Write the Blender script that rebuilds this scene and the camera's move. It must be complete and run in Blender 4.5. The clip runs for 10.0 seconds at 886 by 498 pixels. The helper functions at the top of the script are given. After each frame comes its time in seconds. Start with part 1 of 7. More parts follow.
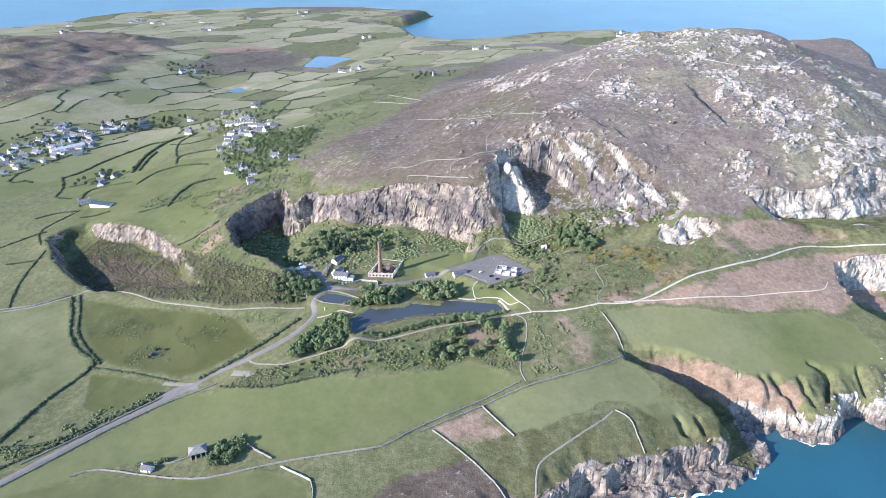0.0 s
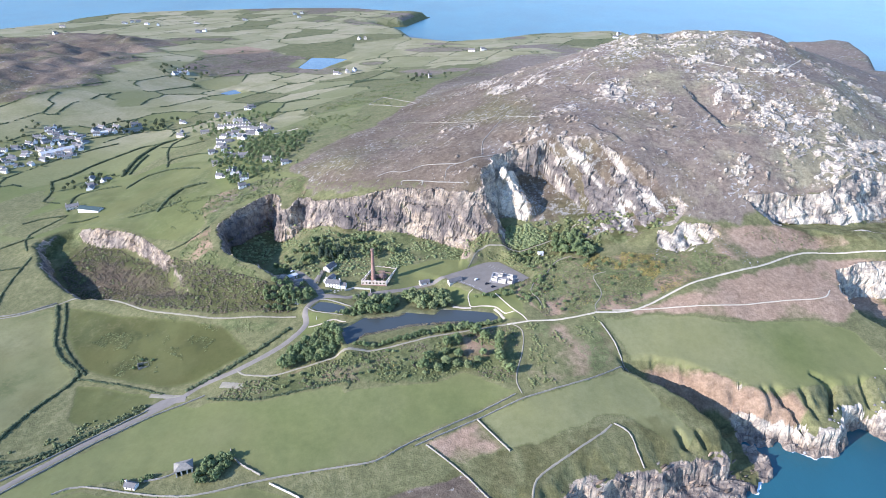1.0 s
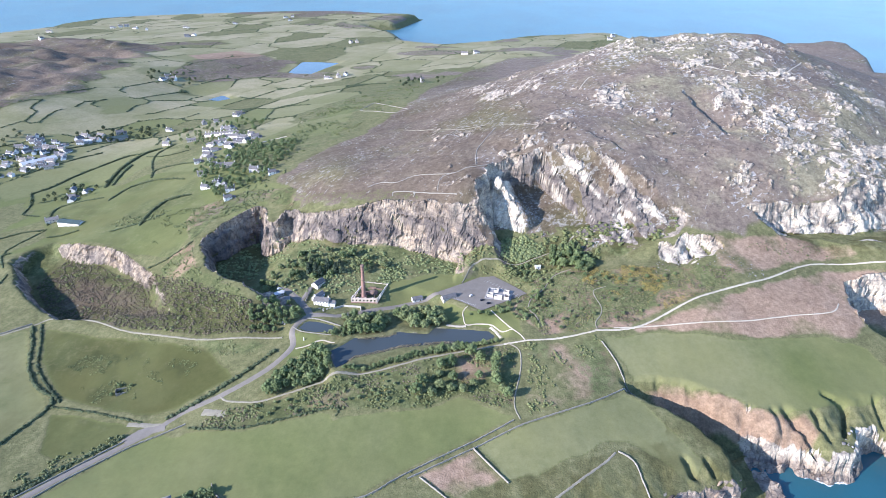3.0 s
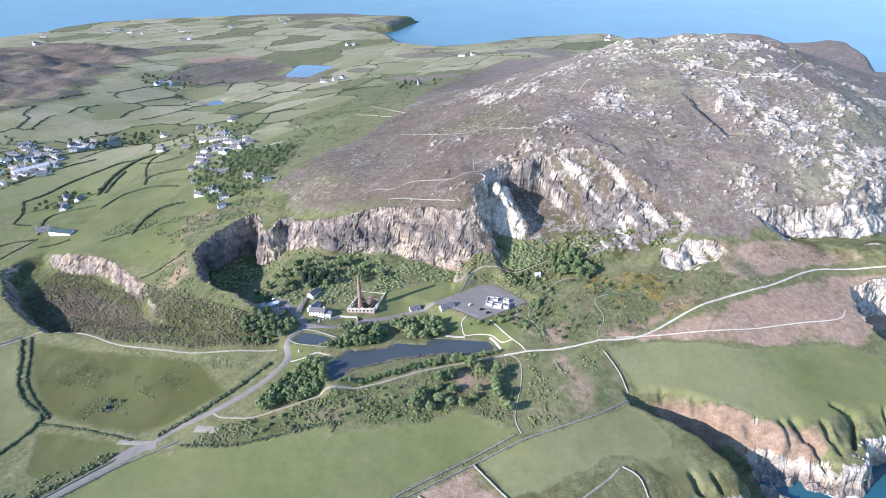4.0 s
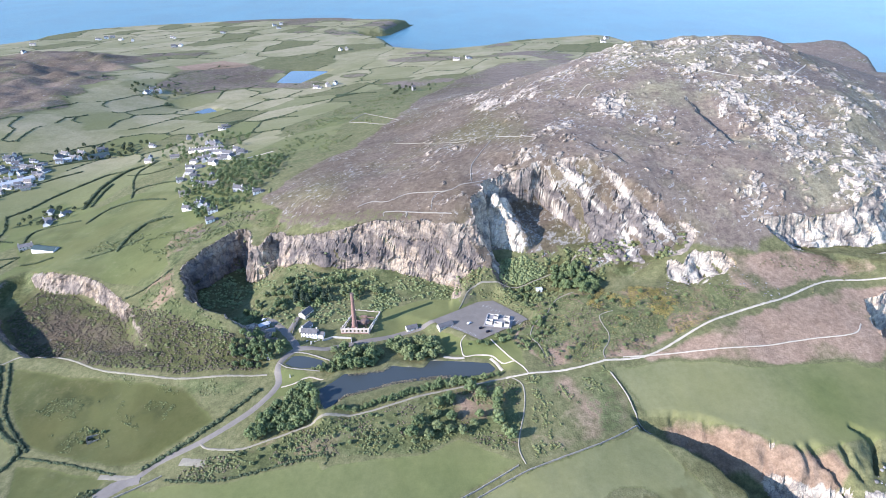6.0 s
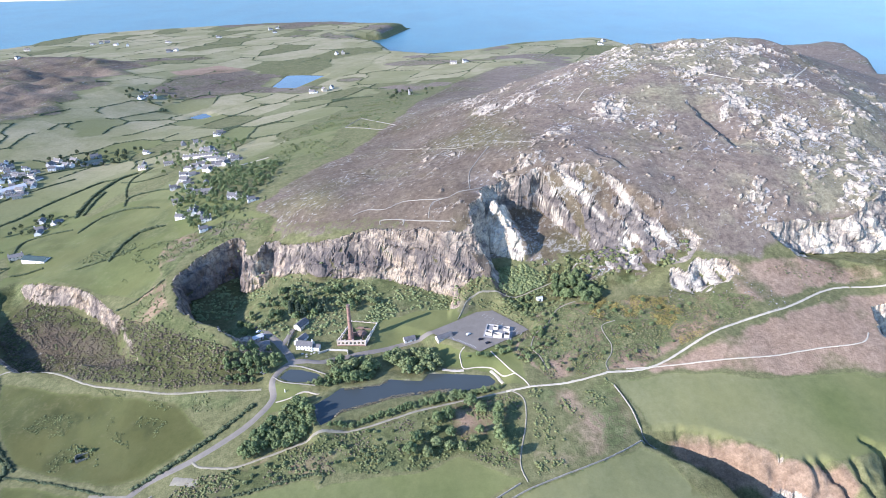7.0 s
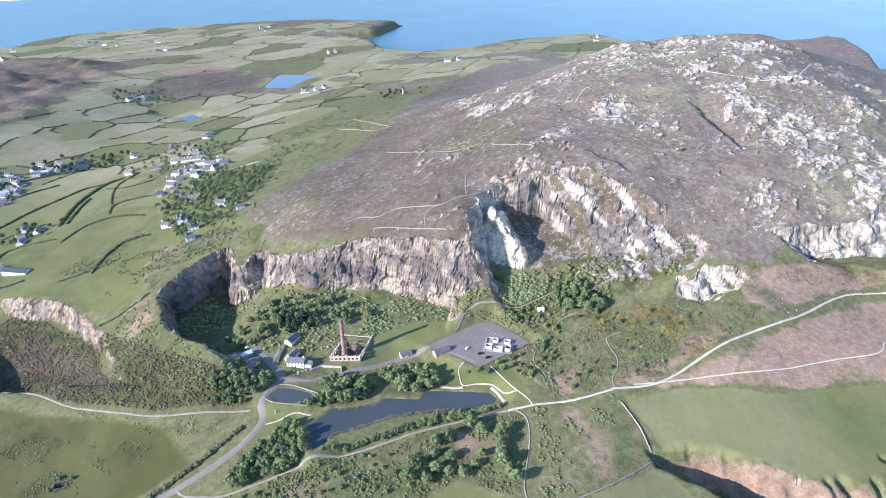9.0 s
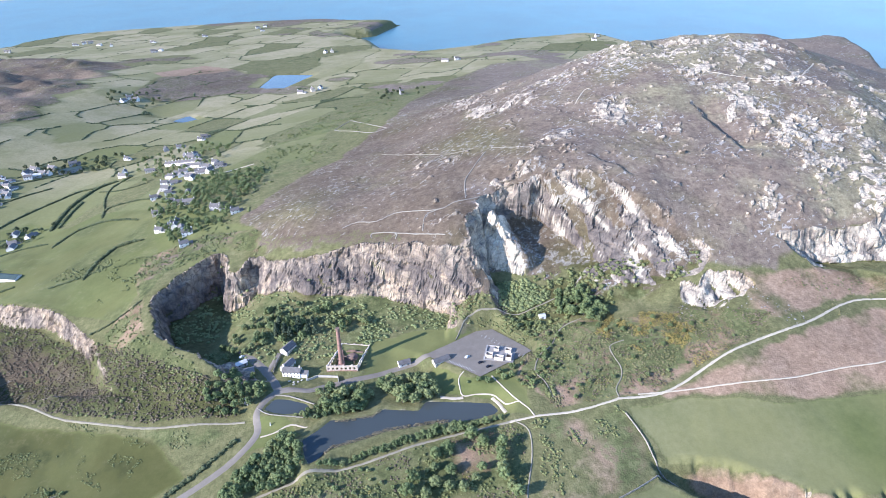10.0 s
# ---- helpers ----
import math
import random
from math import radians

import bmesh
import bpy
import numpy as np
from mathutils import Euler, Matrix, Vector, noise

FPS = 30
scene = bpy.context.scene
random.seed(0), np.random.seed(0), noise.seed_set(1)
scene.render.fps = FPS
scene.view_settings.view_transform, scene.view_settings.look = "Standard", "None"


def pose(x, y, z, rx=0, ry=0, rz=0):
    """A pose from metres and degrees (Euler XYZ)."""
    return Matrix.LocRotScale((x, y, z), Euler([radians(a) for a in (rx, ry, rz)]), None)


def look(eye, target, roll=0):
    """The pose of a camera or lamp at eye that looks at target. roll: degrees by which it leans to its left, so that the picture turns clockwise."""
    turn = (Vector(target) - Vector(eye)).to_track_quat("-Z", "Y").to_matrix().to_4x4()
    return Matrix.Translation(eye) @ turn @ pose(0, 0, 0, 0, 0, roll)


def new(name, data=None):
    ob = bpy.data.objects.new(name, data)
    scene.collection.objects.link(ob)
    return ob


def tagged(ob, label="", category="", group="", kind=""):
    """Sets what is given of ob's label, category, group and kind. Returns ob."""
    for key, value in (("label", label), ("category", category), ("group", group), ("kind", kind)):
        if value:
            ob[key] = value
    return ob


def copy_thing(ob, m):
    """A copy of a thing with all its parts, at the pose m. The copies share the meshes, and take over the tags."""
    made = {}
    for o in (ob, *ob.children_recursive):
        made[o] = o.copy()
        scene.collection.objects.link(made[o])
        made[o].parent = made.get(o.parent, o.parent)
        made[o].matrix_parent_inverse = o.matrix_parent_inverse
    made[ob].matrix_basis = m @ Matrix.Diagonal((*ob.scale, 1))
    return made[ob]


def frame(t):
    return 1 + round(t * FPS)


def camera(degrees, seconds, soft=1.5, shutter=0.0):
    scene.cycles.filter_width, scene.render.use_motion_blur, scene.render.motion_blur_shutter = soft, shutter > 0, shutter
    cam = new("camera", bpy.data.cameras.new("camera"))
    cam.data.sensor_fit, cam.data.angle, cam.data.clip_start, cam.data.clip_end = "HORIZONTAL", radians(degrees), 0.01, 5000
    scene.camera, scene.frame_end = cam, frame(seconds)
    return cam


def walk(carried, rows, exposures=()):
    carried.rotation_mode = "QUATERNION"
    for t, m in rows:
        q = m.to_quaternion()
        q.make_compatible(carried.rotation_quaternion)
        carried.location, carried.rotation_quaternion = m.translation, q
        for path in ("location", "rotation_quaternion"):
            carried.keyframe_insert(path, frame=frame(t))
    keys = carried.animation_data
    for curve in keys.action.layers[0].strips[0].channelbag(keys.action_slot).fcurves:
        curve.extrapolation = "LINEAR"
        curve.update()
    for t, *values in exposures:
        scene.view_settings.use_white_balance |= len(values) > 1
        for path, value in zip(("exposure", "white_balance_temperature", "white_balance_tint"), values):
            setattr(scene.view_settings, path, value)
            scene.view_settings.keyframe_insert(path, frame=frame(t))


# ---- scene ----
cam = camera(71.0, 10.0, 0.8)
PATH = [
    (0, (0.974, 6.295, 350.854), (0.952, 8.079, 349.951), 0.4),
    (0.5, (1.969, 13.36, 350.704), (1.954, 15.144, 349.801), 0.5),
    (1, (2.996, 20.456, 350.524), (2.984, 22.242, 349.623), 0.5),
    (1.5, (3.899, 27.404, 350.353), (3.893, 29.19, 349.453), 0.6),
    (2, (4.303, 34.485, 350.305), (4.3, 36.271, 349.406), 0.5),
    (2.5, (4.219, 41.322, 350.368), (4.22, 43.109, 349.47), 0.4),
    (4, (5.383, 62.522, 350.845), (5.391, 64.311, 349.952), -0.2),
    (4.5, (5.614, 69.166, 350.911), (5.623, 70.956, 350.018), -0.4),
    (5, (5.567, 75.939, 351.048), (5.579, 77.73, 350.158), -0.6),
    (5.5, (5.526, 82.707, 351.137), (5.541, 84.498, 350.248), -0.7),
    (7, (5.93, 102.961, 351.065), (5.954, 104.757, 350.185), -1.1),
    (7.5, (5.921, 109.711, 350.987), (5.949, 111.508, 350.109), -1.2),
    (8, (5.894, 116.422, 350.863), (5.925, 118.217, 349.982), -1.3),
    (8.5, (5.786, 122.766, 350.709), (5.822, 124.561, 349.828), -1.3),
    (9, (5.518, 129.117, 350.379), (5.556, 130.908, 349.49), -1.5),
    (9.5, (5.229, 135.622, 350.179), (5.271, 137.411, 349.286), -1.5),
    (10, (4.988, 142.476, 350.237), (5.033, 144.266, 349.345), -1.6),
]
walk(cam, [(t, look(eye, target, roll)) for t, eye, target, roll in PATH], [(0, 1.37, 5780, 18), (10, 1.37, 5780, 18)])

# ---- light ----
SUN_AZIMUTH = math.atan2(-36.0, -71.0)          # towards the sun, from +x
SUN_HEIGHT = radians(22.5)
world = bpy.data.worlds.new("world")
scene.world = world
world.use_nodes = True
wn, wl = world.node_tree.nodes, world.node_tree.links
sky = wn.new("ShaderNodeTexSky")
sky.sky_type, sky.sun_disc = "NISHITA", False
sky.sun_elevation, sky.sun_rotation = SUN_HEIGHT, math.pi / 2 - SUN_AZIMUTH
sky.air_density, sky.dust_density, sky.ozone_density = 1.0, 0.0, 4.0
wl.new(sky.outputs["Color"], wn["Background"].inputs["Color"])
wn["Background"].inputs["Strength"].default_value = 0.15
sun = new("sun", bpy.data.lights.new("sun", "SUN"))
sun.data.energy, sun.data.angle, sun.data.color = 3.85, radians(0.5), (1.0, 0.94, 0.86)
toward_sun = Vector((math.cos(SUN_AZIMUTH) * math.cos(SUN_HEIGHT), math.sin(SUN_AZIMUTH) * math.cos(SUN_HEIGHT), math.sin(SUN_HEIGHT)))
sun.matrix_world = look(toward_sun * 900, (0, 0, 0))


# ---- noise and plan tools ----
def lattice(i, j, k, seed):
    n = (i * 374761393 + j * 668265263 + k * 1440662683 + seed * 974634533) & 0xFFFFFFFF
    n = ((n ^ (n >> 13)) * 1274126177) & 0xFFFFFFFF
    n = ((n ^ (n >> 15)) * 2246822519) & 0xFFFFFFFF
    return (n ^ (n >> 16)) / 4294967296.0


def grain(x, y, z=None, seed=0):
    """Smooth value noise in -1..1, over arrays."""
    i, j = np.floor(x).astype(np.int64), np.floor(y).astype(np.int64)
    u, v = x - i, y - j
    u, v = u * u * u * (u * (u * 6 - 15) + 10), v * v * v * (v * (v * 6 - 15) + 10)

    def layer(k):
        a = lattice(i, j, k, seed) * (1 - u) + lattice(i + 1, j, k, seed) * u
        b = lattice(i, j + 1, k, seed) * (1 - u) + lattice(i + 1, j + 1, k, seed) * u
        return a * (1 - v) + b * v
    if z is None:
        return layer(0) * 2 - 1
    k = np.floor(z).astype(np.int64)
    w = z - k
    w = w * w * (3 - 2 * w)
    return (layer(k) * (1 - w) + layer(k + 1) * w) * 2 - 1


def fbm(x, y, size, octaves=4, seed=0, fall=0.5):
    total, amp, norm = 0.0, 1.0, 0.0
    for o in range(octaves):
        f = 2.0 ** o / size
        total = total + amp * grain(x * f + 17.3 * o, y * f - 9.1 * o, None, seed + o)
        norm += amp
        amp *= fall
    return total / norm


def ridged(x, y, size, octaves=4, seed=0):
    total, amp, norm = 0.0, 1.0, 0.0
    for o in range(octaves):
        f = 2.0 ** o / size
        total = total + amp * (1 - np.abs(grain(x * f + 5.7 * o, y * f + 3.3 * o, None, seed + o)) * 1.6)
        norm += amp
        amp *= 0.5
    return total / norm


def blocks(x, y, z, size, tall, seed):
    """Broken rock: each block stands out by an amount of its own, -1..1."""
    x, y, z = x / size, y / size, z / tall
    i, j, k = (np.floor(c).astype(np.int64) for c in (x, y, z))
    best, value = np.full(x.shape, 9.0), np.zeros(x.shape)
    for a in (-1, 0, 1):
        for b in (-1, 0, 1):
            for c in (-1, 0, 1):
                p, q, r = i + a, j + b, k + c
                d = (x - p - lattice(p, q, r, seed)) ** 2 + (y - q - lattice(p, q, r, seed + 1)) ** 2 + (z - r - lattice(p, q, r, seed + 2)) ** 2
                near = d < best
                best, value = np.where(near, d, best), np.where(near, lattice(p, q, r, seed + 3), value)
    return value * 2 - 1


def smooth(a, b, x):
    t = np.clip((x - a) / (b - a), 0, 1)
    return t * t * (3 - 2 * t)


def to_line(x, y, pts, closed=False):
    """Distance to a line of plan points."""
    best = np.full(np.shape(x), 1e9)
    ends = list(zip(pts, pts[1:] + pts[:1])) if closed else list(zip(pts, pts[1:]))
    for (ax, ay), (bx, by) in ends:
        dx, dy = bx - ax, by - ay
        t = np.clip(((x - ax) * dx + (y - ay) * dy) / (dx * dx + dy * dy + 1e-9), 0, 1)
        best = np.minimum(best, (x - ax - t * dx) ** 2 + (y - ay - t * dy) ** 2)
    return np.sqrt(best)


def inside(x, y, pts):
    """Signed distance to a closed outline: positive within."""
    odd = np.zeros(np.shape(x), bool)
    for (ax, ay), (bx, by) in zip(pts, pts[1:] + pts[:1]):
        hit = (ay > y) != (by > y)
        odd ^= hit & (x < (bx - ax) * (y - ay) / (by - ay + 1e-12) + ax)
    d = to_line(x, y, pts, True)
    return np.where(odd, d, -d)


def near_box(x, y, pts, margin):
    px, py = [p[0] for p in pts], [p[1] for p in pts]
    return (x > min(px) - margin) & (x < max(px) + margin) & (y > min(py) - margin) & (y < max(py) + margin)


def outline(x, y, pts, margin=60):
    """inside(), worked out only round the outline."""
    d = np.full(np.shape(x), -999.0)
    m = near_box(x, y, pts, margin)
    d[m] = inside(x[m], y[m], pts)
    return d


def line(x, y, pts, margin=40):
    d = np.full(np.shape(x), 999.0)
    m = near_box(x, y, pts, margin)
    d[m] = to_line(x[m], y[m], pts)
    return d


# ---- the lie of the land: spot heights of the plan ----
LOW = [(170, 374, 31), (205, 374, 28), (150, 352, 28), (190, 354, 25), (222, 366, 22), (-160, 340, 19), (-218, 415, 15), (-318, 456, 9), (-381, 550, 18), (-480, 640, 22), (-450, 712, 28), (-250, 250, 14), (-60, 330, 24),
       (30, 380, 32), (62, 391, 37), (100, 345, 30), (-80, 437, 38), (74, 472, 52), (40, 520, 52), (-68, 541, 48), (-150, 480, 36), (135, 484, 55),
       (150, 440, 42), (230, 514, 66), (275, 514, 62), (347, 514, 57), (260, 425, 37), (359, 439, 36), (430, 520, 50), (-20, 470, 47), (-118, 510, 46),
       (180, 562, 69), (215, 574, 73), (85, 588, 60), (112, 588, 64), (145, 588, 68), (185, 590, 73), (62, 535, 53), (95, 545, 57), (130, 555, 64), (20, 560, 51), (-30, 560, 49)]
RIM = [(36, 634, 114), (52, 622, 92), (60, 610, 80), (-168, 532, 58), (-185, 545, 61), (-212, 567, 62), (-235, 584, 62), (-248, 611, 63), (-256, 645, 65), (-250, 675, 68), (-200, 516, 42), (-150, 508, 43), (-240, 545, 46), (-275, 585, 43), (-420, 594, 25), (-474, 656, 26), (-368, 553, 20), (-330, 637, 40), (-405, 675, 40), (-245, 690, 70), (-160, 668, 76), (-98, 660, 96),
       (-35, 652, 108), (17, 630, 111), (48, 652, 124), (81, 692, 135), (150, 694, 150), (203, 658, 135), (234, 628, 108), (240, 590, 86), (290, 585, 82),
       (334, 608, 86), (349, 648, 116), (386, 612, 78), (440, 650, 116), (300, 640, 112), (276, 557, 76)]
HIGH = [(279, 1035, 212), (303, 1030, 218), (361, 1030, 219), (477, 1030, 221), (504, 1000, 213), (541, 980, 192), (110, 720, 157), (-48, 785, 116), (-129, 704, 102), (-117, 725, 110), (192, 785, 166), (261, 864, 190), (135, 927, 174), (343, 1024, 211), (421, 1025, 220),
        (507, 946, 195), (328, 690, 140), (427, 786, 167), (499, 818, 175), (315, 740, 157), (497, 745, 140), (640, 900, 150), (600, 1130, 180), (715, 1170, 140),
        (885, 1530, 141), (850, 1400, 141), (787, 1518, 138), (760, 1720, 60), (60, 1180, 110), (-40, 960, 105), (200, 1350, 90), (470, 1500, 80), (-200, 900, 84), (620, 720, 90)]
FAR = [(-245, 725, 75), (-298, 835, 70), (-337, 1021, 62), (-389, 909, 50), (-458, 752, 33), (-515, 884, 22), (-564, 1134, 24), (-573, 1508, 20), (-700, 1000, 25),
       (-380, 1830, 22), (-820, 1250, 62), (-1060, 1560, 70), (-760, 1640, 58), (-1000, 2200, 32), (-500, 2600, 30), (-1300, 2700, 24), (-400, 3150, 28), (-1100, 3100, 24),
       (0, 2250, 38), (450, 2350, 40), (250, 1900, 55), (-150, 1600, 40), (-2500, 1500, 30), (-1500, 700, 20), (-300, 0, 12), (-1000, 200, 12), (700, 2200, 45)]
SPOTS = np.array(LOW + RIM + HIGH + FAR, float)
_gap = np.hypot(SPOTS[:, None, 0] - SPOTS[None, :, 0], SPOTS[:, None, 1] - SPOTS[None, :, 1])
_n = len(SPOTS)
_A = np.zeros((_n + 3, _n + 3))
_A[:_n, :_n] = -np.sqrt(_gap ** 2 + 25.0) - np.eye(_n) * 3.0
_A[:_n, _n] = _A[_n, :_n] = 1
_A[:_n, _n + 1] = _A[_n + 1, :_n] = SPOTS[:, 0] / 1000
_A[:_n, _n + 2] = _A[_n + 2, :_n] = SPOTS[:, 1] / 1000
_w = np.linalg.solve(_A, np.concatenate([SPOTS[:, 2], np.zeros(3)]))


def lie(x, y):
    """The smooth ground between the spot heights."""
    z = _w[_n] + _w[_n + 1] * x / 1000 + _w[_n + 2] * y / 1000
    for (sx, sy, _), k in zip(SPOTS, _w):
        z = z - k * np.sqrt((x - sx) ** 2 + (y - sy) ** 2 + 25.0)
    return z


COAST = [(40, -600), (30, 150), (48, 285), (110, 303), (172, 320), (209, 333), (228, 345), (241, 354), (243, 364), (236, 374), (226, 383), (230, 388), (246, 382), (262, 386), (271, 377), (283, 371), (304, 378),
         (318, 396), (335, 402), (350, 392), (400, 424), (440, 470), (520, 560), (620, 700), (700, 880), (800, 1090), (915, 1330), (985, 1540), (990, 1650),
         (940, 1720), (860, 1790), (760, 1900), (720, 2200), (680, 2420), (620, 2500), (528, 2490), (290, 2420), (150, 2290), (20, 2230), (-100, 2330), (-160, 2560), (-290, 2770), (-182, 2830), (-130, 3040), (-86, 3190), (-276, 3240),
         (-456, 3350), (-797, 3350), (-1059, 3275), (-1353, 3175), (-1557, 3035), (-1630, 2800), (-1610, 2680), (-1700, 2440), (-2200, 2250), (-4500, 2200), (-4500, -600)]
RIB = [(56, 700), (63, 672), (76, 653), (91, 639)]
GULLY = [(152, 430), (172, 420), (190, 408), (210, 388), (236, 370), (262, 358)]
QUARRY = [(-146, 524), (-162, 540), (-184, 556), (-210, 577), (-230, 593), (-241, 616), (-249, 640), (-236, 662), (-222, 680), (-207, 697), (-200, 698), (-189, 666), (-180, 664), (-170, 685), (-153, 682), (-140, 662), (-98, 654), (-60, 650), (-34, 646), (0, 634),
          (24, 623), (42, 616), (50, 608), (44, 596), (36, 576), (36, 558), (0, 535), (-90, 510), (-140, 520)]
EAST_QUARRY = [(56, 616), (44, 648), (60, 682), (84, 696), (110, 702), (152, 698), (182, 682), (206, 660), (226, 640), (244, 622), (238, 606), (190, 592), (130, 582), (80, 575), (70, 590)]
OLD_PIT = [(-474, 658), (-466, 692), (-450, 706), (-430, 688), (-404, 675), (-366, 664), (-322, 634), (-290, 600), (-274, 574), (-254, 546), (-210, 520), (-300, 548), (-366, 554), (-417, 592)]
WHITE_PIT = [(318, 634), (334, 634), (352, 640), (380, 641), (404, 647), (434, 658), (470, 676), (530, 690), (580, 650), (520, 560), (430, 590), (350, 606)]
SEA_PIT = [(374, 528), (386, 556), (412, 566), (458, 562), (530, 548), (450, 470), (405, 470), (382, 500)]
CRAG = [(206, 578), (219, 592), (231, 588), (244, 599), (260, 594), (276, 588), (262, 574), (248, 570), (232, 562), (222, 570)]
LEFT_HILL = [(-2600, 1900), (-1560, 2120), (-1331, 2247), (-1229, 2301), (-1099, 2270), (-933, 2147), (-845, 2041), (-863, 1945), (-804, 1847), (-850, 1760), (-769, 1637), (-819, 1575), (-774, 1530), (-796, 1450), (-756, 1418), (-787, 1345), (-812, 1239), (-900, 1180), (-2600, 900)]
GROOVES = [([(264, 412), (274, 399), (281, 386)], 7), ([(285, 411), (286, 400), (290, 393)], 5), ([(300, 427), (314, 418), (303, 397)], 7), ([(174, 437), (182, 430)], 4), ([(196, 432), (203, 424)], 4),
           ([(272, 390), (277, 376)], 6), ([(173, 367), (176, 357)], 4), ([(188, 367), (191, 357)], 4), ([(340, 425), (341, 408)], 5), ([(255, 412), (259, 400)], 3)]
PITS = [  # outline, floor, width of the wall, roughness
    (QUARRY, lambda x, y: 46.5 + (y - 540) * 0.16 * smooth(-190, -110, x) - 9 * smooth(-150, -190, x), lambda x: 25.0 - 13 * smooth(-140, -180, x), 9.0),
    (EAST_QUARRY, lambda x, y: 57 + (y - 590) * 0.38 + (x - 50) * 0.08, lambda x: 12 + 46 * smooth(112, 152, x), 9.0),
    (OLD_PIT, lambda x, y: 3 + np.maximum(0, x + 425) * 0.07 + 0.29 * np.maximum(0, (x + 416) * 0.318 + (y - 591) * 0.948 - 22) + np.maximum(0, x + 345) * 0.2, lambda x: 9.0, 3.0),
    (WHITE_PIT, lambda x, y: 80 - (x - 340) * 0.03, lambda x: 15.0 + 16 * smooth(385, 440, x), 5.0),
    (SEA_PIT, lambda x, y: 22 + (y - 470) * 0.12, lambda x: 14.0, 5.0),
    (CRAG, lambda x, y: 68 + (y - 575) * 0.1, lambda x: 12.0, 9.0),
]
LAKE = [(-88, 468), (-83, 452), (-79, 446), (-72, 451), (-66, 459), (-43, 467), (-30, 473), (-13, 476), (5, 479), (24, 480), (33, 481), (48, 486), (51, 490), (46, 498), (32, 500), (13, 502), (-2, 503), (-7, 494), (-20, 495), (-33, 497), (-39, 491), (-62, 487), (-70, 488), (-78, 478)]
LAKE_Z = 45.5
RESERVOIR = [(-412, 1760), (-346, 1744), (-293, 1912), (-405, 1926)]
FAR_POND = [(-526, 1462), (-497, 1440), (-474, 1464), (-506, 1502)]
CAR_PARK = [(0, 552), (4, 546), (16, 539), (24, 534), (40, 520), (84, 550), (80, 556), (56, 583), (42, 581), (24, 568)]
POND = [(-121, 503), (-115, 514), (-105, 513), (-90, 507), (-86, 502), (-92, 497), (-104, 496), (-113, 498)]


# where bare rock breaks through the heather: place, reach along and across
BONES = [(266, 1005, 60), (335, 1000, 60), (418, 975, 70), (430, 905, 50), (335, 890, 40), (362, 825, 45), (388, 782, 42), (416, 772, 36), (398, 712, 30), (480, 805, 24), (475, 737, 36), (515, 798, 30), (322, 660, 26),
         (306, 735, 20), (120, 907, 34), (108, 712, 22), (212, 817, 26), (251, 787, 24), (-60, 1150, 45), (-118, 885, 22), (440, 672, 44), (82, 934, 24), (23, 776, 20), (57, 1052, 45), (151, 775, 20), (560, 880, 45), (600, 810, 40), (540, 705, 40), (20, 1280, 60), (180, 960, 30), (-95, 790, 18)]
STEPS = [((324, 734), (303, 822), 6.0), ((198, 688), (168, 722), 3.0)]


def bones(x, y):
    """How bony the moor is, 0..1."""
    best = np.zeros(np.shape(x))
    for px, py, reach in BONES:
        best = np.maximum(best, np.exp(-((x - px) ** 2 + (y - py) ** 2 * 0.6) / reach ** 2))
    return best


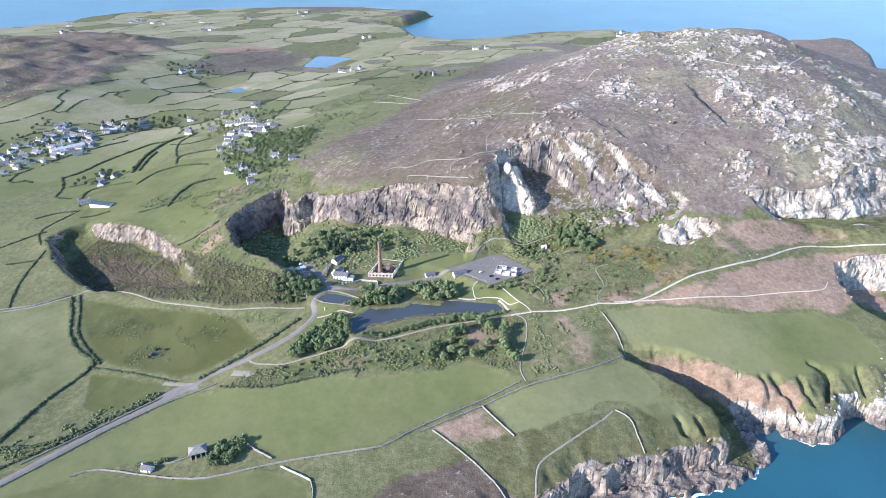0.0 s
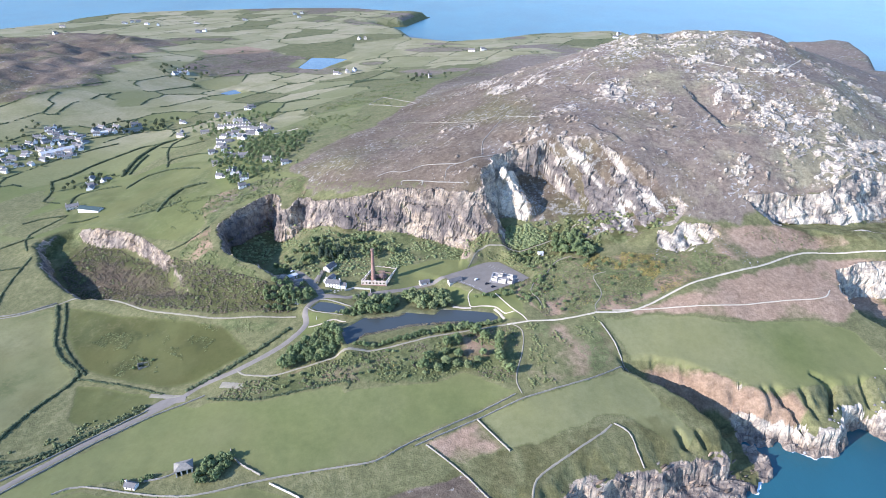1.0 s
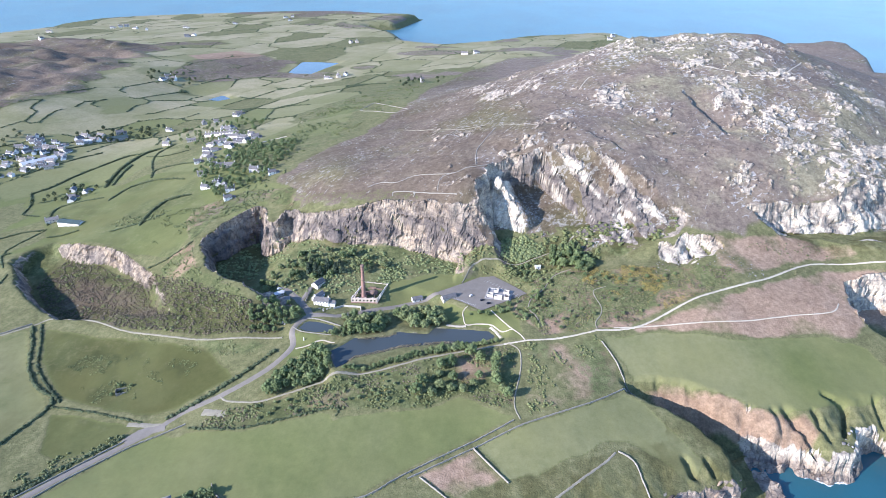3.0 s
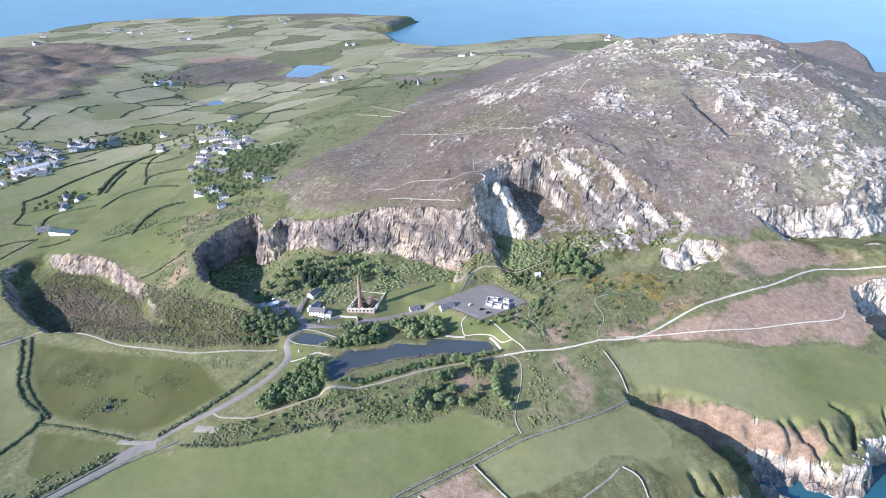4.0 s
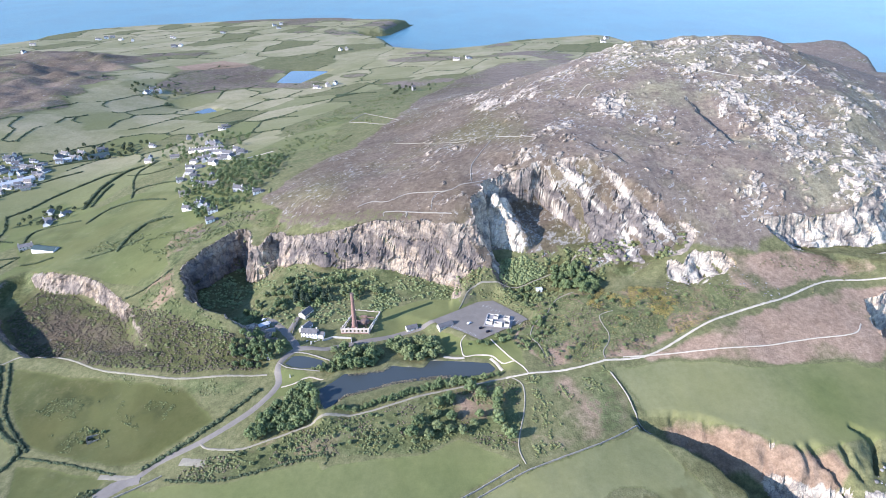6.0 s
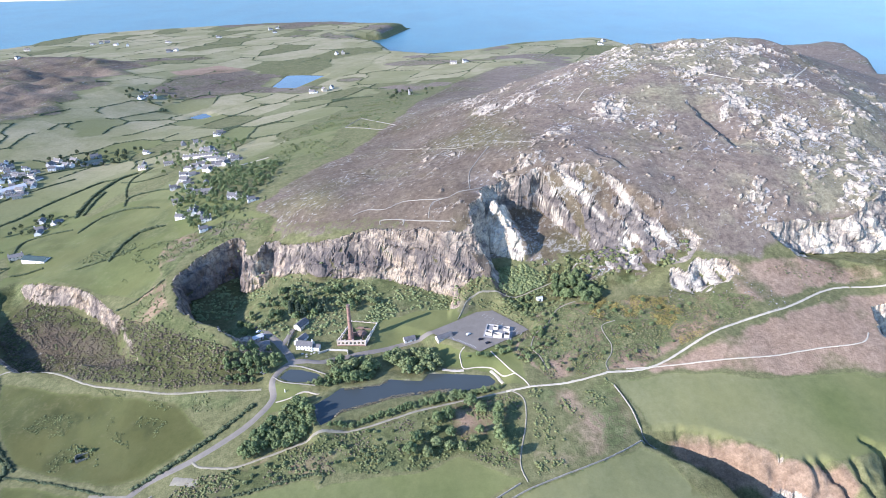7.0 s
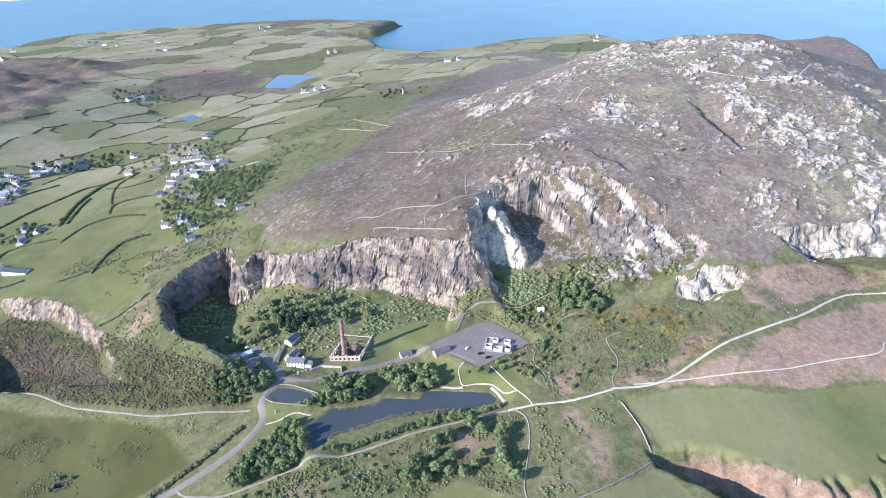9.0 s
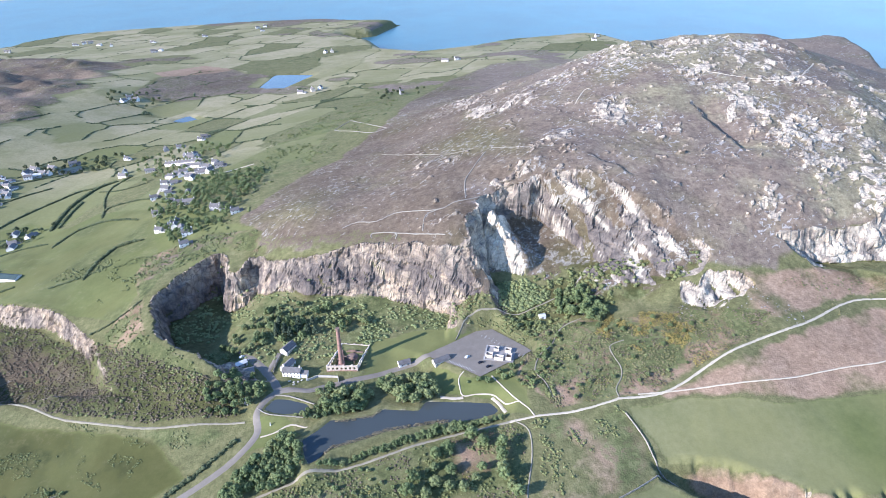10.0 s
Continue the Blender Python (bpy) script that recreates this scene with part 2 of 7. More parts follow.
def land(x, y):
    """Ground heights, with pits, gully, shore and rough rock; and how rocky it is."""
    z = lie(x, y)
    rock = np.zeros_like(z)
    moor = smooth(96, 130, z) * smooth(560, 640, y) * (x > -400)
    along, across = x * 0.86 + y * 0.5, y * 0.86 - x * 0.5
    patch = fbm(x, y, 150, 3, 8)
    knobs = fbm(along * 0.5, across, 19, 5, 3, 0.74)
    bony = bones(x, y)
    crest = 0.88 * smooth(0.06, 0.40, knobs * 0.9 + 0.75 * fbm(along * 0.6, across, 7.5, 3, 4, 0.7) + 0.14 * patch + 0.60 * bony - 0.27) * moor
    z = z + moor * (fbm(x, y, 60, 5, 2) * 3.0) + crest * (1.2 + 3.0 * fbm(x, y, 9, 3, 5)) + 3.0 * bony * moor * fbm(x, y, 26, 3, 9)
    for (ax, ay), (cx, cy), deep in STEPS:
        dx, dy = cx - ax, cy - ay
        long = math.hypot(dx, dy)
        t, side = ((x - ax) * dx + (y - ay) * dy) / long ** 2, ((x - ax) * dy - (y - ay) * dx) / long + 7 * fbm(x, y, 24, 4, 18)
        fall = deep * smooth(-0.15, 0.15, t) * smooth(1.15, 0.85, t)
        z = z - fall * smooth(-3.5, 3.5, side) * smooth(38, 5, side)
        rock = np.maximum(rock, smooth(-3, 0, side) * smooth(4, 1, side) * smooth(0.0, 3.0, fall))
    rock = np.maximum(rock, crest)
    z = z + fbm(x, y, 120, 4, 1) * 1.5 * smooth(1500, 300, y) + fbm(x, y, 12, 2, 6) * 0.25
    hills = smooth(-20, 90, outline(x, y, LEFT_HILL, 120))
    z = z + hills * ((ridged(x * 0.7 - y * 0.2, y, 130, 4, 31) - 0.3) * 30 + 10 * fbm(x, y * 1.5, 60, 3, 32))
    for pts, floor, width, rough in PITS:
        m = near_box(x, y, pts, 60)
        d = inside(x[m], y[m], pts) + rough * fbm(x[m], y[m], 34, 2, 11) + rough * 0.22 * fbm(x[m], y[m], 11, 2, 12) + 2
        t = np.clip(d / width(x[m]), 0, 1)
        t = t + 0.055 * np.sin(t * 15 + 3 * fbm(x[m], y[m], 50, 2, 14)) * (t > 0) * (t < 1) + 0.10 * fbm(x[m], y[m], 16, 3, 16) * smooth(0, 0.2, t) * smooth(1, 0.8, t)
        base = np.minimum(floor(x[m], y[m]) + 1.2 * fbm(x[m], y[m], 30, 3, 15), z[m])
        drop = z[m] - base
        z[m] = z[m] - drop * np.clip(t, 0, 1)
        rock[m] = np.maximum(rock[m], smooth(4, 11, drop) * smooth(0.0, 0.10, t) * smooth(1.0, 0.8, t))
    d = to_line(x, y, RIB) + 6 * fbm(x, y, 11, 3, 17)
    top = 125 - 1.15 * np.maximum(0, 668 - y)
    m = d < 30
    was = z.copy()
    z = np.where(m, np.maximum(z, top - np.maximum(0, d) * 1.35), z)
    rock = np.maximum(rock, smooth(0.5, 3, z - was))
    d = to_line(x, y, GULLY)
    reach = np.clip((x - 152) / 85, 0, 1)
    m = d < 40
    bed = 33 - 40 * smooth(-0.1, 0.75, reach)
    far_side = (x - 152) * 0.58 + (y - 430) * 0.81 > 0
    wide = np.where(far_side, 8 + 22 * reach, 5 + 6 * reach)
    t = smooth(1, 0, (d + 2.5 * fbm(x, y, 9, 2, 21) - wide * 0.4) / wide) * m
    lower = np.minimum(bed, z)
    rock = np.maximum(rock, t * (1 - t) * 4 * smooth(0.3, 0.6, reach) * smooth(24, 16, z * (1 - t) + lower * t))
    z = z * (1 - t) + lower * t
    s = inside(x, y, COAST)
    w = s + (5 * fbm(x, y, 22, 3, 24) + 2.5 * fbm(x, y, 7, 2, 25)) * (y < 1200)
    shelf = 15 * smooth(60, 100, x) * smooth(255, 235, x) * (y < 380)
    face = 0.62 + 0.12 * smooth(262, 240, x) * (y < 420)
    rise = face * smooth(shelf, shelf + 7 + 55 * (y > 1200), w) + (1 - face) * smooth(shelf + 6, shelf + 30 - 17 * smooth(150, 200, x) * smooth(266, 244, x) * (y > 335) * (y < 420), w + 4 * fbm(x, y, 12, 2, 27))
    ledge = 1.5 + 4.5 * ridged(x * 0.35 + y, (y - x) * 0.6, 12, 4, 26) * (y < 700)
    z = np.where(w > 0, ledge + (np.maximum(z, ledge) - ledge) * rise, np.maximum(-9, w * 0.7 - 0.3) + ledge * smooth(-4, 0, w))
    rock = np.maximum(rock, smooth(-8, -2, w) * (1 - smooth(face - 0.04, face + 0.08 * (face < 0.8) + 0.02, rise)) * (y < 1300))
    for pts, deep in GROOVES:
        d = line(x, y, pts, 20) + 1.2 * fbm(x, y, 7, 2, 28)
        z = np.where(z > 3, np.maximum(z - deep * smooth(3.4, 0.4, d), np.minimum(z, 2.0)), z)
    for pts, level in ((LAKE, LAKE_Z), (POND, LAKE_Z - 0.5), (RESERVOIR, 23.0), (FAR_POND, 20.0)):
        d = outline(x, y, pts, 40)
        z = np.where(d > -14, z + (level + 0.7 - z) * smooth(-14, -2, d), z)
        z = np.where(d > -1, z - 3.0 * smooth(-1, 4, d), z)
    d = outline(x, y, CAR_PARK, 40)
    z = np.where(d > -12, z + (52.3 - z) * smooth(-12, 0, d), z)
    return z, rock, s


def graded(lo, a, b, hi, step, grow, most):
    """Grid lines: even from a to b, then ever wider out to lo and hi."""
    mid = list(np.arange(a, b, step))
    for end, sign, start in ((hi, 1, mid[-1]), (lo, -1, mid[0])):
        p, s, more = start, step, []
        while (end - p) * sign > 0:
            s = min(s * grow, most)
            p += sign * s
            more.append(p)
        mid = mid + more if sign > 0 else more[::-1] + mid
    return np.array(mid)


GX = graded(-4400, -270, 430, 2600, 1.45, 1.015, 60)
GY = np.concatenate([graded(-500, 292, 519, 518, 1.9, 1.04, 60), graded(520.5, 520, 708, 5200, 1.15, 1.0105, 60)])
X, Y = np.meshgrid(GX, GY)
Z, ROCK, SHORE = land(X, Y)


def ground(x, y):
    """Height of the finished ground at a place."""
    i = int(np.clip(np.searchsorted(GX, x) - 1, 0, len(GX) - 2))
    j = int(np.clip(np.searchsorted(GY, y) - 1, 0, len(GY) - 2))
    u, v = (x - GX[i]) / (GX[i + 1] - GX[i]), (y - GY[j]) / (GY[j + 1] - GY[j])
    return float((Z[j, i] * (1 - u) + Z[j, i + 1] * u) * (1 - v) + (Z[j + 1, i] * (1 - u) + Z[j + 1, i + 1] * u) * v)


def ground_many(x, y):
    """ground() over arrays."""
    i = np.clip(np.searchsorted(GX, x) - 1, 0, len(GX) - 2)
    j = np.clip(np.searchsorted(GY, y) - 1, 0, len(GY) - 2)
    u, v = (x - GX[i]) / (GX[i + 1] - GX[i]), (y - GY[j]) / (GY[j + 1] - GY[j])
    return (Z[j, i] * (1 - u) + Z[j, i + 1] * u) * (1 - v) + (Z[j + 1, i] * (1 - u) + Z[j + 1, i + 1] * u) * v


# ---- materials ----
def material(name, rough=0.9, metal=0.0):
    m = bpy.data.materials.new(name)
    m.use_nodes = True
    b = m.node_tree.nodes["Principled BSDF"]
    b.inputs["Roughness"].default_value, b.inputs["Metallic"].default_value = rough, metal
    b.inputs["Specular IOR Level"].default_value = 0.25
    return m, m.node_tree.nodes, m.node_tree.links, b


def place(nodes, links, stretch=(1, 1, 1)):
    g = nodes.new("ShaderNodeNewGeometry")
    v = nodes.new("ShaderNodeVectorMath")
    v.operation = "MULTIPLY"
    v.inputs[1].default_value = stretch
    links.new(g.outputs["Position"], v.inputs[0])
    return v.outputs[0]


def cloud(nodes, links, where, size, detail=5.0, rough=0.6, warp=0.0):
    n = nodes.new("ShaderNodeTexNoise")
    n.inputs["Scale"].default_value, n.inputs["Detail"].default_value = 1.0 / size, detail
    n.inputs["Roughness"].default_value, n.inputs["Distortion"].default_value = rough, warp
    links.new(where, n.inputs["Vector"])
    return n.outputs["Fac"]


def ramp(nodes, links, fac, stops):
    r = nodes.new("ShaderNodeValToRGB")
    el = r.color_ramp.elements
    while len(el) < len(stops):
        el.new(0.5)
    for e, (p, c) in zip(el, stops):
        e.position, e.color = p, (*c, 1) if len(c) == 3 else c
    links.new(fac, r.inputs["Fac"])
    return r.outputs["Color"]


def blend(nodes, links, fac, a, b, mode="MIX"):
    m = nodes.new("ShaderNodeMix")
    m.data_type, m.blend_type = "RGBA", mode
    for sock, v in ((m.inputs["Factor"], fac), (m.inputs["A"], a), (m.inputs["B"], b)):
        if isinstance(v, (int, float)):
            sock.default_value = v
        elif isinstance(v, tuple):
            sock.default_value = (*v, 1)
        else:
            links.new(v, sock)
    return m.outputs["Result"]


def maths(nodes, links, op, a, b=0.0, clamp=False):
    m = nodes.new("ShaderNodeMath")
    m.operation, m.use_clamp = op, clamp
    for sock, v in ((m.inputs[0], a), (m.inputs[1], b)):
        if isinstance(v, (int, float)):
            sock.default_value = v
        else:
            links.new(v, sock)
    return m.outputs[0]


def edge(nodes, links, mask, grainy, sharp=5.0, wobble=0.55):
    """A mask of the plan, its border broken up by a grain."""
    a = maths(nodes, links, "MULTIPLY_ADD", grainy, wobble)
    n = a.node
    n.inputs[2].default_value = -wobble / 2
    s = maths(nodes, links, "ADD", mask, a)
    s = maths(nodes, links, "SUBTRACT", s, 0.5)
    s = maths(nodes, links, "MULTIPLY", s, sharp)
    return maths(nodes, links, "ADD", s, 0.5, clamp=True)


def bump(nodes, links, bsdf, height, strength, distance):
    b = nodes.new("ShaderNodeBump")
    b.inputs["Strength"].default_value, b.inputs["Distance"].default_value = strength, distance
    links.new(height, b.inputs["Height"])
    links.new(b.outputs["Normal"], bsdf.inputs["Normal"])


def plain(name, colour, vary=0.25, size=2.0, rough=0.85, metal=0.0, relief=0.0, island=False):
    """A plain surface: one colour with a broad stain and a fine grain."""
    m, n, l, b = material(name, rough, metal)
    p = place(n, l)
    broad, fine = cloud(n, l, p, size, 4), cloud(n, l, p, size * 0.14, 3)
    f = maths(n, l, "ADD", maths(n, l, "MULTIPLY", broad, 0.65), maths(n, l, "MULTIPLY", fine, 0.35))
    if island:
        g = n.new("ShaderNodeNewGeometry")
        f = maths(n, l, "ADD", maths(n, l, "MULTIPLY", f, 0.6), maths(n, l, "MULTIPLY", g.outputs["Random Per Island"], 0.4))
    lo, hi = tuple(c * (1 - vary) for c in colour), tuple(min(1, c * (1 + vary)) for c in colour)
    l.new(ramp(n, l, f, [(0.3, lo), (0.7, hi)]), b.inputs["Base Color"])
    if relief:
        bump(n, l, b, fine, 0.5, relief)
    return m


def turned(nodes, links):
    """Places turned and drawn out along the grain of the mountain."""
    g = nodes.new("ShaderNodeNewGeometry")
    t = nodes.new("ShaderNodeMapping")
    t.vector_type = "TEXTURE"
    t.inputs["Rotation"].default_value = (0, 0, radians(36))
    t.inputs["Scale"].default_value = (1.5, 0.9, 1.2)
    links.new(g.outputs["Position"], t.inputs["Vector"])
    return t.outputs["Vector"]


def ground_material():
    m, n, l, b = material("land", 0.95)
    b.inputs["Specular IOR Level"].default_value = 0.1
    p = place(n, l)
    big, mid, small, fine = (cloud(n, l, p, s, d, r) for s, d, r in ((90, 4, 0.55), (18, 5, 0.62), (4.5, 4, 0.65), (1.3, 3, 0.6)))
    streak = cloud(n, l, place(n, l, (0.9, 0.9, 0.42)), 11.0, 7, 0.64, 1.2)
    strata = cloud(n, l, place(n, l, (0.45, 0.6, 1.2)), 9.0, 6, 0.65, 1.4)

    def cover(name):
        a = n.new("ShaderNodeVertexColor")
        a.layer_name = name
        s = n.new("ShaderNodeSeparateColor")
        l.new(a.outputs["Color"], s.inputs[0])
        return s.outputs[0], s.outputs[1], s.outputs[2]
    heath, pasture, rock = cover("cover")
    bracken, scrub, soil = cover("cover_b")
    tone, pale, dark = cover("cover_c")
    mixed = maths(n, l, "ADD", maths(n, l, "MULTIPLY", mid, 0.55), maths(n, l, "MULTIPLY", small, 0.45))
    # rough grass
    col = ramp(n, l, mixed, [(0.34, (0.105, 0.108, 0.046)), (0.50, (0.14, 0.139, 0.06)), (0.66, (0.185, 0.173, 0.082))])
    col = blend(n, l, maths(n, l, "MULTIPLY", big, 0.35), col, (0.17, 0.15, 0.075))
    # pasture, each field with its own tone, the far ones paled for haze
    sward = ramp(n, l, mixed, [(0.3, (0.112, 0.127, 0.043)), (0.7, (0.136, 0.149, 0.052))])
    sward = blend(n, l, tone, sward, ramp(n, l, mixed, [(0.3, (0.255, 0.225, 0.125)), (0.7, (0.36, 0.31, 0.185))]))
    sward = blend(n, l, ramp(n, l, big, [(0.42, (0, 0, 0)), (0.62, (0.55, 0.55, 0.55))]), sward, (0.172, 0.168, 0.068))
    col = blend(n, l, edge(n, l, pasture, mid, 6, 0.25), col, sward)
    # heather and moor grass
    moor = ramp(n, l, mixed, [(0.34, (0.142, 0.108, 0.083)), (0.5, (0.188, 0.146, 0.110)), (0.66, (0.232, 0.186, 0.136))])
    moor = blend(n, l, ramp(n, l, big, [(0.5, (0, 0, 0)), (0.68, (0.6, 0.6, 0.6))]), moor, ramp(n, l, small, [(0.3, (0.13, 0.125, 0.055)), (0.7, (0.19, 0.17, 0.08))]))
    fleck = cloud(n, l, turned(n, l), 5.0, 5, 0.70, 0.6)
    fleck = maths(n, l, "ADD", fleck, maths(n, l, "MULTIPLY", maths(n, l, "SUBTRACT", big, 0.5), 0.25))
    fleck = maths(n, l, "ADD", fleck, maths(n, l, "MULTIPLY", pale, 0.12))
    moor = blend(n, l, ramp(n, l, fleck, [(0.62, (0, 0, 0)), (0.645, (0.85, 0.85, 0.85))]), moor, ramp(n, l, fine, [(0.3, (0.24, 0.22, 0.20)), (0.7, (0.50, 0.47, 0.42))]))
    moor = blend(n, l, edge(n, l, tone, mid, 3, 0.8), moor, ramp(n, l, mixed, [(0.35, (0.155, 0.135, 0.085)), (0.65, (0.27, 0.235, 0.15))]))
    col = blend(n, l, edge(n, l, heath, mid, 4, 0.6), col, moor)
    # dead bracken
    fern = ramp(n, l, mixed, [(0.35, (0.245, 0.163, 0.106)), (0.65, (0.342, 0.240, 0.160))])
    col = blend(n, l, edge(n, l, bracken, mid, 3.5, 0.7), col, fern)
    # low scrub and bramble
    bush = ramp(n, l, mixed, [(0.36, (0.080, 0.092, 0.038)), (0.5, (0.120, 0.130, 0.053)), (0.62, (0.168, 0.168, 0.076))])
    col = blend(n, l, edge(n, l, scrub, small, 5, 0.8), col, bush)
    # bare earth and trodden gravel
    earth = ramp(n, l, small, [(0.3, (0.20, 0.165, 0.125)), (0.7, (0.34, 0.30, 0.245))])
    col = blend(n, l, edge(n, l, soil, small, 5, 0.4), col, earth)
    # ranker, darker patches of growth, shade painted in the alcove, fine grain over all
    col = blend(n, l, dark, col, (0.56, 0.54, 0.48), "MULTIPLY")
    col = blend(n, l, maths(n, l, "SUBTRACT", 1.0, maths(n, l, "MULTIPLY", pasture, 0.8)), col, ramp(n, l, maths(n, l, "ADD", maths(n, l, "MULTIPLY", fine, 0.6), maths(n, l, "MULTIPLY", small, 0.4)), [(0.36, (0.80, 0.80, 0.80)), (0.64, (1.19, 1.19, 1.19))]), "MULTIPLY")
    # rock: pale quartzite, stained and lichened
    face = maths(n, l, "ADD", maths(n, l, "MULTIPLY", streak, 0.5), maths(n, l, "MULTIPLY", strata, 0.5))
    stone = ramp(n, l, face, [(0.36, (0.075, 0.06, 0.055)), (0.44, (0.18, 0.145, 0.12)), (0.51, (0.34, 0.272, 0.198)), (0.62, (0.465, 0.382, 0.28))])
    crack = n.new("ShaderNodeTexVoronoi")
    crack.feature = "DISTANCE_TO_EDGE"
    crack.inputs["Scale"].default_value = 1 / 5.5
    lean = n.new("ShaderNodeVectorMath")
    lean.operation = "MULTIPLY_ADD"
    l.new(cloud(n, l, place(n, l), 6.0, 3, 0.6), lean.inputs[0])
    lean.inputs[1].default_value = (9.0, 7.0, 5.0)
    l.new(place(n, l, (1.0, 1.0, 0.55)), lean.inputs[2])
    l.new(lean.outputs[0], crack.inputs["Vector"])
    joint = maths(n, l, "SUBTRACT", 1.0, maths(n, l, "MULTIPLY", crack.outputs["Distance"], 13.0), clamp=True)
    light = ramp(n, l, face, [(0.36, (0.16, 0.14, 0.13)), (0.46, (0.41, 0.36, 0.28)), (0.57, (0.62, 0.545, 0.425))])
    stone = blend(n, l, ramp(n, l, mid, [(0.45, (0, 0, 0)), (0.62, (0.7, 0.7, 0.7))]), stone, ramp(n, l, face, [(0.38, (0.12, 0.09, 0.06)), (0.5, (0.38, 0.28, 0.18)), (0.62, (0.55, 0.44, 0.30))]))
    stone = blend(n, l, pale, stone, light)
    stone = blend(n, l, dark, stone, ramp(n, l, face, [(0.35, (0.055, 0.047, 0.045)), (0.65, (0.20, 0.165, 0.14))]))
    stone = blend(n, l, maths(n, l, "MULTIPLY", joint, maths(n, l, "SUBTRACT", 0.75, maths(n, l, "MULTIPLY", pale, 0.45))), stone, (0.09, 0.075, 0.068))
    col = blend(n, l, edge(n, l, rock, maths(n, l, "ADD", maths(n, l, "MULTIPLY", small, 0.5), maths(n, l, "MULTIPLY", streak, 0.5)), 7, 1.5), col, stone)
    l.new(col, b.inputs["Base Color"])
    h = maths(n, l, "ADD", maths(n, l, "MULTIPLY", small, maths(n, l, "SUBTRACT", 1.0, maths(n, l, "MULTIPLY", pasture, 0.85))), maths(n, l, "ADD", maths(n, l, "MULTIPLY", fine, maths(n, l, "SUBTRACT", 1.0, maths(n, l, "MULTIPLY", pasture, 0.8))), maths(n, l, "MULTIPLY", face, maths(n, l, "MULTIPLY", rock, 4.0))))
    bump(n, l, b, h, 0.7, 0.55)
    return m


def water_material(name, deep, rough, size, height, milky=0.0):
    m, n, l, b = material(name, rough)
    b.inputs["Specular IOR Level"].default_value = 0.5 - milky
    b.inputs["IOR"].default_value = 1.33
    p = place(n, l, (1, 0.6, 1))
    broad, wave = cloud(n, l, p, 260, 4, 0.6), cloud(n, l, p, size, 5, 0.65)
    l.new(ramp(n, l, broad, [(0.35, tuple(c * 0.8 for c in deep)), (0.65, tuple(c * 1.2 for c in deep))]), b.inputs["Base Color"])
    bump(n, l, b, wave, 0.6, height)
    return m


LAND = ground_material()
SEA = water_material("sea_water", (0.022, 0.092, 0.112), 0.3, 9.0, 0.85)
FRESH = water_material("fresh_water", (0.06, 0.07, 0.068), 0.1, 1.2, 0.05)
TARMAC = plain("tarmac", (0.205, 0.178, 0.145), 0.18, 9.0, 0.95)
GRAVEL = plain("pale_gravel", (0.46, 0.395, 0.295), 0.22, 5.0, 0.95)
EARTHWAY = plain("trodden_earth", (0.25, 0.22, 0.16), 0.25, 4.0, 0.95)


# ---- large structure ----
FIELD_MAIN = [(-185, 404), (-141, 397), (-78, 409), (-75, 401), (-50, 405), (-5, 408), (18, 420), (58, 399), (26, 382), (-19, 358), (-52, 338), (-115, 326), (-144, 345), (-243, 324), (-225, 352), (-203, 385)]
FIELD_RIGHT = [(139, 477), (181, 482), (221, 481), (248, 474), (282, 480), (334, 484), (360, 474), (368, 446), (368, 432), (330, 422), (303, 418), (277, 411), (256, 412), (239, 415), (227, 423), (210, 429), (176, 437), (157, 437)]
FIELD_SHORE = [(30, 377), (66, 390), (143, 422), (156, 414), (185, 366), (172, 352), (135, 378), (120, 377), (70, 351), (49, 347)]
FIELD_BIG = [(-560, 500), (-446, 520), (-388, 540), (-360, 490), (-318, 444), (-330, 408), (-342, 361), (-600, 300)]
FIELD_MID = [(-370, 540), (-269, 509), (-200, 490), (-165, 455), (-205, 428), (-226, 425), (-264, 435), (-310, 453), (-350, 498)]
FIELD_LOW = [(-306, 434), (-232, 415), (-245, 393), (-274, 384), (-293, 393)]
FIELD_FOOT = [(-330, 250), (-300, 300), (-243, 318), (-195, 309), (-122, 316), (-91, 303), (-80, 260), (-90, 200), (-300, 180)]
FIELD_STRIP = [(-310, 305), (-226, 392), (-206, 402), (-185, 398), (-243, 322), (-300, 296)]
LAWN = [(-52, 530), (-46, 570), (-10, 585), (38, 580), (0, 551), (-24, 543)]
PARK = [(6, 538), (34, 520), (60, 530), (72, 500), (72, 476), (52, 482), (54, 498), (30, 505), (8, 510), (-4, 530)]
GREEN = [(-122, 496), (-104, 494), (-88, 476), (-120, 470), (-135, 462), (-126, 480)]
PLATEAU = [(-470, 720), (-405, 690), (-330, 650), (-275, 620), (-255, 690), (-290, 760), (-330, 860), (-420, 900), (-520, 800)]
MOOR = [(-182, 738), (-190, 760), (-181, 785), (-162, 827), (-137, 889), (-105, 928), (-82, 1031), (-51, 1102), (-18, 1359), (59, 1608), (189, 1822), (347, 1853), (640, 1880), (1200, 2000), (1300, 1500), (800, 700), (560, 640),
        (440, 640), (390, 640), (330, 630), (300, 606), (270, 600), (240, 606), (200, 630), (152, 670), (110, 680), (60, 670), (40, 628), (10, 624), (-40, 648), (-77, 662), (-122, 676), (-158, 702)]
ROUGH_SLOPE = [(-275, 690), (-245, 700), (-160, 680), (-100, 672), (-60, 684), (-120, 720), (-180, 760), (-150, 880), (-100, 1030), (0, 1500), (60, 1700), (-60, 1700), (-160, 1400), (-260, 1180), (-250, 960), (-210, 850), (-225, 760)]
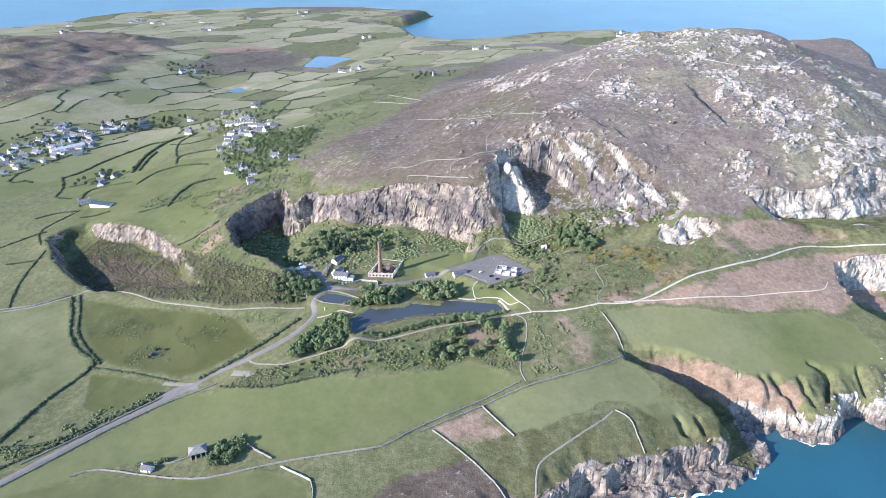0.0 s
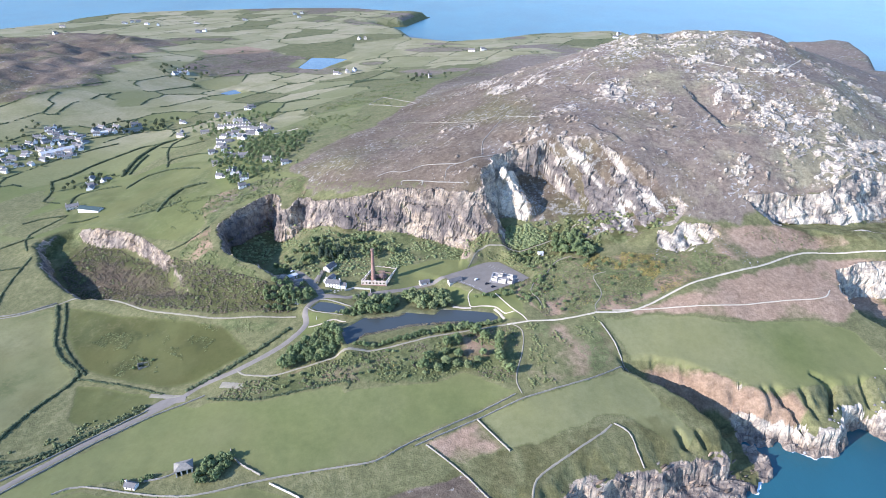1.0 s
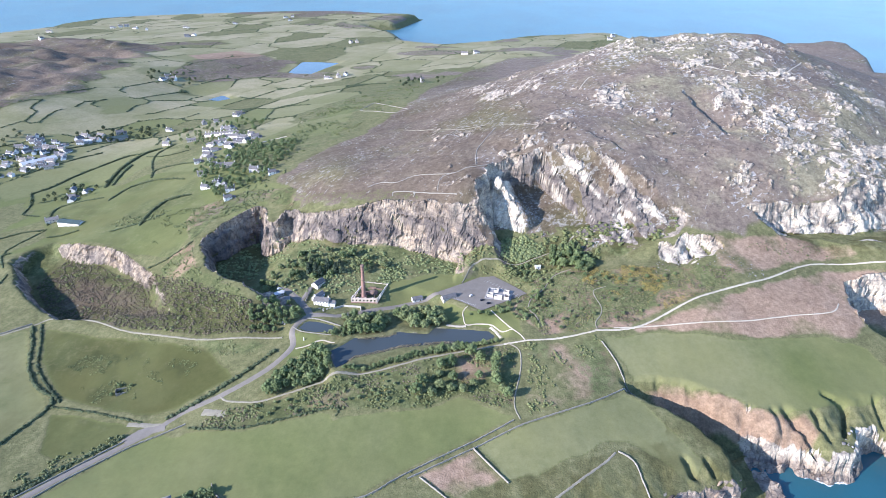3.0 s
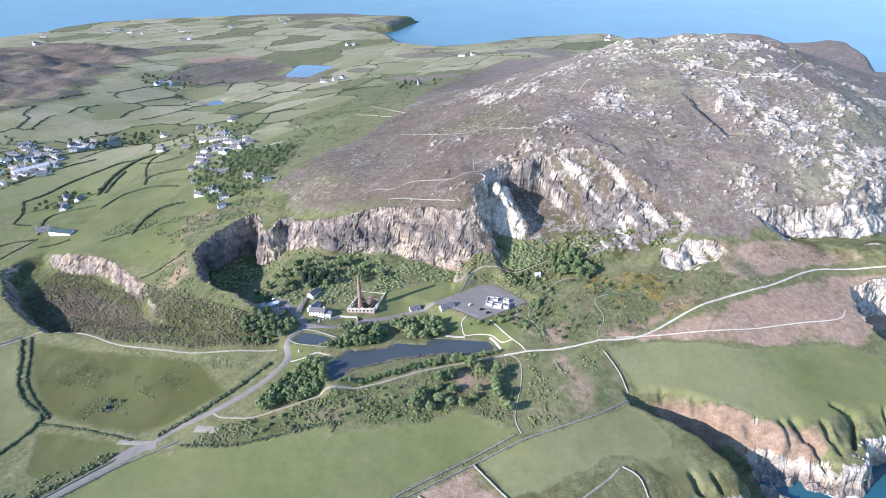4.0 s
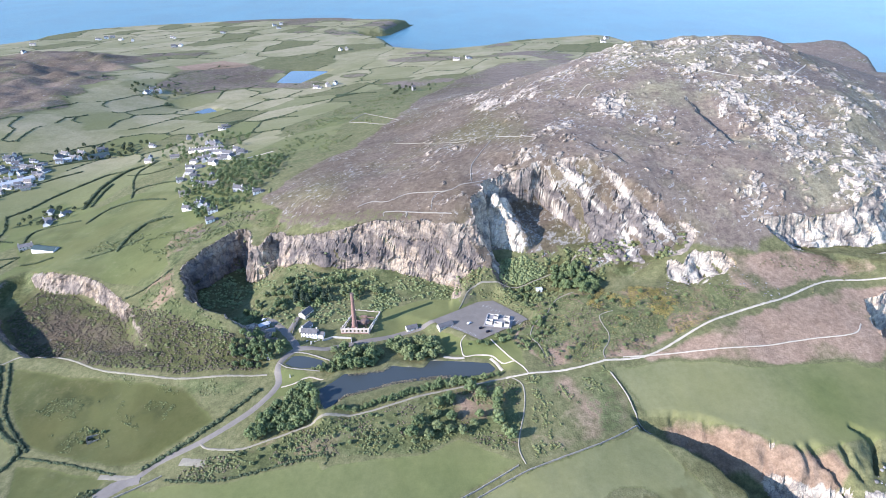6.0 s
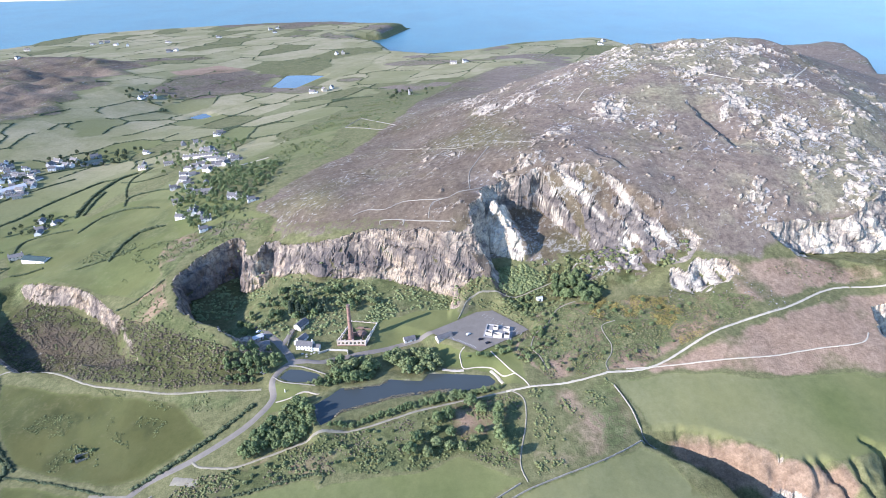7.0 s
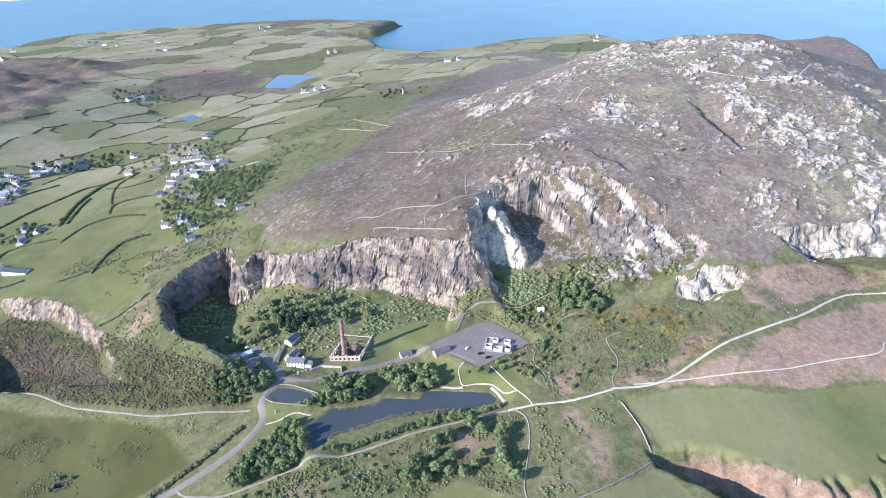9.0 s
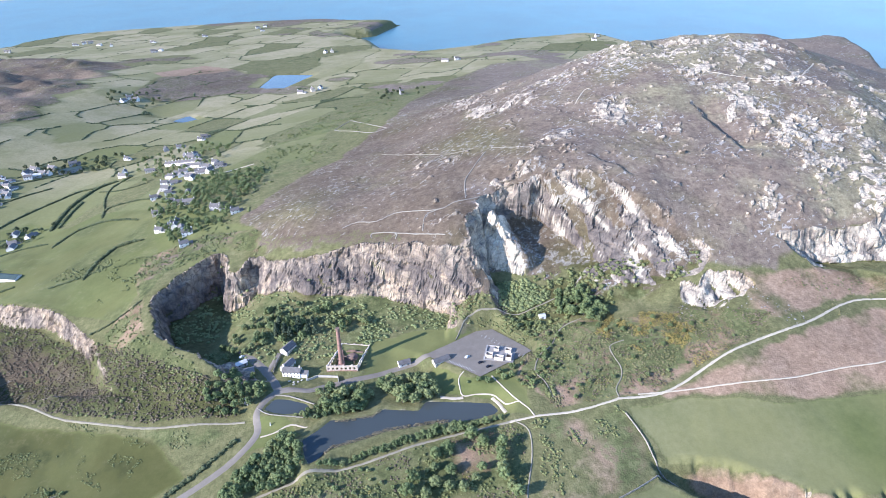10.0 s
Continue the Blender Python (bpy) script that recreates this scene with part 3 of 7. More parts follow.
SCRUB_WOOD = [(-185, 405), (-141, 398), (-78, 410), (-5, 409), (18, 421), (60, 402), (66, 470), (30, 468), (-6, 458), (-83, 438), (-134, 424), (-166, 420)]
GORSE = [(90, 480), (135, 487), (162, 490), (213, 514), (250, 532), (280, 556), (220, 572), (150, 570), (100, 575), (80, 545), (66, 520)]
PIT_FLOOR = [(-440, 640), (-420, 680), (-366, 652), (-322, 622), (-270, 590), (-200, 545), (-150, 520), (-140, 500), (-209, 504), (-278, 524), (-368, 560), (-410, 600)]
RUSHES = [[(-323, 488), (-309, 501), (-284, 502), (-269, 488), (-284, 474), (-302, 475)], [(-254, 483), (-239, 488), (-201, 475), (-208, 457), (-226, 455), (-246, 468)],
          [(-299, 462), (-276, 467), (-251, 459), (-241, 442), (-266, 438), (-286, 445)], [(-284, 521), (-229, 503), (-159, 493), (-139, 488), (-153, 475), (-199, 482), (-250, 499)]]
PIT_BROWN = [(-425, 630), (-415, 655), (-380, 645), (-320, 615), (-268, 565), (-268, 540), (-330, 560), (-366, 578)]
SPUR = [(-150, 512), (-168, 531), (-185, 545), (-212, 567), (-235, 584), (-248, 611), (-256, 645), (-250, 680), (-200, 706), (-158, 682), (-165, 722), (-225, 740), (-285, 720), (-285, 690), (-262, 640), (-284, 606), (-262, 570), (-225, 540), (-185, 515)]
BRACKEN = [(165, 488), (213, 505), (260, 525), (300, 542), (370, 572), (440, 575), (430, 520), (390, 520), (358, 484), (300, 483), (248, 478), (220, 484), (170, 484)]
BRACKEN_COVE = [(164, 435), (176, 436), (210, 428), (227, 422), (239, 415), (256, 411), (277, 409), (286, 397), (273, 388), (249, 393), (226, 404), (203, 418), (185, 427)]
BRAE = [(235, 545), (290, 552), (360, 584), (420, 590), (410, 612), (340, 612), (300, 600), (272, 602), (262, 572)]
HEATH_SHORE = [(-47, 294), (-34, 308), (-3, 319), (16, 328), (31, 313), (46, 296), (20, 262), (-40, 262)]
BROWN_FLAT = [(-674, 1635), (-700, 1839), (-640, 1990), (-536, 2001), (-438, 1862), (-447, 1710), (-514, 1642), (-607, 1593)]
PINK_FLAT = [(-742, 1928), (-638, 2061), (-536, 2001), (-569, 1940), (-688, 1865)]
BUTTRESS = [(12, 640), (22, 622), (40, 612), (54, 602), (66, 588), (72, 600), (62, 618), (52, 640), (40, 656), (20, 660)]
BARE = [(-10, 353), (28, 374), (47, 348), (12, 331)]
WASTE = [(70, 470), (135, 480), (146, 450), (146, 434), (114, 414), (64, 398), (66, 440)]


WARP_X, WARP_Y = X + 2.2 * fbm(X, Y, 13, 3, 71), Y + 2.2 * fbm(X, Y, 13, 3, 72)


def within(pts, soft=2.0, margin=40):
    return smooth(-soft, soft, outline(WARP_X, WARP_Y, pts, margin))


def patchwork(x, y, size, seed):
    """Long field cells: for each place its field's number and how far it is from the field's edge."""
    x, y = x * 0.92 - y * 0.39, x * 0.39 + y * 0.92
    gx, gy = x / size, y / (size * 1.7)
    gx, gy = gx + 0.14 * grain(gx * 0.5, gy * 0.5, None, seed), gy + 0.14 * grain(gx * 0.5 + 9, gy * 0.5, None, seed + 1)
    i, j = np.floor(gx).astype(np.int64), np.floor(gy).astype(np.int64)
    one, two, key = np.full(x.shape, 9.0), np.full(x.shape, 9.0), np.zeros(x.shape)
    for a in (-1, 0, 1):
        for c in (-1, 0, 1):
            px, py = i + a + 0.5 + 0.7 * (lattice(i + a, j + c, 3, seed) - 0.5), j + c + 0.5 + 0.7 * (lattice(i + a, j + c, 4, seed) - 0.5)
            d = np.maximum(np.abs(gx - px), np.abs(gy - py)) + 0.15 * np.hypot(gx - px, gy - py)
            first = d < one
            two = np.where(first, one, np.minimum(two, d))
            key = np.where(first, lattice(i + a, j + c, 5, seed), key)
            one = np.where(first, d, one)
    return key, (two - one) * size * 0.4


def build_ground():
    rows, cols = X.shape
    sy, sx = np.gradient(Z, GY, GX)
    steep = np.hypot(sx, sy)
    rock = np.maximum(ROCK * smooth(0.25, 0.8, steep + 0.5 * ROCK), smooth(0.95, 1.5, steep) * (Y < 1300))
    moor = smooth(-12, 12, outline(X + 12 * fbm(X, Y, 40, 4, 73), Y + 10 * fbm(X, Y, 40, 4, 74), MOOR, 120))
    heath = moor.copy()
    far = smooth(640, 720, Y) * (X < -150) + smooth(1400, 1700, Y)
    key, rim = patchwork(X, Y, 78, 77)
    key2, rim2 = patchwork(X, Y, 120, 78)
    key, rim = np.where(Y > 1700, key2, key), np.where(Y > 1700, rim2 * 0.8, rim)
    farmed = np.clip(far, 0, 1) * (1 - np.clip(moor * 1.4, 0, 1)) * (SHORE > 25)
    wild = np.maximum(np.maximum(smooth(0.05, 0.2, fbm(X * 0.7, Y, 200, 3, 41) - 0.35 + 0.5 * (SHORE < 150)) * smooth(1450, 1550, Y), within(BROWN_FLAT, 20, 60)), smooth(-12, 12, outline(X, Y, LEFT_HILL, 60) + 30 * fbm(X, Y, 60, 3, 42)))
    pasture = farmed * (key < np.where(Y > 1500, 0.74, 0.86)) * (1 - wild)
    heath = np.maximum(heath, farmed * wild * (0.55 + 0.45 * (key > 0.5)))
    # fields turn paler with distance: haze put into their colour
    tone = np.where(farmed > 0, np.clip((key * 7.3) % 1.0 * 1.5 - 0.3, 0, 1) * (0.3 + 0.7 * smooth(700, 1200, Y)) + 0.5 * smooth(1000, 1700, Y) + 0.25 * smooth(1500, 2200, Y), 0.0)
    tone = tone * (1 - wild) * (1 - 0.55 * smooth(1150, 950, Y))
    scrub = farmed * smooth(6.0, 2.0, rim) * 0.45
    bracken = np.zeros_like(Z)
    soil = np.zeros_like(Z)
    tone = np.maximum(tone, moor * smooth(120, 330, X) * smooth(720, 560, X) * np.clip(0.48 + 0.6 * fbm(X, Y, 70, 4, 79), 0, 0.9))
    for pts, t in ((FIELD_MAIN, 0.05), (FIELD_RIGHT, 0.3), (FIELD_SHORE, 0.3), (FIELD_BIG, 0.34), (FIELD_MID, 0.08), (FIELD_LOW, 0.05), (FIELD_FOOT, 0.12), (FIELD_STRIP, 0.05),
                   (LAWN, 0.0), (PARK, 0.0), (GREEN, 0.0), (PLATEAU, 0.06)):
        w = within(pts)
        pasture = np.maximum(pasture, w)
        tone = np.where(w > 0.5, t + 0.16 * np.clip(fbm(X, Y, 60, 4, 51), 0, 1), tone)
        scrub, soil, heath = scrub * (1 - w), soil * (1 - w), heath * (1 - w)
    w = within(FIELD_RIGHT)
    tone = np.where(w > 0.5, 0.36 - 0.30 * smooth(225, 320, X + 25 * fbm(X, Y, 50, 2, 37)) + 0.12 * fbm(X, Y, 40, 3, 36), tone)
    strip_edge = within([(-165, 678), (-60, 650), (-20, 642), (-14, 652), (-60, 676), (-120, 690), (-170, 716)], 6)
    pasture, heath = pasture * (1 - strip_edge), np.maximum(heath, strip_edge * np.clip(0.5 + 0.7 * fbm(X, Y, 16, 3, 35), 0, 0.9))
    scrub = np.maximum(scrub, 0.45 * strip_edge)
    for pts in RUSHES:
        scrub = np.maximum(scrub, within(pts, 9) * np.clip(0.62 + 0.6 * fbm(X, Y, 14, 3, 44), 0, 0.9))
    for pts, k in ((FIELD_MID, 0.36), (FIELD_LOW, 0.42), (PLATEAU, 0.36), (FIELD_BIG, 0.3), (FIELD_FOOT, 0.3)):
        scrub = np.maximum(scrub, within(pts) * np.clip(k + 0.45 * fbm(X, Y, 45, 4, 56), 0, 0.95))
    slope = smooth(-10, 10, outline(X + 14 * fbm(X, Y, 40, 3, 75), Y, ROUGH_SLOPE, 80)) * (1 - moor)
    pasture = pasture * (1 - slope * smooth(-0.35, 0.1, fbm(X, Y, 60, 3, 76)))
    scrub = np.maximum(scrub * 1.0, slope * np.clip(0.3 + 0.6 * fbm(X, Y, 30, 3, 77), 0, 0.95))
    for pts, k in ((SCRUB_WOOD, 0.62), (GORSE, 0.62), (PIT_FLOOR, 0.8), (SPUR, 0.65), (WASTE, 0.4)):
        w = within(pts, 5)
        scrub = np.maximum(scrub, w * np.clip(k + 0.5 * fbm(X, Y, 26, 3, 53), 0, 1))
        pasture = pasture * (1 - w)
    floor = np.maximum(within(QUARRY, 4), within(EAST_QUARRY, 4)) * (1 - rock)
    lawn = np.maximum(within(LAWN), within(PARK))
    scrub = np.maximum(scrub, floor * (1 - lawn) * np.clip(0.55 + 0.6 * fbm(X, Y, 20, 3, 54), 0, 1))
    heath = heath * (1 - floor * smooth(640, 626, Y))
    scrub = scrub * (1 - 0.8 * within(EAST_QUARRY, 4) * smooth(628, 640, Y))
    for pts, k in ((PINK_FLAT, 0.8), (BRACKEN, 0.62), (BRAE, 0.55), (BRACKEN_COVE, 0.95), (WASTE, 0.45), (BARE, 0.5), (PIT_FLOOR, 0.25), (GORSE, 0.74), (SCRUB_WOOD, 0.40), (SPUR, 0.6)):
        bracken = np.maximum(bracken, within(pts, 6) * np.clip(k + 0.5 * fbm(X, Y, 40, 3, 55), 0, 1))
    heath = np.maximum(heath, np.maximum(within(HEATH_SHORE, 4), within(BUTTRESS, 4)))
    scrub, pasture = scrub * (1 - within(BUTTRESS, 4)), pasture * (1 - within(BUTTRESS, 4))
    heath = np.maximum(heath, within(SPUR, 8) * np.clip(0.5 + 0.6 * fbm(X, Y, 25, 3, 50), 0, 1))
    heath = np.maximum(heath, within(PIT_FLOOR, 8) * np.clip(0.55 + 0.8 * fbm(X, Y, 24, 3, 38), 0, 0.9))
    heath = np.maximum(heath, within(PIT_BROWN, 12) * np.clip(0.5 + 0.5 * fbm(X, Y, 30, 3, 58), 0, 1))
    scrub, bracken = scrub * (1 - 0.5 * within(PIT_BROWN, 12)), bracken * (1 - 0.5 * within(PIT_BROWN, 12))
    pasture = pasture * (1 - within(BRACKEN_COVE))
    rock = rock * (1 - 0.85 * within(BRACKEN_COVE, 4) * smooth(12, 20, Z))
    rock = rock * (1 - 0.9 * (line(X, Y, GULLY, 40) < 30) * smooth(240, 222, X))
    for pts, deep in GROOVES:
        rock = rock * (1 - 0.95 * smooth(8, 5, line(X, Y, pts, 20)) * smooth(11, 15, Z))
    rock = rock * (1 - 0.85 * within(CRAG, 8) * smooth(0.02, 0.16, fbm(X + Z, Y - Z, 9, 3, 49)))
    rock = rock * (1 - within(OLD_PIT, 10) * smooth(-302, -284, X)) * (1 - within(LAWN, 6))
    rock = rock * (1 - (X > 26) * (X < 100) * (Y > 552) * (Y < np.where(X < 64, 603, 612)) * 0.95)
    ledges = np.maximum(within(EAST_QUARRY, 6) * smooth(84, 110, X), 0.5 * within(QUARRY, 6))
    grown = fbm(X * 0.75 + Z * 0.75, (Y - Z) * 0.35 - X * 0.25, 15, 4, 59, 0.6)
    rock = rock * (1 - 0.92 * np.maximum(within(EAST_QUARRY, 6) * smooth(84, 104, X) * smooth(-0.06, 0.07, grown), 0.6 * within(QUARRY, 6) * smooth(0.25, 0.4, fbm(X + Z, Y - 2 * Z, 9, 3, 67))))
    rock = rock * (1 - 0.9 * (X > 90) * (X < 250) * smooth(84, 76, Z) * (Y > 570) * (1 - within(CRAG, 4)))
    heath = np.maximum(heath, ledges * 0.9 * smooth(0.35, 0.7, steep))
    pale = np.zeros_like(Z)
    pale = np.maximum(pale, within(WHITE_PIT, 14) * 0.9)
    pale = np.maximum(pale, within(CRAG, 10))
    pale = np.maximum(pale, within(EAST_QUARRY, 20) * 0.85)
    along, across = X * 0.86 + Y * 0.5, Y * 0.86 - X * 0.5
    bony = bones(X, Y) + 0.5 * fbm(along * 0.5, across, 24, 3, 3, 0.7)
    pale = np.maximum(pale, moor * (0.10 + 0.45 * smooth(0.05, 0.7, bony)))
    pale = np.maximum(pale, within(SEA_PIT, 14) * 0.9)
    pale = np.maximum(pale, (SHORE < 60) * (Y < 640) * smooth(5, 9, Z) * (0.12 + 0.55 * smooth(225, 265, X)))
    pale = pale * (1 - 0.5 * within(OLD_PIT, 10))
    shore_stain = (SHORE < 60) * (Y < 400) * smooth(255, 225, X) * smooth(6, 9, Z) * 0.8
    dark = 0.95 * within(QUARRY, 8) * smooth(0.35, 0.7, (Z - 52) / 45 + 0.7 * fbm(X, Y, 40, 3, 60)) * smooth(-0.15, 0.05, fbm(X + Z, Y - Z, 15, 3, 64))
    dark = np.maximum(dark, 0.95 * within(QUARRY, 8) * smooth(0.02, 0.10, fbm(X * 0.8, Y - Z, 13, 4, 46, 0.6) + (Z - 74) / 60) * smooth(0.45, 0.75, rock))
    # everything at the quarry's west end darker, slightly mottled
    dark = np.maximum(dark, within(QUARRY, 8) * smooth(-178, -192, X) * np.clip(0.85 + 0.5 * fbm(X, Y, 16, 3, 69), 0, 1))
    veins = fbm(X * 0.7 + Z * 0.7, Y * 0.8 - Z * 0.5, 8.5, 4, 57, 0.65)
    dark = np.maximum(dark, 0.9 * within(EAST_QUARRY, 8) * smooth(0.22, 0.09, veins) * smooth(22, 34, to_line(X, Y, RIB) + 10 * fbm(X, Y, 20, 2, 65)))
    dark = np.maximum(dark, within(OLD_PIT, 10) * np.clip(0.4 + 1.2 * fbm(X + Z, Y - Z, 12, 3, 43), 0, 0.8))
    grown_over = within(OLD_PIT, 10) * smooth(-424, -440, X) * smooth(640, 670, Y)
    rock, scrub, pasture = rock * (1 - 0.7 * grown_over), np.maximum(scrub, grown_over), pasture * (1 - grown_over)
    dark = np.maximum(dark, 0.7 * np.maximum(within(CRAG, 8), within(WHITE_PIT, 10)) * smooth(-0.02, -0.14, veins))
    dark = np.maximum(dark, (SHORE < 60) * smooth(6.5, 4.0, Z) * (Y < 700) * 0.55)
    for pts, k, soft in ((FIELD_MID, 0.95, 3), (FIELD_LOW, 0.62, 3), (FIELD_BIG, 0.25, 3), (FIELD_FOOT, 0.5, 3), (PLATEAU, 0.3, 6), (PIT_FLOOR, 0.95, 10), (PIT_BROWN, 1.0, 12), (SPUR, 0.25, 8),
                         (HEATH_SHORE, 0.85, 4), (BUTTRESS, 0.6, 4), (BRACKEN_COVE, 0.35, 5), (SCRUB_WOOD, 0.2, 4)):
        dark = np.maximum(dark, within(pts, soft) * np.clip(k + 0.35 * fbm(X, Y, 28, 3, 48), 0, 1) * (1 - rock))
    dark = np.maximum(dark, moor * (1 - rock) * smooth(200, 60, X) * np.clip(0.62 + 0.4 * fbm(X, Y, 60, 3, 47), 0, 0.85))
    dark = np.maximum(dark, farmed * heath * (X < -400) * np.clip(0.5 + 0.5 * fbm(X, Y, 120, 3, 45), 0, 0.85))
    # alcove floor under heath, darkened: its shade is put into the colour
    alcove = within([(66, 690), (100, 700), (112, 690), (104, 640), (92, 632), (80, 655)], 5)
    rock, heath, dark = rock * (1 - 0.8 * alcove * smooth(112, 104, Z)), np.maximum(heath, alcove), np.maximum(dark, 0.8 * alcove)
    pocket = within(EAST_QUARRY, 4) * smooth(634, 644, Y)
    heath, pasture, bracken, scrub = np.maximum(heath, pocket * (1 - rock)), pasture * (1 - pocket), bracken * (1 - pocket), scrub * (1 - pocket)
    dark = np.maximum(dark, 0.75 * within(EAST_QUARRY, 8) * (1 - rock) * smooth(74, 86, Z))
    dark = np.maximum(dark, shore_stain * np.clip(0.55 + 1.0 * fbm(X + Z, Y - Z, 9, 3, 39), 0, 0.9))
    apron = within([(92, 632), (104, 645), (112, 690), (140, 690), (176, 662), (150, 638), (110, 624)], 8) * smooth(0.16, 0.02, veins)
    pale, dark, heath = pale * (1 - 0.6 * apron), np.maximum(dark, 0.85 * apron), np.maximum(heath, apron * (1 - rock))
    d = to_line(X, Y, RIB)
    pale, dark = np.maximum(pale, smooth(24, 14, d) * 0.55), dark * smooth(6, 20, d + 14 * fbm(X, Y, 9, 2, 68))
    for pts in (LAKE, POND):
        d = outline(X, Y, pts, 20)
        soil = np.maximum(soil, 0.45 * smooth(-1.0, 0.8, d + 2.5 * fbm(X, Y, 8, 2, 66)))
        rock = rock * (d < -6)
    # rock stands out in blocks where it is steep
    nx, ny, nz = -sx, -sy, np.ones_like(Z)
    ln = np.sqrt(nx * nx + ny * ny + 1)
    m = (rock > 0.05) & (Y < 1200)
    push = np.zeros_like(Z)
    push[m] = np.clip(rock[m] * 1.4, 0, 1) * (1 - 0.55 * within(CRAG, 10)[m]) * smooth(0.3, 0.8, steep[m]) * (2.0 * blocks(X[m], Y[m], Z[m], 13, 15, 61) + 1.0 * blocks(X[m], Y[m], Z[m], 5, 13, 62) + 1.0 * grain(X[m] / 16, Y[m] / 16, Z[m] / 16, 63))
    px, py, pz = X + push * nx / ln, Y + push * ny / ln, Z + push * nz / ln * 0.7
    me = bpy.data.meshes.new("ground")
    me.vertices.add(rows * cols)
    me.vertices.foreach_set("co", np.stack([px, py, pz], -1).astype(np.float32).ravel())
    a = (np.arange(rows - 1)[:, None] * cols + np.arange(cols - 1)[None, :]).ravel()
    quads = np.stack([a, a + 1, a + cols + 1, a + cols], -1).astype(np.int32)
    me.loops.add(quads.size)
    me.polygons.add(len(quads))
    me.loops.foreach_set("vertex_index", quads.ravel())
    me.polygons.foreach_set("loop_start", np.arange(0, quads.size, 4, dtype=np.int32))
    me.polygons.foreach_set("loop_total", np.full(len(quads), 4, np.int32))
    me.update(calc_edges=True)
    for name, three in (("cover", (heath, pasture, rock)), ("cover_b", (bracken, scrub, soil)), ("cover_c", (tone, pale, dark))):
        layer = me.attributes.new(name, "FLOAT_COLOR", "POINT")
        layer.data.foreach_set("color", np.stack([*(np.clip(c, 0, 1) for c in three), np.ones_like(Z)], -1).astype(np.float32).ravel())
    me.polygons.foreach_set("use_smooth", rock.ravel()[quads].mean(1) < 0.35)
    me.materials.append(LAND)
    return tagged(new("ground", me), "green pasture, brown heather moor, quarried pale rock and sea cliffs", "ground", kind="structure")


build_ground()


def mesh_object(name, verts, faces, mat, smooth_faces=False):
    me = bpy.data.meshes.new(name)
    me.from_pydata(verts, [], faces)
    me.materials.append(mat)
    me.update()
    if smooth_faces:
        me.polygons.foreach_set("use_smooth", np.ones(len(me.polygons), bool))
    return new(name, me)


def sheet(name, pts, z, mat):
    return mesh_object(name, [(x, y, z) for x, y in pts], [tuple(range(len(pts)))], mat)


def rounded(pts, steps=4, closed=False):
    """A smooth line through plan points."""
    n = len(pts)
    out = []
    for i in range(n if closed else n - 1):
        p = [pts[(i + k) % n] if closed else pts[min(max(i + k, 0), n - 1)] for k in (-1, 0, 1, 2)]
        for s in range(steps):
            t = s / steps
            out.append(tuple(0.5 * (2 * p[1][c] + (p[2][c] - p[0][c]) * t + (2 * p[0][c] - 5 * p[1][c] + 4 * p[2][c] - p[3][c]) * t * t
                             + (3 * p[1][c] - p[0][c] - 3 * p[2][c] + p[3][c]) * t ** 3) for c in range(2)))
    if not closed:
        out.append(tuple(pts[-1]))
    return out


def even(pts, step):
    """The same line in steps of about one length."""
    out = [pts[0]]
    for a, c in zip(pts, pts[1:]):
        n = max(1, round(math.dist(a, c) / step))
        out += [(a[0] + (c[0] - a[0]) * k / n, a[1] + (c[1] - a[1]) * k / n) for k in range(1, n + 1)]
    return out


def sides(pts):
    """Unit vectors to the left of a line at each of its points."""
    out = []
    for i in range(len(pts)):
        a, c = pts[max(i - 1, 0)], pts[min(i + 1, len(pts) - 1)]
        d = math.dist(a, c) or 1
        out.append((-(c[1] - a[1]) / d, (c[0] - a[0]) / d))
    return out


def strip(name, pts, width, mat, lift=0.30, seed=0, wobble=0.12):
    """A way laid on the ground, five points across, with uneven edges."""
    rnd = random.Random(seed)
    pts = even(rounded(pts), 1.5)
    verts, faces = [], []
    for (x, y), (nx, ny) in zip(pts, sides(pts)):
        for k in (-1, -0.5, 0, 0.5, 1):
            w = width / 2 * k * (1 + (rnd.uniform(-wobble, wobble) if abs(k) == 1 else 0))
            verts.append((x + nx * w, y + ny * w, ground(x + nx * w, y + ny * w) + lift - (0.35 if abs(k) == 1 else 0)))
    for i in range(len(pts) - 1):
        for k in range(4):
            a = i * 5 + k
            faces.append((a, a + 5, a + 6, a + 1))
    return mesh_object(name, verts, faces, mat, True)


sea = mesh_object("sea", [(-9000, -900, 0), (9000, -900, 0), (9000, 9000, 0), (-9000, 9000, 0)], [(0, 1, 2, 3)], SEA)
tagged(sea, "blue sea with fine wind ripples round the headland", "sea", kind="structure")
lake = sheet("lake_water", [(x * 1.02 + 0.3, y) for x, y in rounded(LAKE, 3, True)], LAKE_Z, FRESH)
tagged(lake, "dark still lake below the brickworks", "lake", kind="structure")
pond = sheet("pond_water", POND, LAKE_Z - 0.5, FRESH)
for name, pts, level in (("reservoir_water", RESERVOIR, 23.0), ("far_pond_water", FAR_POND, 20.0)):
    tagged(sheet(name, rounded(pts, 3, True), level, FRESH), "blue reservoir among the distant fields", "lake", kind="structure")
tagged(pond, "small dark pond beside the park road", "pond", kind="structure")
ROAD = [(-330, 290), (-310, 313), (-286, 341), (-259, 371), (-226, 399), (-211, 411), (-197, 424), (-170, 436), (-143, 455), (-129, 470), (-122, 484), (-125, 497), (-122, 510),
        (-114, 520), (-103, 522), (-90, 521), (-78, 526), (-61, 531), (-44, 536), (-26, 543), (-8, 549), (3, 551)]
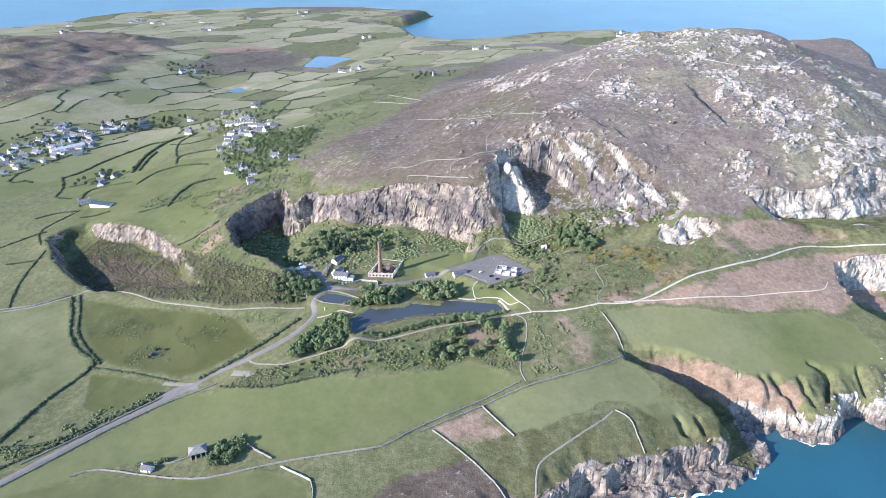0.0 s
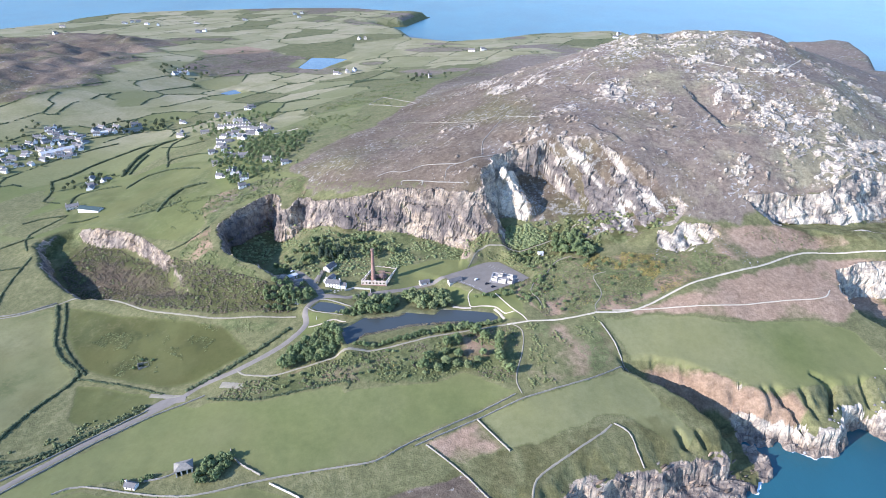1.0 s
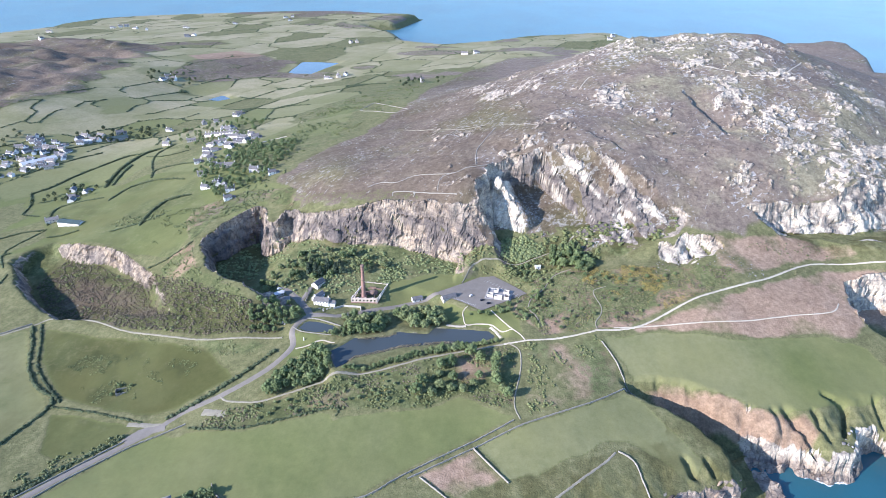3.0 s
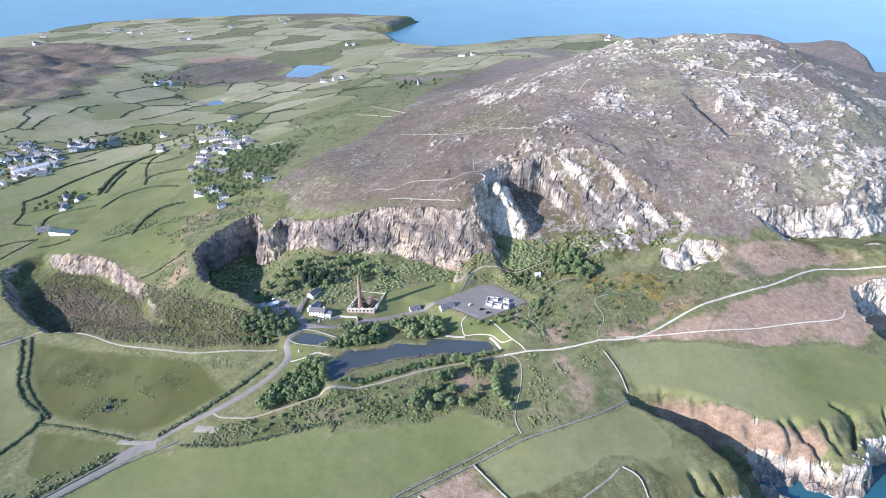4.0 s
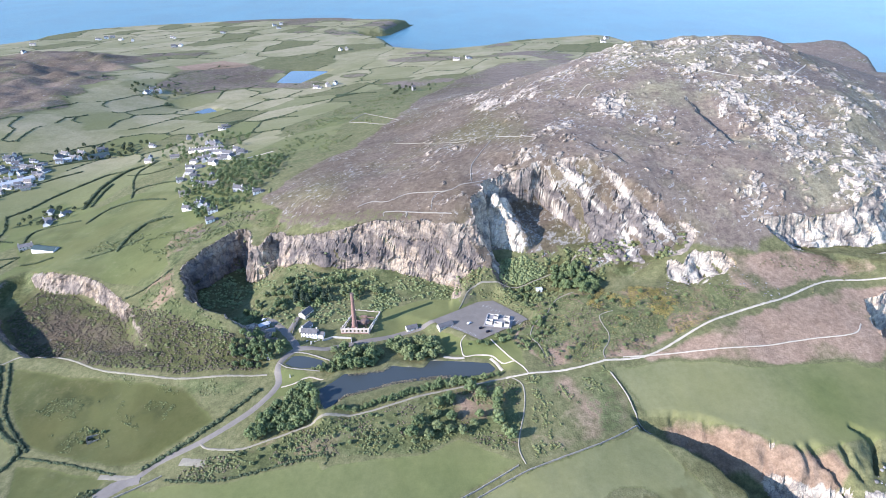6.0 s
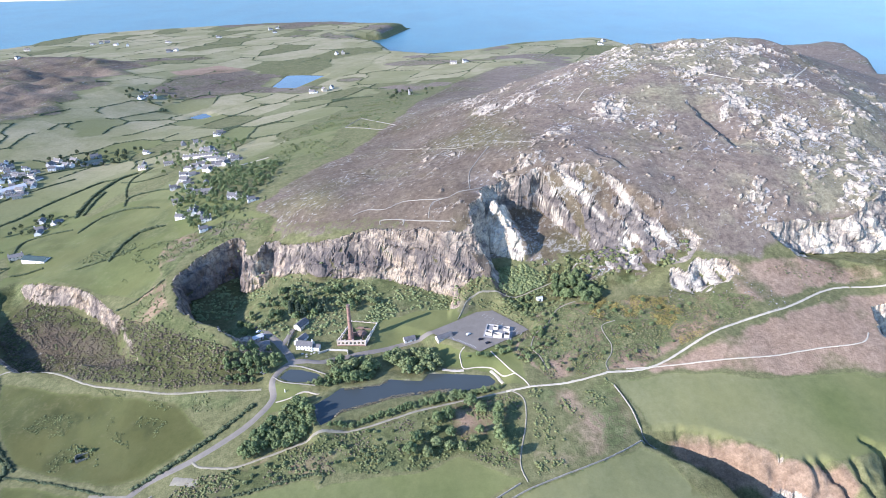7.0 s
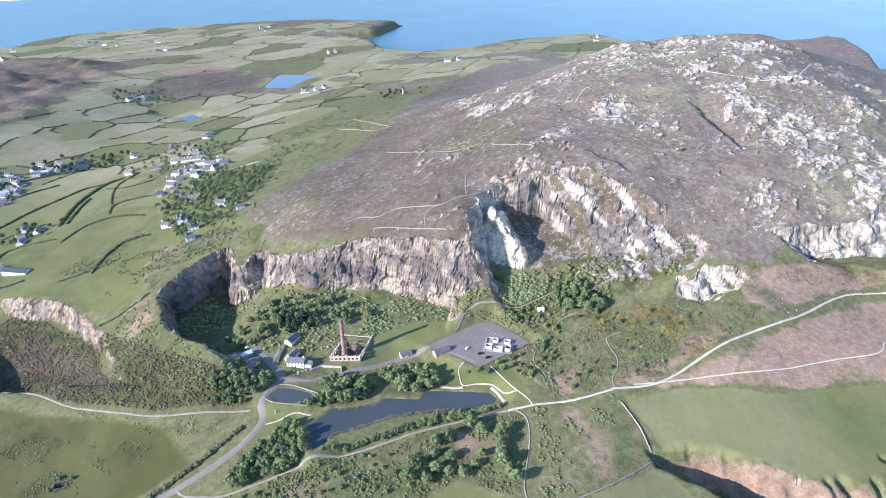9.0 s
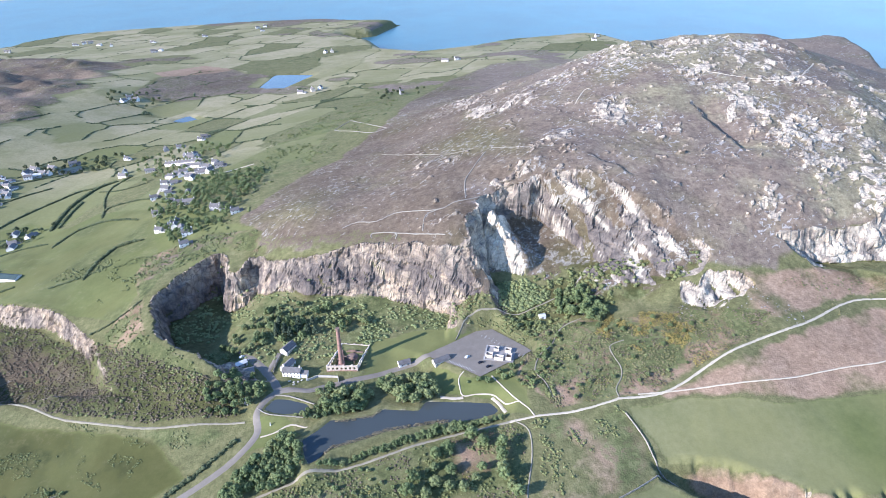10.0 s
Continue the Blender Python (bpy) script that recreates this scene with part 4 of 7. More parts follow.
road = tagged(strip("road", ROAD, 5.2, TARMAC, 0.35, 1, 0.03), "narrow grey tarmac lane into the quarry park", "road", kind="structure")
road_yard = tagged(strip("road_yard", [(-113, 520), (-119, 532), (-127, 544), (-138, 556), (-150, 565)], 6.5, TARMAC, 0.33, 2, 0.1), "grey tarmac yard road beside the visitor buildings", "road", kind="structure")
road_barn = tagged(strip("road_barn", [(-127, 545), (-124, 554), (-121, 565)], 4.0, TARMAC, 0.31, 8, 0.1), "grey tarmac drive to the stone barn", "road", kind="structure")
road_bay = tagged(strip("road_bay", [(-232, 398), (-222, 408), (-206, 412)], 10.0, TARMAC, 0.29, 3, 0.1), "wide tarmac lay-by at the lane's cattle grid", "road", kind="structure")
gravel_bay = tagged(strip("gravel_bay", [(-180, 421), (-170, 419), (-160, 416)], 7.0, EARTHWAY, 0.27, 5, 0.15), "pale gravel passing place where the lake path leaves the lane", "lay-by", kind="structure")
gate_bay = tagged(strip("gate_bay", [(-238, 417), (-222, 415), (-208, 413)], 5.0, EARTHWAY, 0.25, 6, 0.15), "trodden earth gateway into the damp field", "gateway", kind="structure")
PATHS = [
    ("pale gravel coast path through the park", GRAVEL, 2.0, [(56, 472), (74, 474), (104, 477), (130, 483), (137, 485), (162, 487), (184, 495), (213, 511), (250, 528), (302, 548), (361, 579), (409, 582), (470, 578)]),
    ("worn gravel path between the lake and the scrub", EARTHWAY, 1.9, [(-170, 435), (-164, 430), (-153, 427), (-138, 425), (-120, 429), (-83, 440), (-45, 448), (-6, 460), (29, 468), (56, 472)]),
    ("narrow trodden path across the bracken", GRAVEL, 1.2, [(150, 488), (208, 491), (256, 495), (307, 506), (348, 513), (362, 526)]),
    ("pale gravel path over the park lawn", GRAVEL, 1.1, [(74, 474), (71, 482), (65, 491), (56, 507), (49, 521)]),
    ("pale concrete terrace along the lake end", GRAVEL, 2.4, [(47, 502), (51, 496), (54, 489), (55, 484)]),
    ("pale gravel path from the car park", GRAVEL, 1.0, [(28, 528), (24, 523), (24, 514), (26, 506), (35, 506), (48, 504), (53, 498), (57, 493), (65, 490)]),
    ("old tramway path under the quarry spur", EARTHWAY, 1.8, [(-446, 523), (-416, 531), (-388, 546), (-368, 555), (-323, 544), (-278, 520), (-209, 500), (-154, 496), (-133, 494)]),
    ("trodden coast path to the headland", EARTHWAY, 1.6, [(56, 285), (60, 300), (65, 322), (89, 341), (115, 360), (125, 369)]),
    ("trodden path beside the scrub", EARTHWAY, 1.1, [(60, 472), (68, 463), (67, 443), (59, 412), (62, 396)]),
    ("worn path on the heather moor", EARTHWAY, 1.4, [(-49, 890), (-3, 832), (30, 797), (57, 789)]),
    ("stony moor path", GRAVEL, 1.2, [(179, 851), (196, 882), (204, 886)]),
    ("pale path along the summit ridge", GRAVEL, 1.8, [(338, 924), (346, 896), (357, 887), (389, 875), (411, 865), (452, 879), (511, 950)]),
    ("village lane of pale gravel", GRAVEL, 4.0, [(-344, 893), (-356, 960), (-345, 1000), (-294, 972), (-271, 964), (-235, 983)]),
    ("trodden path through the gorse", EARTHWAY, 1.1, [(90, 491), (87, 508), (82, 521), (89, 540), (99, 548), (111, 568), (129, 576)]),
    ("narrow path winding up through the gorse", EARTHWAY, 0.9, [(136, 486), (136, 494), (143, 505), (145, 515), (143, 525), (143, 537), (155, 542)]),
    ("green path round the gorse to the quarry", EARTHWAY, 0.9, [(24, 570), (36, 588), (61, 593), (79, 592), (102, 600), (113, 605)]),
    ("pale concrete slip on the lake's north shore", GRAVEL, 2.6, [(9, 506), (18, 504), (26, 504)]),
    ("pale footpath from the lane to the lake", GRAVEL, 1.2, [(-119, 480), (-110, 482), (-98, 487), (-86, 484)]),
]
for i, (label, mat, width, pts) in enumerate(PATHS):
    tagged(strip("path", pts, width, mat, 0.32 + 0.01 * i, 20 + i, 0.22), label, "path", kind="structure")
d_lot = CAR_PARK
lot = mesh_object("car_park", [(x, y, 52.75) for x, y in d_lot], [tuple(range(len(d_lot)))], TARMAC)
tagged(lot, "grey tarmac car park with pale marked bays", "car park", kind="structure")


# ---- more materials ----
def leafy(name, dark, lit, rough=0.8):
    """Foliage: every leaf spray has its own tone."""
    m, n, l, b = material(name, rough)
    g = n.new("ShaderNodeNewGeometry")
    o = n.new("ShaderNodeObjectInfo")
    f = maths(n, l, "ADD", maths(n, l, "MULTIPLY", g.outputs["Random Per Island"], 0.3), maths(n, l, "MULTIPLY", ramp(n, l, cloud(n, l, place(n, l), 9.0, 4, 0.65), [(0.33, (0, 0, 0)), (0.67, (1, 1, 1))]), 0.7))
    f = maths(n, l, "ADD", maths(n, l, "MULTIPLY", f, 0.75), maths(n, l, "MULTIPLY", o.outputs["Random"], 0.25))
    l.new(ramp(n, l, f, [(0.2, dark), (0.8, lit)]), b.inputs["Base Color"])
    return m


LEAF = leafy("broad_leaves", (0.085, 0.115, 0.045), (0.185, 0.225, 0.09))
LEAF_PALE = leafy("willow_leaves", (0.13, 0.16, 0.065), (0.235, 0.26, 0.11))
NEEDLE = leafy("pine_needles", (0.03, 0.045, 0.028), (0.075, 0.10, 0.055))
BRAMBLE = leafy("bramble_and_thorn", (0.095, 0.112, 0.042), (0.20, 0.212, 0.085))
GORSE_LEAF = leafy("gorse_spines", (0.11, 0.11, 0.05), (0.215, 0.195, 0.09))
GORSE_FLOWER = leafy("gorse_flowers", (0.23, 0.185, 0.06), (0.40, 0.315, 0.09))
DEAD = leafy("dead_bracken_and_twigs", (0.08, 0.066, 0.044), (0.19, 0.15, 0.095))
HEDGE = leafy("hedge_leaves", (0.045, 0.06, 0.03), (0.125, 0.145, 0.065))
REED = leafy("dry_reeds", (0.17, 0.14, 0.08), (0.30, 0.25, 0.15))
BARK = plain("bark", (0.10, 0.08, 0.06), 0.3, 1.0, 0.95)
QUARTZITE = plain("quartzite_boulder", (0.25, 0.23, 0.205), 0.5, 3.0, 0.9, island=True)
BROWN_ROCK = plain("brown_shore_rock", (0.22, 0.16, 0.11), 0.5, 3.0, 0.85, island=True)
DRYSTONE = plain("dry_stone", (0.19, 0.175, 0.14), 0.6, 1.6, 0.95, relief=0.2)
PALE_STONE = plain("limewashed_stone", (0.46, 0.43, 0.37), 0.25, 2.0, 0.9)
MOOR_STONE = plain("lichened_stone", (0.255, 0.23, 0.188), 0.35, 2.0, 0.95)
RENDER_WHITE = plain("white_render", (0.78, 0.75, 0.69), 0.10, 5.0, 0.85)
RENDER_CREAM = plain("cream_render", (0.60, 0.53, 0.43), 0.16, 5.0, 0.85)
RENDER_GREY = plain("grey_render", (0.40, 0.38, 0.36), 0.16, 5.0, 0.9)
SLATE = plain("slate", (0.145, 0.135, 0.128), 0.35, 2.0, 0.85)
SLATE_PALE = plain("weathered_slate", (0.20, 0.18, 0.165), 0.3, 2.0, 0.85)
PALE_ROOF = plain("pale_sheet_roof", (0.52, 0.51, 0.49), 0.12, 5.0, 0.8)
GREEN_ROOF = plain("dark_sheet_roof", (0.05, 0.075, 0.07), 0.25, 4.0, 0.6)
BRICK = plain("red_brick", (0.28, 0.165, 0.13), 0.35, 1.5, 0.9)
BRICK_PALE = plain("buff_brick", (0.52, 0.43, 0.34), 0.3, 1.8, 0.9)
RUBBLE = plain("brick_rubble", (0.22, 0.15, 0.115), 0.4, 2.5, 0.95, relief=0.3)
CONCRETE = plain("concrete", (0.42, 0.40, 0.37), 0.2, 2.5, 0.9)
GREY_SLAB = plain("grey_slab", (0.27, 0.255, 0.24), 0.2, 2.5, 0.9)
PANE = plain("window_pane", (0.03, 0.035, 0.045), 0.2, 1.0, 0.15)
TIMBER = plain("painted_timber", (0.10, 0.08, 0.06), 0.3, 1.0, 0.7)
MARKING = plain("white_road_paint", (0.62, 0.62, 0.60), 0.2, 1.5, 0.8)
CAR_DARK = plain("dark_car_paint", (0.018, 0.02, 0.028), 0.15, 2.0, 0.25)
CAR_WHITE = plain("white_car_paint", (0.70, 0.70, 0.70), 0.06, 2.0, 0.25)
RUBBER = plain("tyre_rubber", (0.02, 0.02, 0.02), 0.2, 0.5, 0.9)
FOAM = plain("sea_foam", (0.80, 0.82, 0.82), 0.08, 3.0, 0.9)


# ---- shapes ----
def box(x0, x1, y0, y1, z0, z1):
    v = [(x, y, z) for z in (z0, z1) for x, y in ((x0, y0), (x1, y0), (x1, y1), (x0, y1))]
    return v, [(3, 2, 1, 0), (4, 5, 6, 7), (0, 1, 5, 4), (1, 2, 6, 5), (2, 3, 7, 6), (3, 0, 4, 7)]


def joined(*shapes):
    verts, faces = [], []
    for v, f in shapes:
        k = len(verts)
        verts += v
        faces += [tuple(i + k for i in face) for face in f]
    return verts, faces


def drum(r0, r1, z0, z1, n=14, x=0.0, y=0.0):
    v = [(x + r * math.cos(2 * math.pi * i / n), y + r * math.sin(2 * math.pi * i / n), z) for r, z in ((r0, z0), (r1, z1)) for i in range(n)]
    return v, [(i, (i + 1) % n, n + (i + 1) % n, n + i) for i in range(n)] + [tuple(range(n - 1, -1, -1)), tuple(range(n, 2 * n))]


def lathe(rings, n=18):
    """A turned shape from (radius, height) rings."""
    v = [(r * math.cos(2 * math.pi * i / n), r * math.sin(2 * math.pi * i / n), z) for r, z in rings for i in range(n)]
    f = [(k * n + i, k * n + (i + 1) % n, (k + 1) * n + (i + 1) % n, (k + 1) * n + i) for k in range(len(rings) - 1) for i in range(n)]
    return v, f + [tuple(range(n - 1, -1, -1)), tuple(range((len(rings) - 1) * n, len(rings) * n))]


def part(name, shape, mat, parent, label="", at=None):
    """One mesh under a thing or under a part."""
    me = bpy.data.meshes.new(name)
    me.from_pydata(shape[0], [], shape[1])
    me.materials.append(mat)
    me.update()
    ob = new(name, me)
    ob.parent = parent
    if at is not None:
        ob.matrix_local = at
    return tagged(ob, label)


def thing(name, label, category, group="", m=None):
    e = new(name)
    if m is not None:
        e.matrix_world = m
    return tagged(e, label, category, group)


def footing(x, y, w, d, turn):
    """The pose of a building of that size: on the ground under its corners."""
    c, s = math.cos(radians(turn)), math.sin(radians(turn))
    zs = [ground(x + c * a - s * e, y + s * a + c * e) for a in (-w / 2, 0, w / 2) for e in (-d / 2, d / 2)]
    return pose(x, y, (min(zs) + sum(zs) / len(zs)) / 2, 0, 0, turn)


def gable_walls(w, d, h, rise, t=0.4, below=2.5):
    """Four walls with gables at both ends, as a shell with thickness."""
    v = [(-w / 2, -d / 2, -below), (w / 2, -d / 2, -below), (w / 2, d / 2, -below), (-w / 2, d / 2, -below),
         (-w / 2, -d / 2, h), (w / 2, -d / 2, h), (w / 2, d / 2, h), (-w / 2, d / 2, h), (-w / 2, 0, h + rise), (w / 2, 0, h + rise)]
    return v, [(3, 2, 1, 0), (0, 1, 5, 4), (2, 3, 7, 6), (1, 2, 6, 9, 5), (3, 0, 4, 8, 7), (4, 5, 9, 8), (6, 7, 8, 9)]


def roof_slabs(w, d, h, rise, over=0.35, thick=0.22):
    k = rise / (d / 2)
    ends = w / 2 + over
    y1, z1 = d / 2 + over, h - over * k
    v = []
    for lift in (0.03, thick):
        v += [(-ends, -y1, z1 + lift), (ends, -y1, z1 + lift), (ends, 0, h + rise + lift), (-ends, 0, h + rise + lift), (ends, y1, z1 + lift), (-ends, y1, z1 + lift)]
    f = [(6, 7, 8, 9), (9, 8, 10, 11), (1, 0, 3, 2), (2, 3, 5, 4), (0, 1, 7, 6), (4, 5, 11, 10), (1, 2, 8, 7), (2, 4, 10, 8), (3, 0, 6, 9), (5, 3, 9, 11)]
    return v, f


def house(m, w, d, h, rise, wall_mat, roof_mat, label, group="", stacks=2, bays=3, storeys=2, wing=0.0, name="house", category="house"):
    """A gabled house: walls, slated roof, chimney stacks, recessed windows with sills, door and, if asked, a lower wing."""
    e = thing(name, label, category, group, m)
    part("wall", gable_walls(w, d, h, rise), wall_mat, e)
    part("roof", roof_slabs(w, d, h, rise), roof_mat, e)
    if wing:
        part("wing_wall", gable_walls(wing, d * 0.8, h * 0.62, rise * 0.75), wall_mat, e, at=pose(w / 2 + wing / 2 + 0.02, 0, 0))
        part("wing_roof", roof_slabs(wing, d * 0.8, h * 0.62, rise * 0.75, 0.2), roof_mat, e, at=pose(w / 2 + wing / 2 + 0.25, 0, 0))
    for i in range(stacks):
        x = (-w / 2 + 0.6) if i == 0 else (w / 2 - 0.6)
        c = part("chimney", joined(box(-0.5, 0.5, -0.35, 0.35, -0.8, 1.3), box(-0.6, 0.6, -0.45, 0.45, 1.3, 1.5)), wall_mat, e, at=pose(x, 0, h + rise))
        part("chimney_pot", drum(0.2, 0.16, 1.5, 2.1, 8, 0.0), BRICK, c)
    for side in (-1, 1):
        for k in range(bays):
            x = -w / 2 + w * (k + 0.5) / bays
            for s in range(storeys):
                if s == 0 and k == bays // 2 and side < 0:
                    part("door", box(-0.5, 0.5, -0.06, 0.06, 0.0, 2.05), TIMBER, e, at=pose(x, side * (d / 2 + 0.03), 0.05))
                    continue
                z = 0.9 + s * h / max(storeys, 1) * 0.98
                win = part("window", joined(box(-0.62, 0.62, -0.05, 0.05, 0.0, 0.1), box(-0.62, 0.62, -0.05, 0.05, 1.2, 1.3), box(-0.62, -0.52, -0.05, 0.05, 0.1, 1.2), box(0.52, 0.62, -0.05, 0.05, 0.1, 1.2)),
                           RENDER_WHITE, e, at=pose(x, side * (d / 2 + 0.03), z))
                part("pane", box(-0.52, 0.52, -0.03, 0.03, 0.1, 1.2), PANE, win)
    return e


def spray(rnd, centre, out, size):
    """One spray of leaves: a bent four-cornered blade."""
    out = Vector(out).normalized()
    a = out.orthogonal().normalized()
    a.rotate(Matrix.Rotation(rnd.uniform(0, 6.28), 3, out))
    tilt = (out + 0.8 * Vector((rnd.uniform(-1, 1), rnd.uniform(-1, 1), rnd.uniform(-0.6, 1)))).normalized()
    b = tilt.cross(a).normalized()
    c = Vector(centre)
    s = size * rnd.uniform(0.7, 1.35)
    return [tuple(c + a * s), tuple(c + b * s * 0.8 + out * s * 0.3), tuple(c - a * s * 0.9), tuple(c - b * s * 0.75)]


GOLD = (1 + 5 ** 0.5) / 2
ICO = [(-1, GOLD, 0), (1, GOLD, 0), (-1, -GOLD, 0), (1, -GOLD, 0), (0, -1, GOLD), (0, 1, GOLD), (0, -1, -GOLD), (0, 1, -GOLD), (GOLD, 0, -1), (GOLD, 0, 1), (-GOLD, 0, -1), (-GOLD, 0, 1)]
ICO_FACES = [(0, 11, 5), (0, 5, 1), (0, 1, 7), (0, 7, 10), (0, 10, 11), (1, 5, 9), (5, 11, 4), (11, 10, 2), (10, 7, 6), (7, 1, 8), (3, 9, 4), (3, 4, 2), (3, 2, 6), (3, 6, 8), (3, 8, 9), (4, 9, 5), (2, 4, 11), (6, 2, 10), (8, 6, 7), (9, 8, 1)]


def tree_meshes(seed, height, spread, leaf_mat, lobes=13, sprays=34, kind="broad"):
    """Trunk with limbs, and a crown of leaf sprays round many lobes."""
    rnd = random.Random(seed)
    trunk = [lathe([(0.34, -0.6), (0.26, 0.0), (0.2, height * 0.25), (0.13, height * 0.5), (0.04, height * 0.8)], 7)]
    crown_v, crown_f = [], []
    lobes = round(lobes * 1.5)
    for i in range(lobes):
        u = (i + 0.5) / lobes
        if kind == "pine":
            z = height * (0.22 + 0.74 * u)
            reach = spread * (1.05 - u) * 0.62
            radius = spread * (0.18 + 0.34 * (1 - u))
        else:
            z = height * (0.34 + 0.52 * u ** 0.9)
            reach = spread * 0.62 * math.sin(math.pi * min(0.92, 0.30 + 0.62 * u)) ** 0.8
            radius = spread * rnd.uniform(0.20, 0.37)
        ang = i * 2.4 + rnd.uniform(-0.5, 0.5)
        reach *= rnd.uniform(0.45, 1.1)
        c = Vector((reach * math.cos(ang), reach * math.sin(ang), z + rnd.uniform(-0.06, 0.06) * height))
        base = Vector((0, 0, max(0.8, c.z - reach * 0.9 - 0.5)))
        side = (c - base).normalized().orthogonal() * 0.07
        up = (c - base).normalized().cross(side)
        trunk.append(([tuple(base + side), tuple(base + up), tuple(base - side - up), tuple(c)], [(0, 1, 3), (1, 2, 3), (2, 0, 3)]))
        k = len(crown_v)
        crown_v += [tuple(c + Vector((a, e, g * 0.8)) * radius * rnd.uniform(0.30, 0.48)) for a, e, g in ICO]
        crown_f += [tuple(q + k for q in face) for face in ICO_FACES]
        for _ in range(round(sprays * 1.5)):
            d = Vector((rnd.gauss(0, 1), rnd.gauss(0, 1), rnd.gauss(0.25, 0.9))).normalized()
            at = c + Vector((d.x, d.y, d.z * 0.8)) * radius * rnd.uniform(0.55, 1.22)
            k = len(crown_v)
            crown_v += spray(rnd, at, d, spread * 0.064)
            crown_f.append((k, k + 1, k + 2, k + 3))
    return joined(*trunk), (crown_v, crown_f)


TREES = {}


def plant(kind, x, y, size, turn, label, group):
    """A tree of that kind: the first is built, the rest share its meshes."""
    m = pose(x, y, ground(x, y) - 0.25, 0, 0, turn) @ Matrix.Diagonal((size, size, size * (0.92 + 0.16 * ((x * 7.3 + y * 3.1) % 1.0)), 1))
    if kind not in TREES:
        height, spread, mat, lobes, sprays, shape = TREE_KINDS[kind]
        trunk, crown = tree_meshes(sum(map(ord, kind)), height, spread, mat, lobes, sprays, shape)
        e = thing("shrub" if kind.startswith("shrub") else "tree", label, "shrub" if kind.startswith("shrub") else "tree", group)
        part("trunk", trunk, BARK, e)
        part("crown", crown, mat, e)
        e.matrix_world = m
        TREES[kind] = (trunk, crown, e, m)
        return e
    o = TREES[kind][2]
    made = copy_thing(o, Matrix.Identity(4))
    made.matrix_basis = m
    return tagged(made, label, "", group)


TREE_KINDS = {
    "ash": (9.0, 4.6, LEAF, 14, 40, "broad"), "oak": (8.0, 5.4, LEAF, 15, 40, "broad"), "sycamore": (10.0, 5.0, LEAF, 16, 38, "broad"),
    "willow": (7.0, 4.4, LEAF_PALE, 13, 40, "broad"), "pine": (11.0, 4.2, NEEDLE, 14, 40, "pine"),
    "shrub_low": (3.6, 2.6, LEAF, 9, 34, "broad"), "shrub_pale": (3.2, 2.4, LEAF_PALE, 9, 34, "broad"),
    "village": (8.0, 4.6, LEAF, 11, 22, "broad"), "village_dark": (8.5, 4.6, HEDGE, 11, 22, "broad"),
}


def scatter(pts, count, gap, seed, margin=0.0, keep=None):
    """Places within an outline, no two nearer than the gap."""
    rnd = random.Random(seed)
    xs, ys = [p[0] for p in pts], [p[1] for p in pts]
    got, tries = [], 0
    while len(got) < count and tries < count * 60:
        tries += 1
        x, y = rnd.uniform(min(xs), max(xs)), rnd.uniform(min(ys), max(ys))
        if float(inside(np.array([x]), np.array([y]), pts)[0]) < margin or (keep and not keep(x, y)):
            continue
        if all((x - a) ** 2 + (y - c) ** 2 > gap * gap for a, c in got):
            got.append((x, y))
    return got


ROAD_LINE = rounded(ROAD)


def off_ways(x, y):
    a, c = np.array([x]), np.array([y])
    if float(to_line(a, c, ROAD_LINE)[0]) < 6 or float(inside(a, c, LAKE)[0]) > -2 or float(inside(a, c, POND)[0]) > -2 or float(inside(a, c, CAR_PARK)[0]) > -4:
        return False
    return all(float(to_line(a, c, p[3])[0]) > p[2] / 2 + 2.0 for p in PATHS[:7])


# ---- the brickworks ----
WORKS = [(-79.5, 542.0), (-55.0, 541.0), (-47.0, 569.0), (-70.5, 573.0)]
WORKS_Z = 47.4
works = thing("brickworks_ruin", "roofless buff brick works building with open window bays", "ruin", m=pose(0, 0, WORKS_Z))
for i, (a, c) in enumerate(zip(WORKS, WORKS[1:] + WORKS[:1])):
    length = math.dist(a, c)
    turn = math.degrees(math.atan2(c[1] - a[1], c[0] - a[0]))
    bays = max(4, round(length / 3.6))
    shapes = [box(0, length - 0.7, 0, 0.7, -4.5, 1.2), box(0, length - 0.7, 0, 0.7, 3.2, 4.4 + (0.5 if i == 0 else 0))]
    for k in range(bays + 1):
        x = (length - 0.7) * k / bays
        shapes.append(box(max(0, x - 0.9), min(length - 0.7, x + 0.9), 0.0, 0.7, 1.2, 3.2))
        if k % 2 == 0:
            shapes.append(box(max(0, x - 0.7), min(length - 0.7, x + 0.7), -0.12, 0.82, 4.4, 5.0 + (0.5 if i == 0 else 0)))
    wall = part("wall", joined(*shapes), BRICK_PALE if i in (0, 2) else RENDER_CREAM, works, at=pose(a[0], a[1], 0, 0, 0, turn))
    part("wall_base", box(-0.1, length - 0.8, -0.12, 0.0, -4.5, 0.5), BRICK, wall, "stained red brick plinth")
for x0, y0, w, turn, mat in ((-72, 553, 14, 10, RUBBLE), (-66, 547, 18, 99, BRICK), (-58, 549, 13, 99, RUBBLE), (-66, 563, 14, -8, RUBBLE)):
    part("inner_wall", joined(box(0, w, 0, 0.7, -2, 2.6), box(w * 0.15, w * 0.55, 0, 0.7, 2.6, 3.9)), mat, works, "broken inner wall", at=pose(x0, y0, 0.8, 0, 0, turn))
part("kiln_mound", lathe([(5.2, -2), (5.0, 1.2), (4.0, 2.4), (2.2, 3.0), (0.3, 3.1)], 12), RUBBLE, works, "overgrown brick kiln mound", at=pose(-60.5, 557, 0.5))
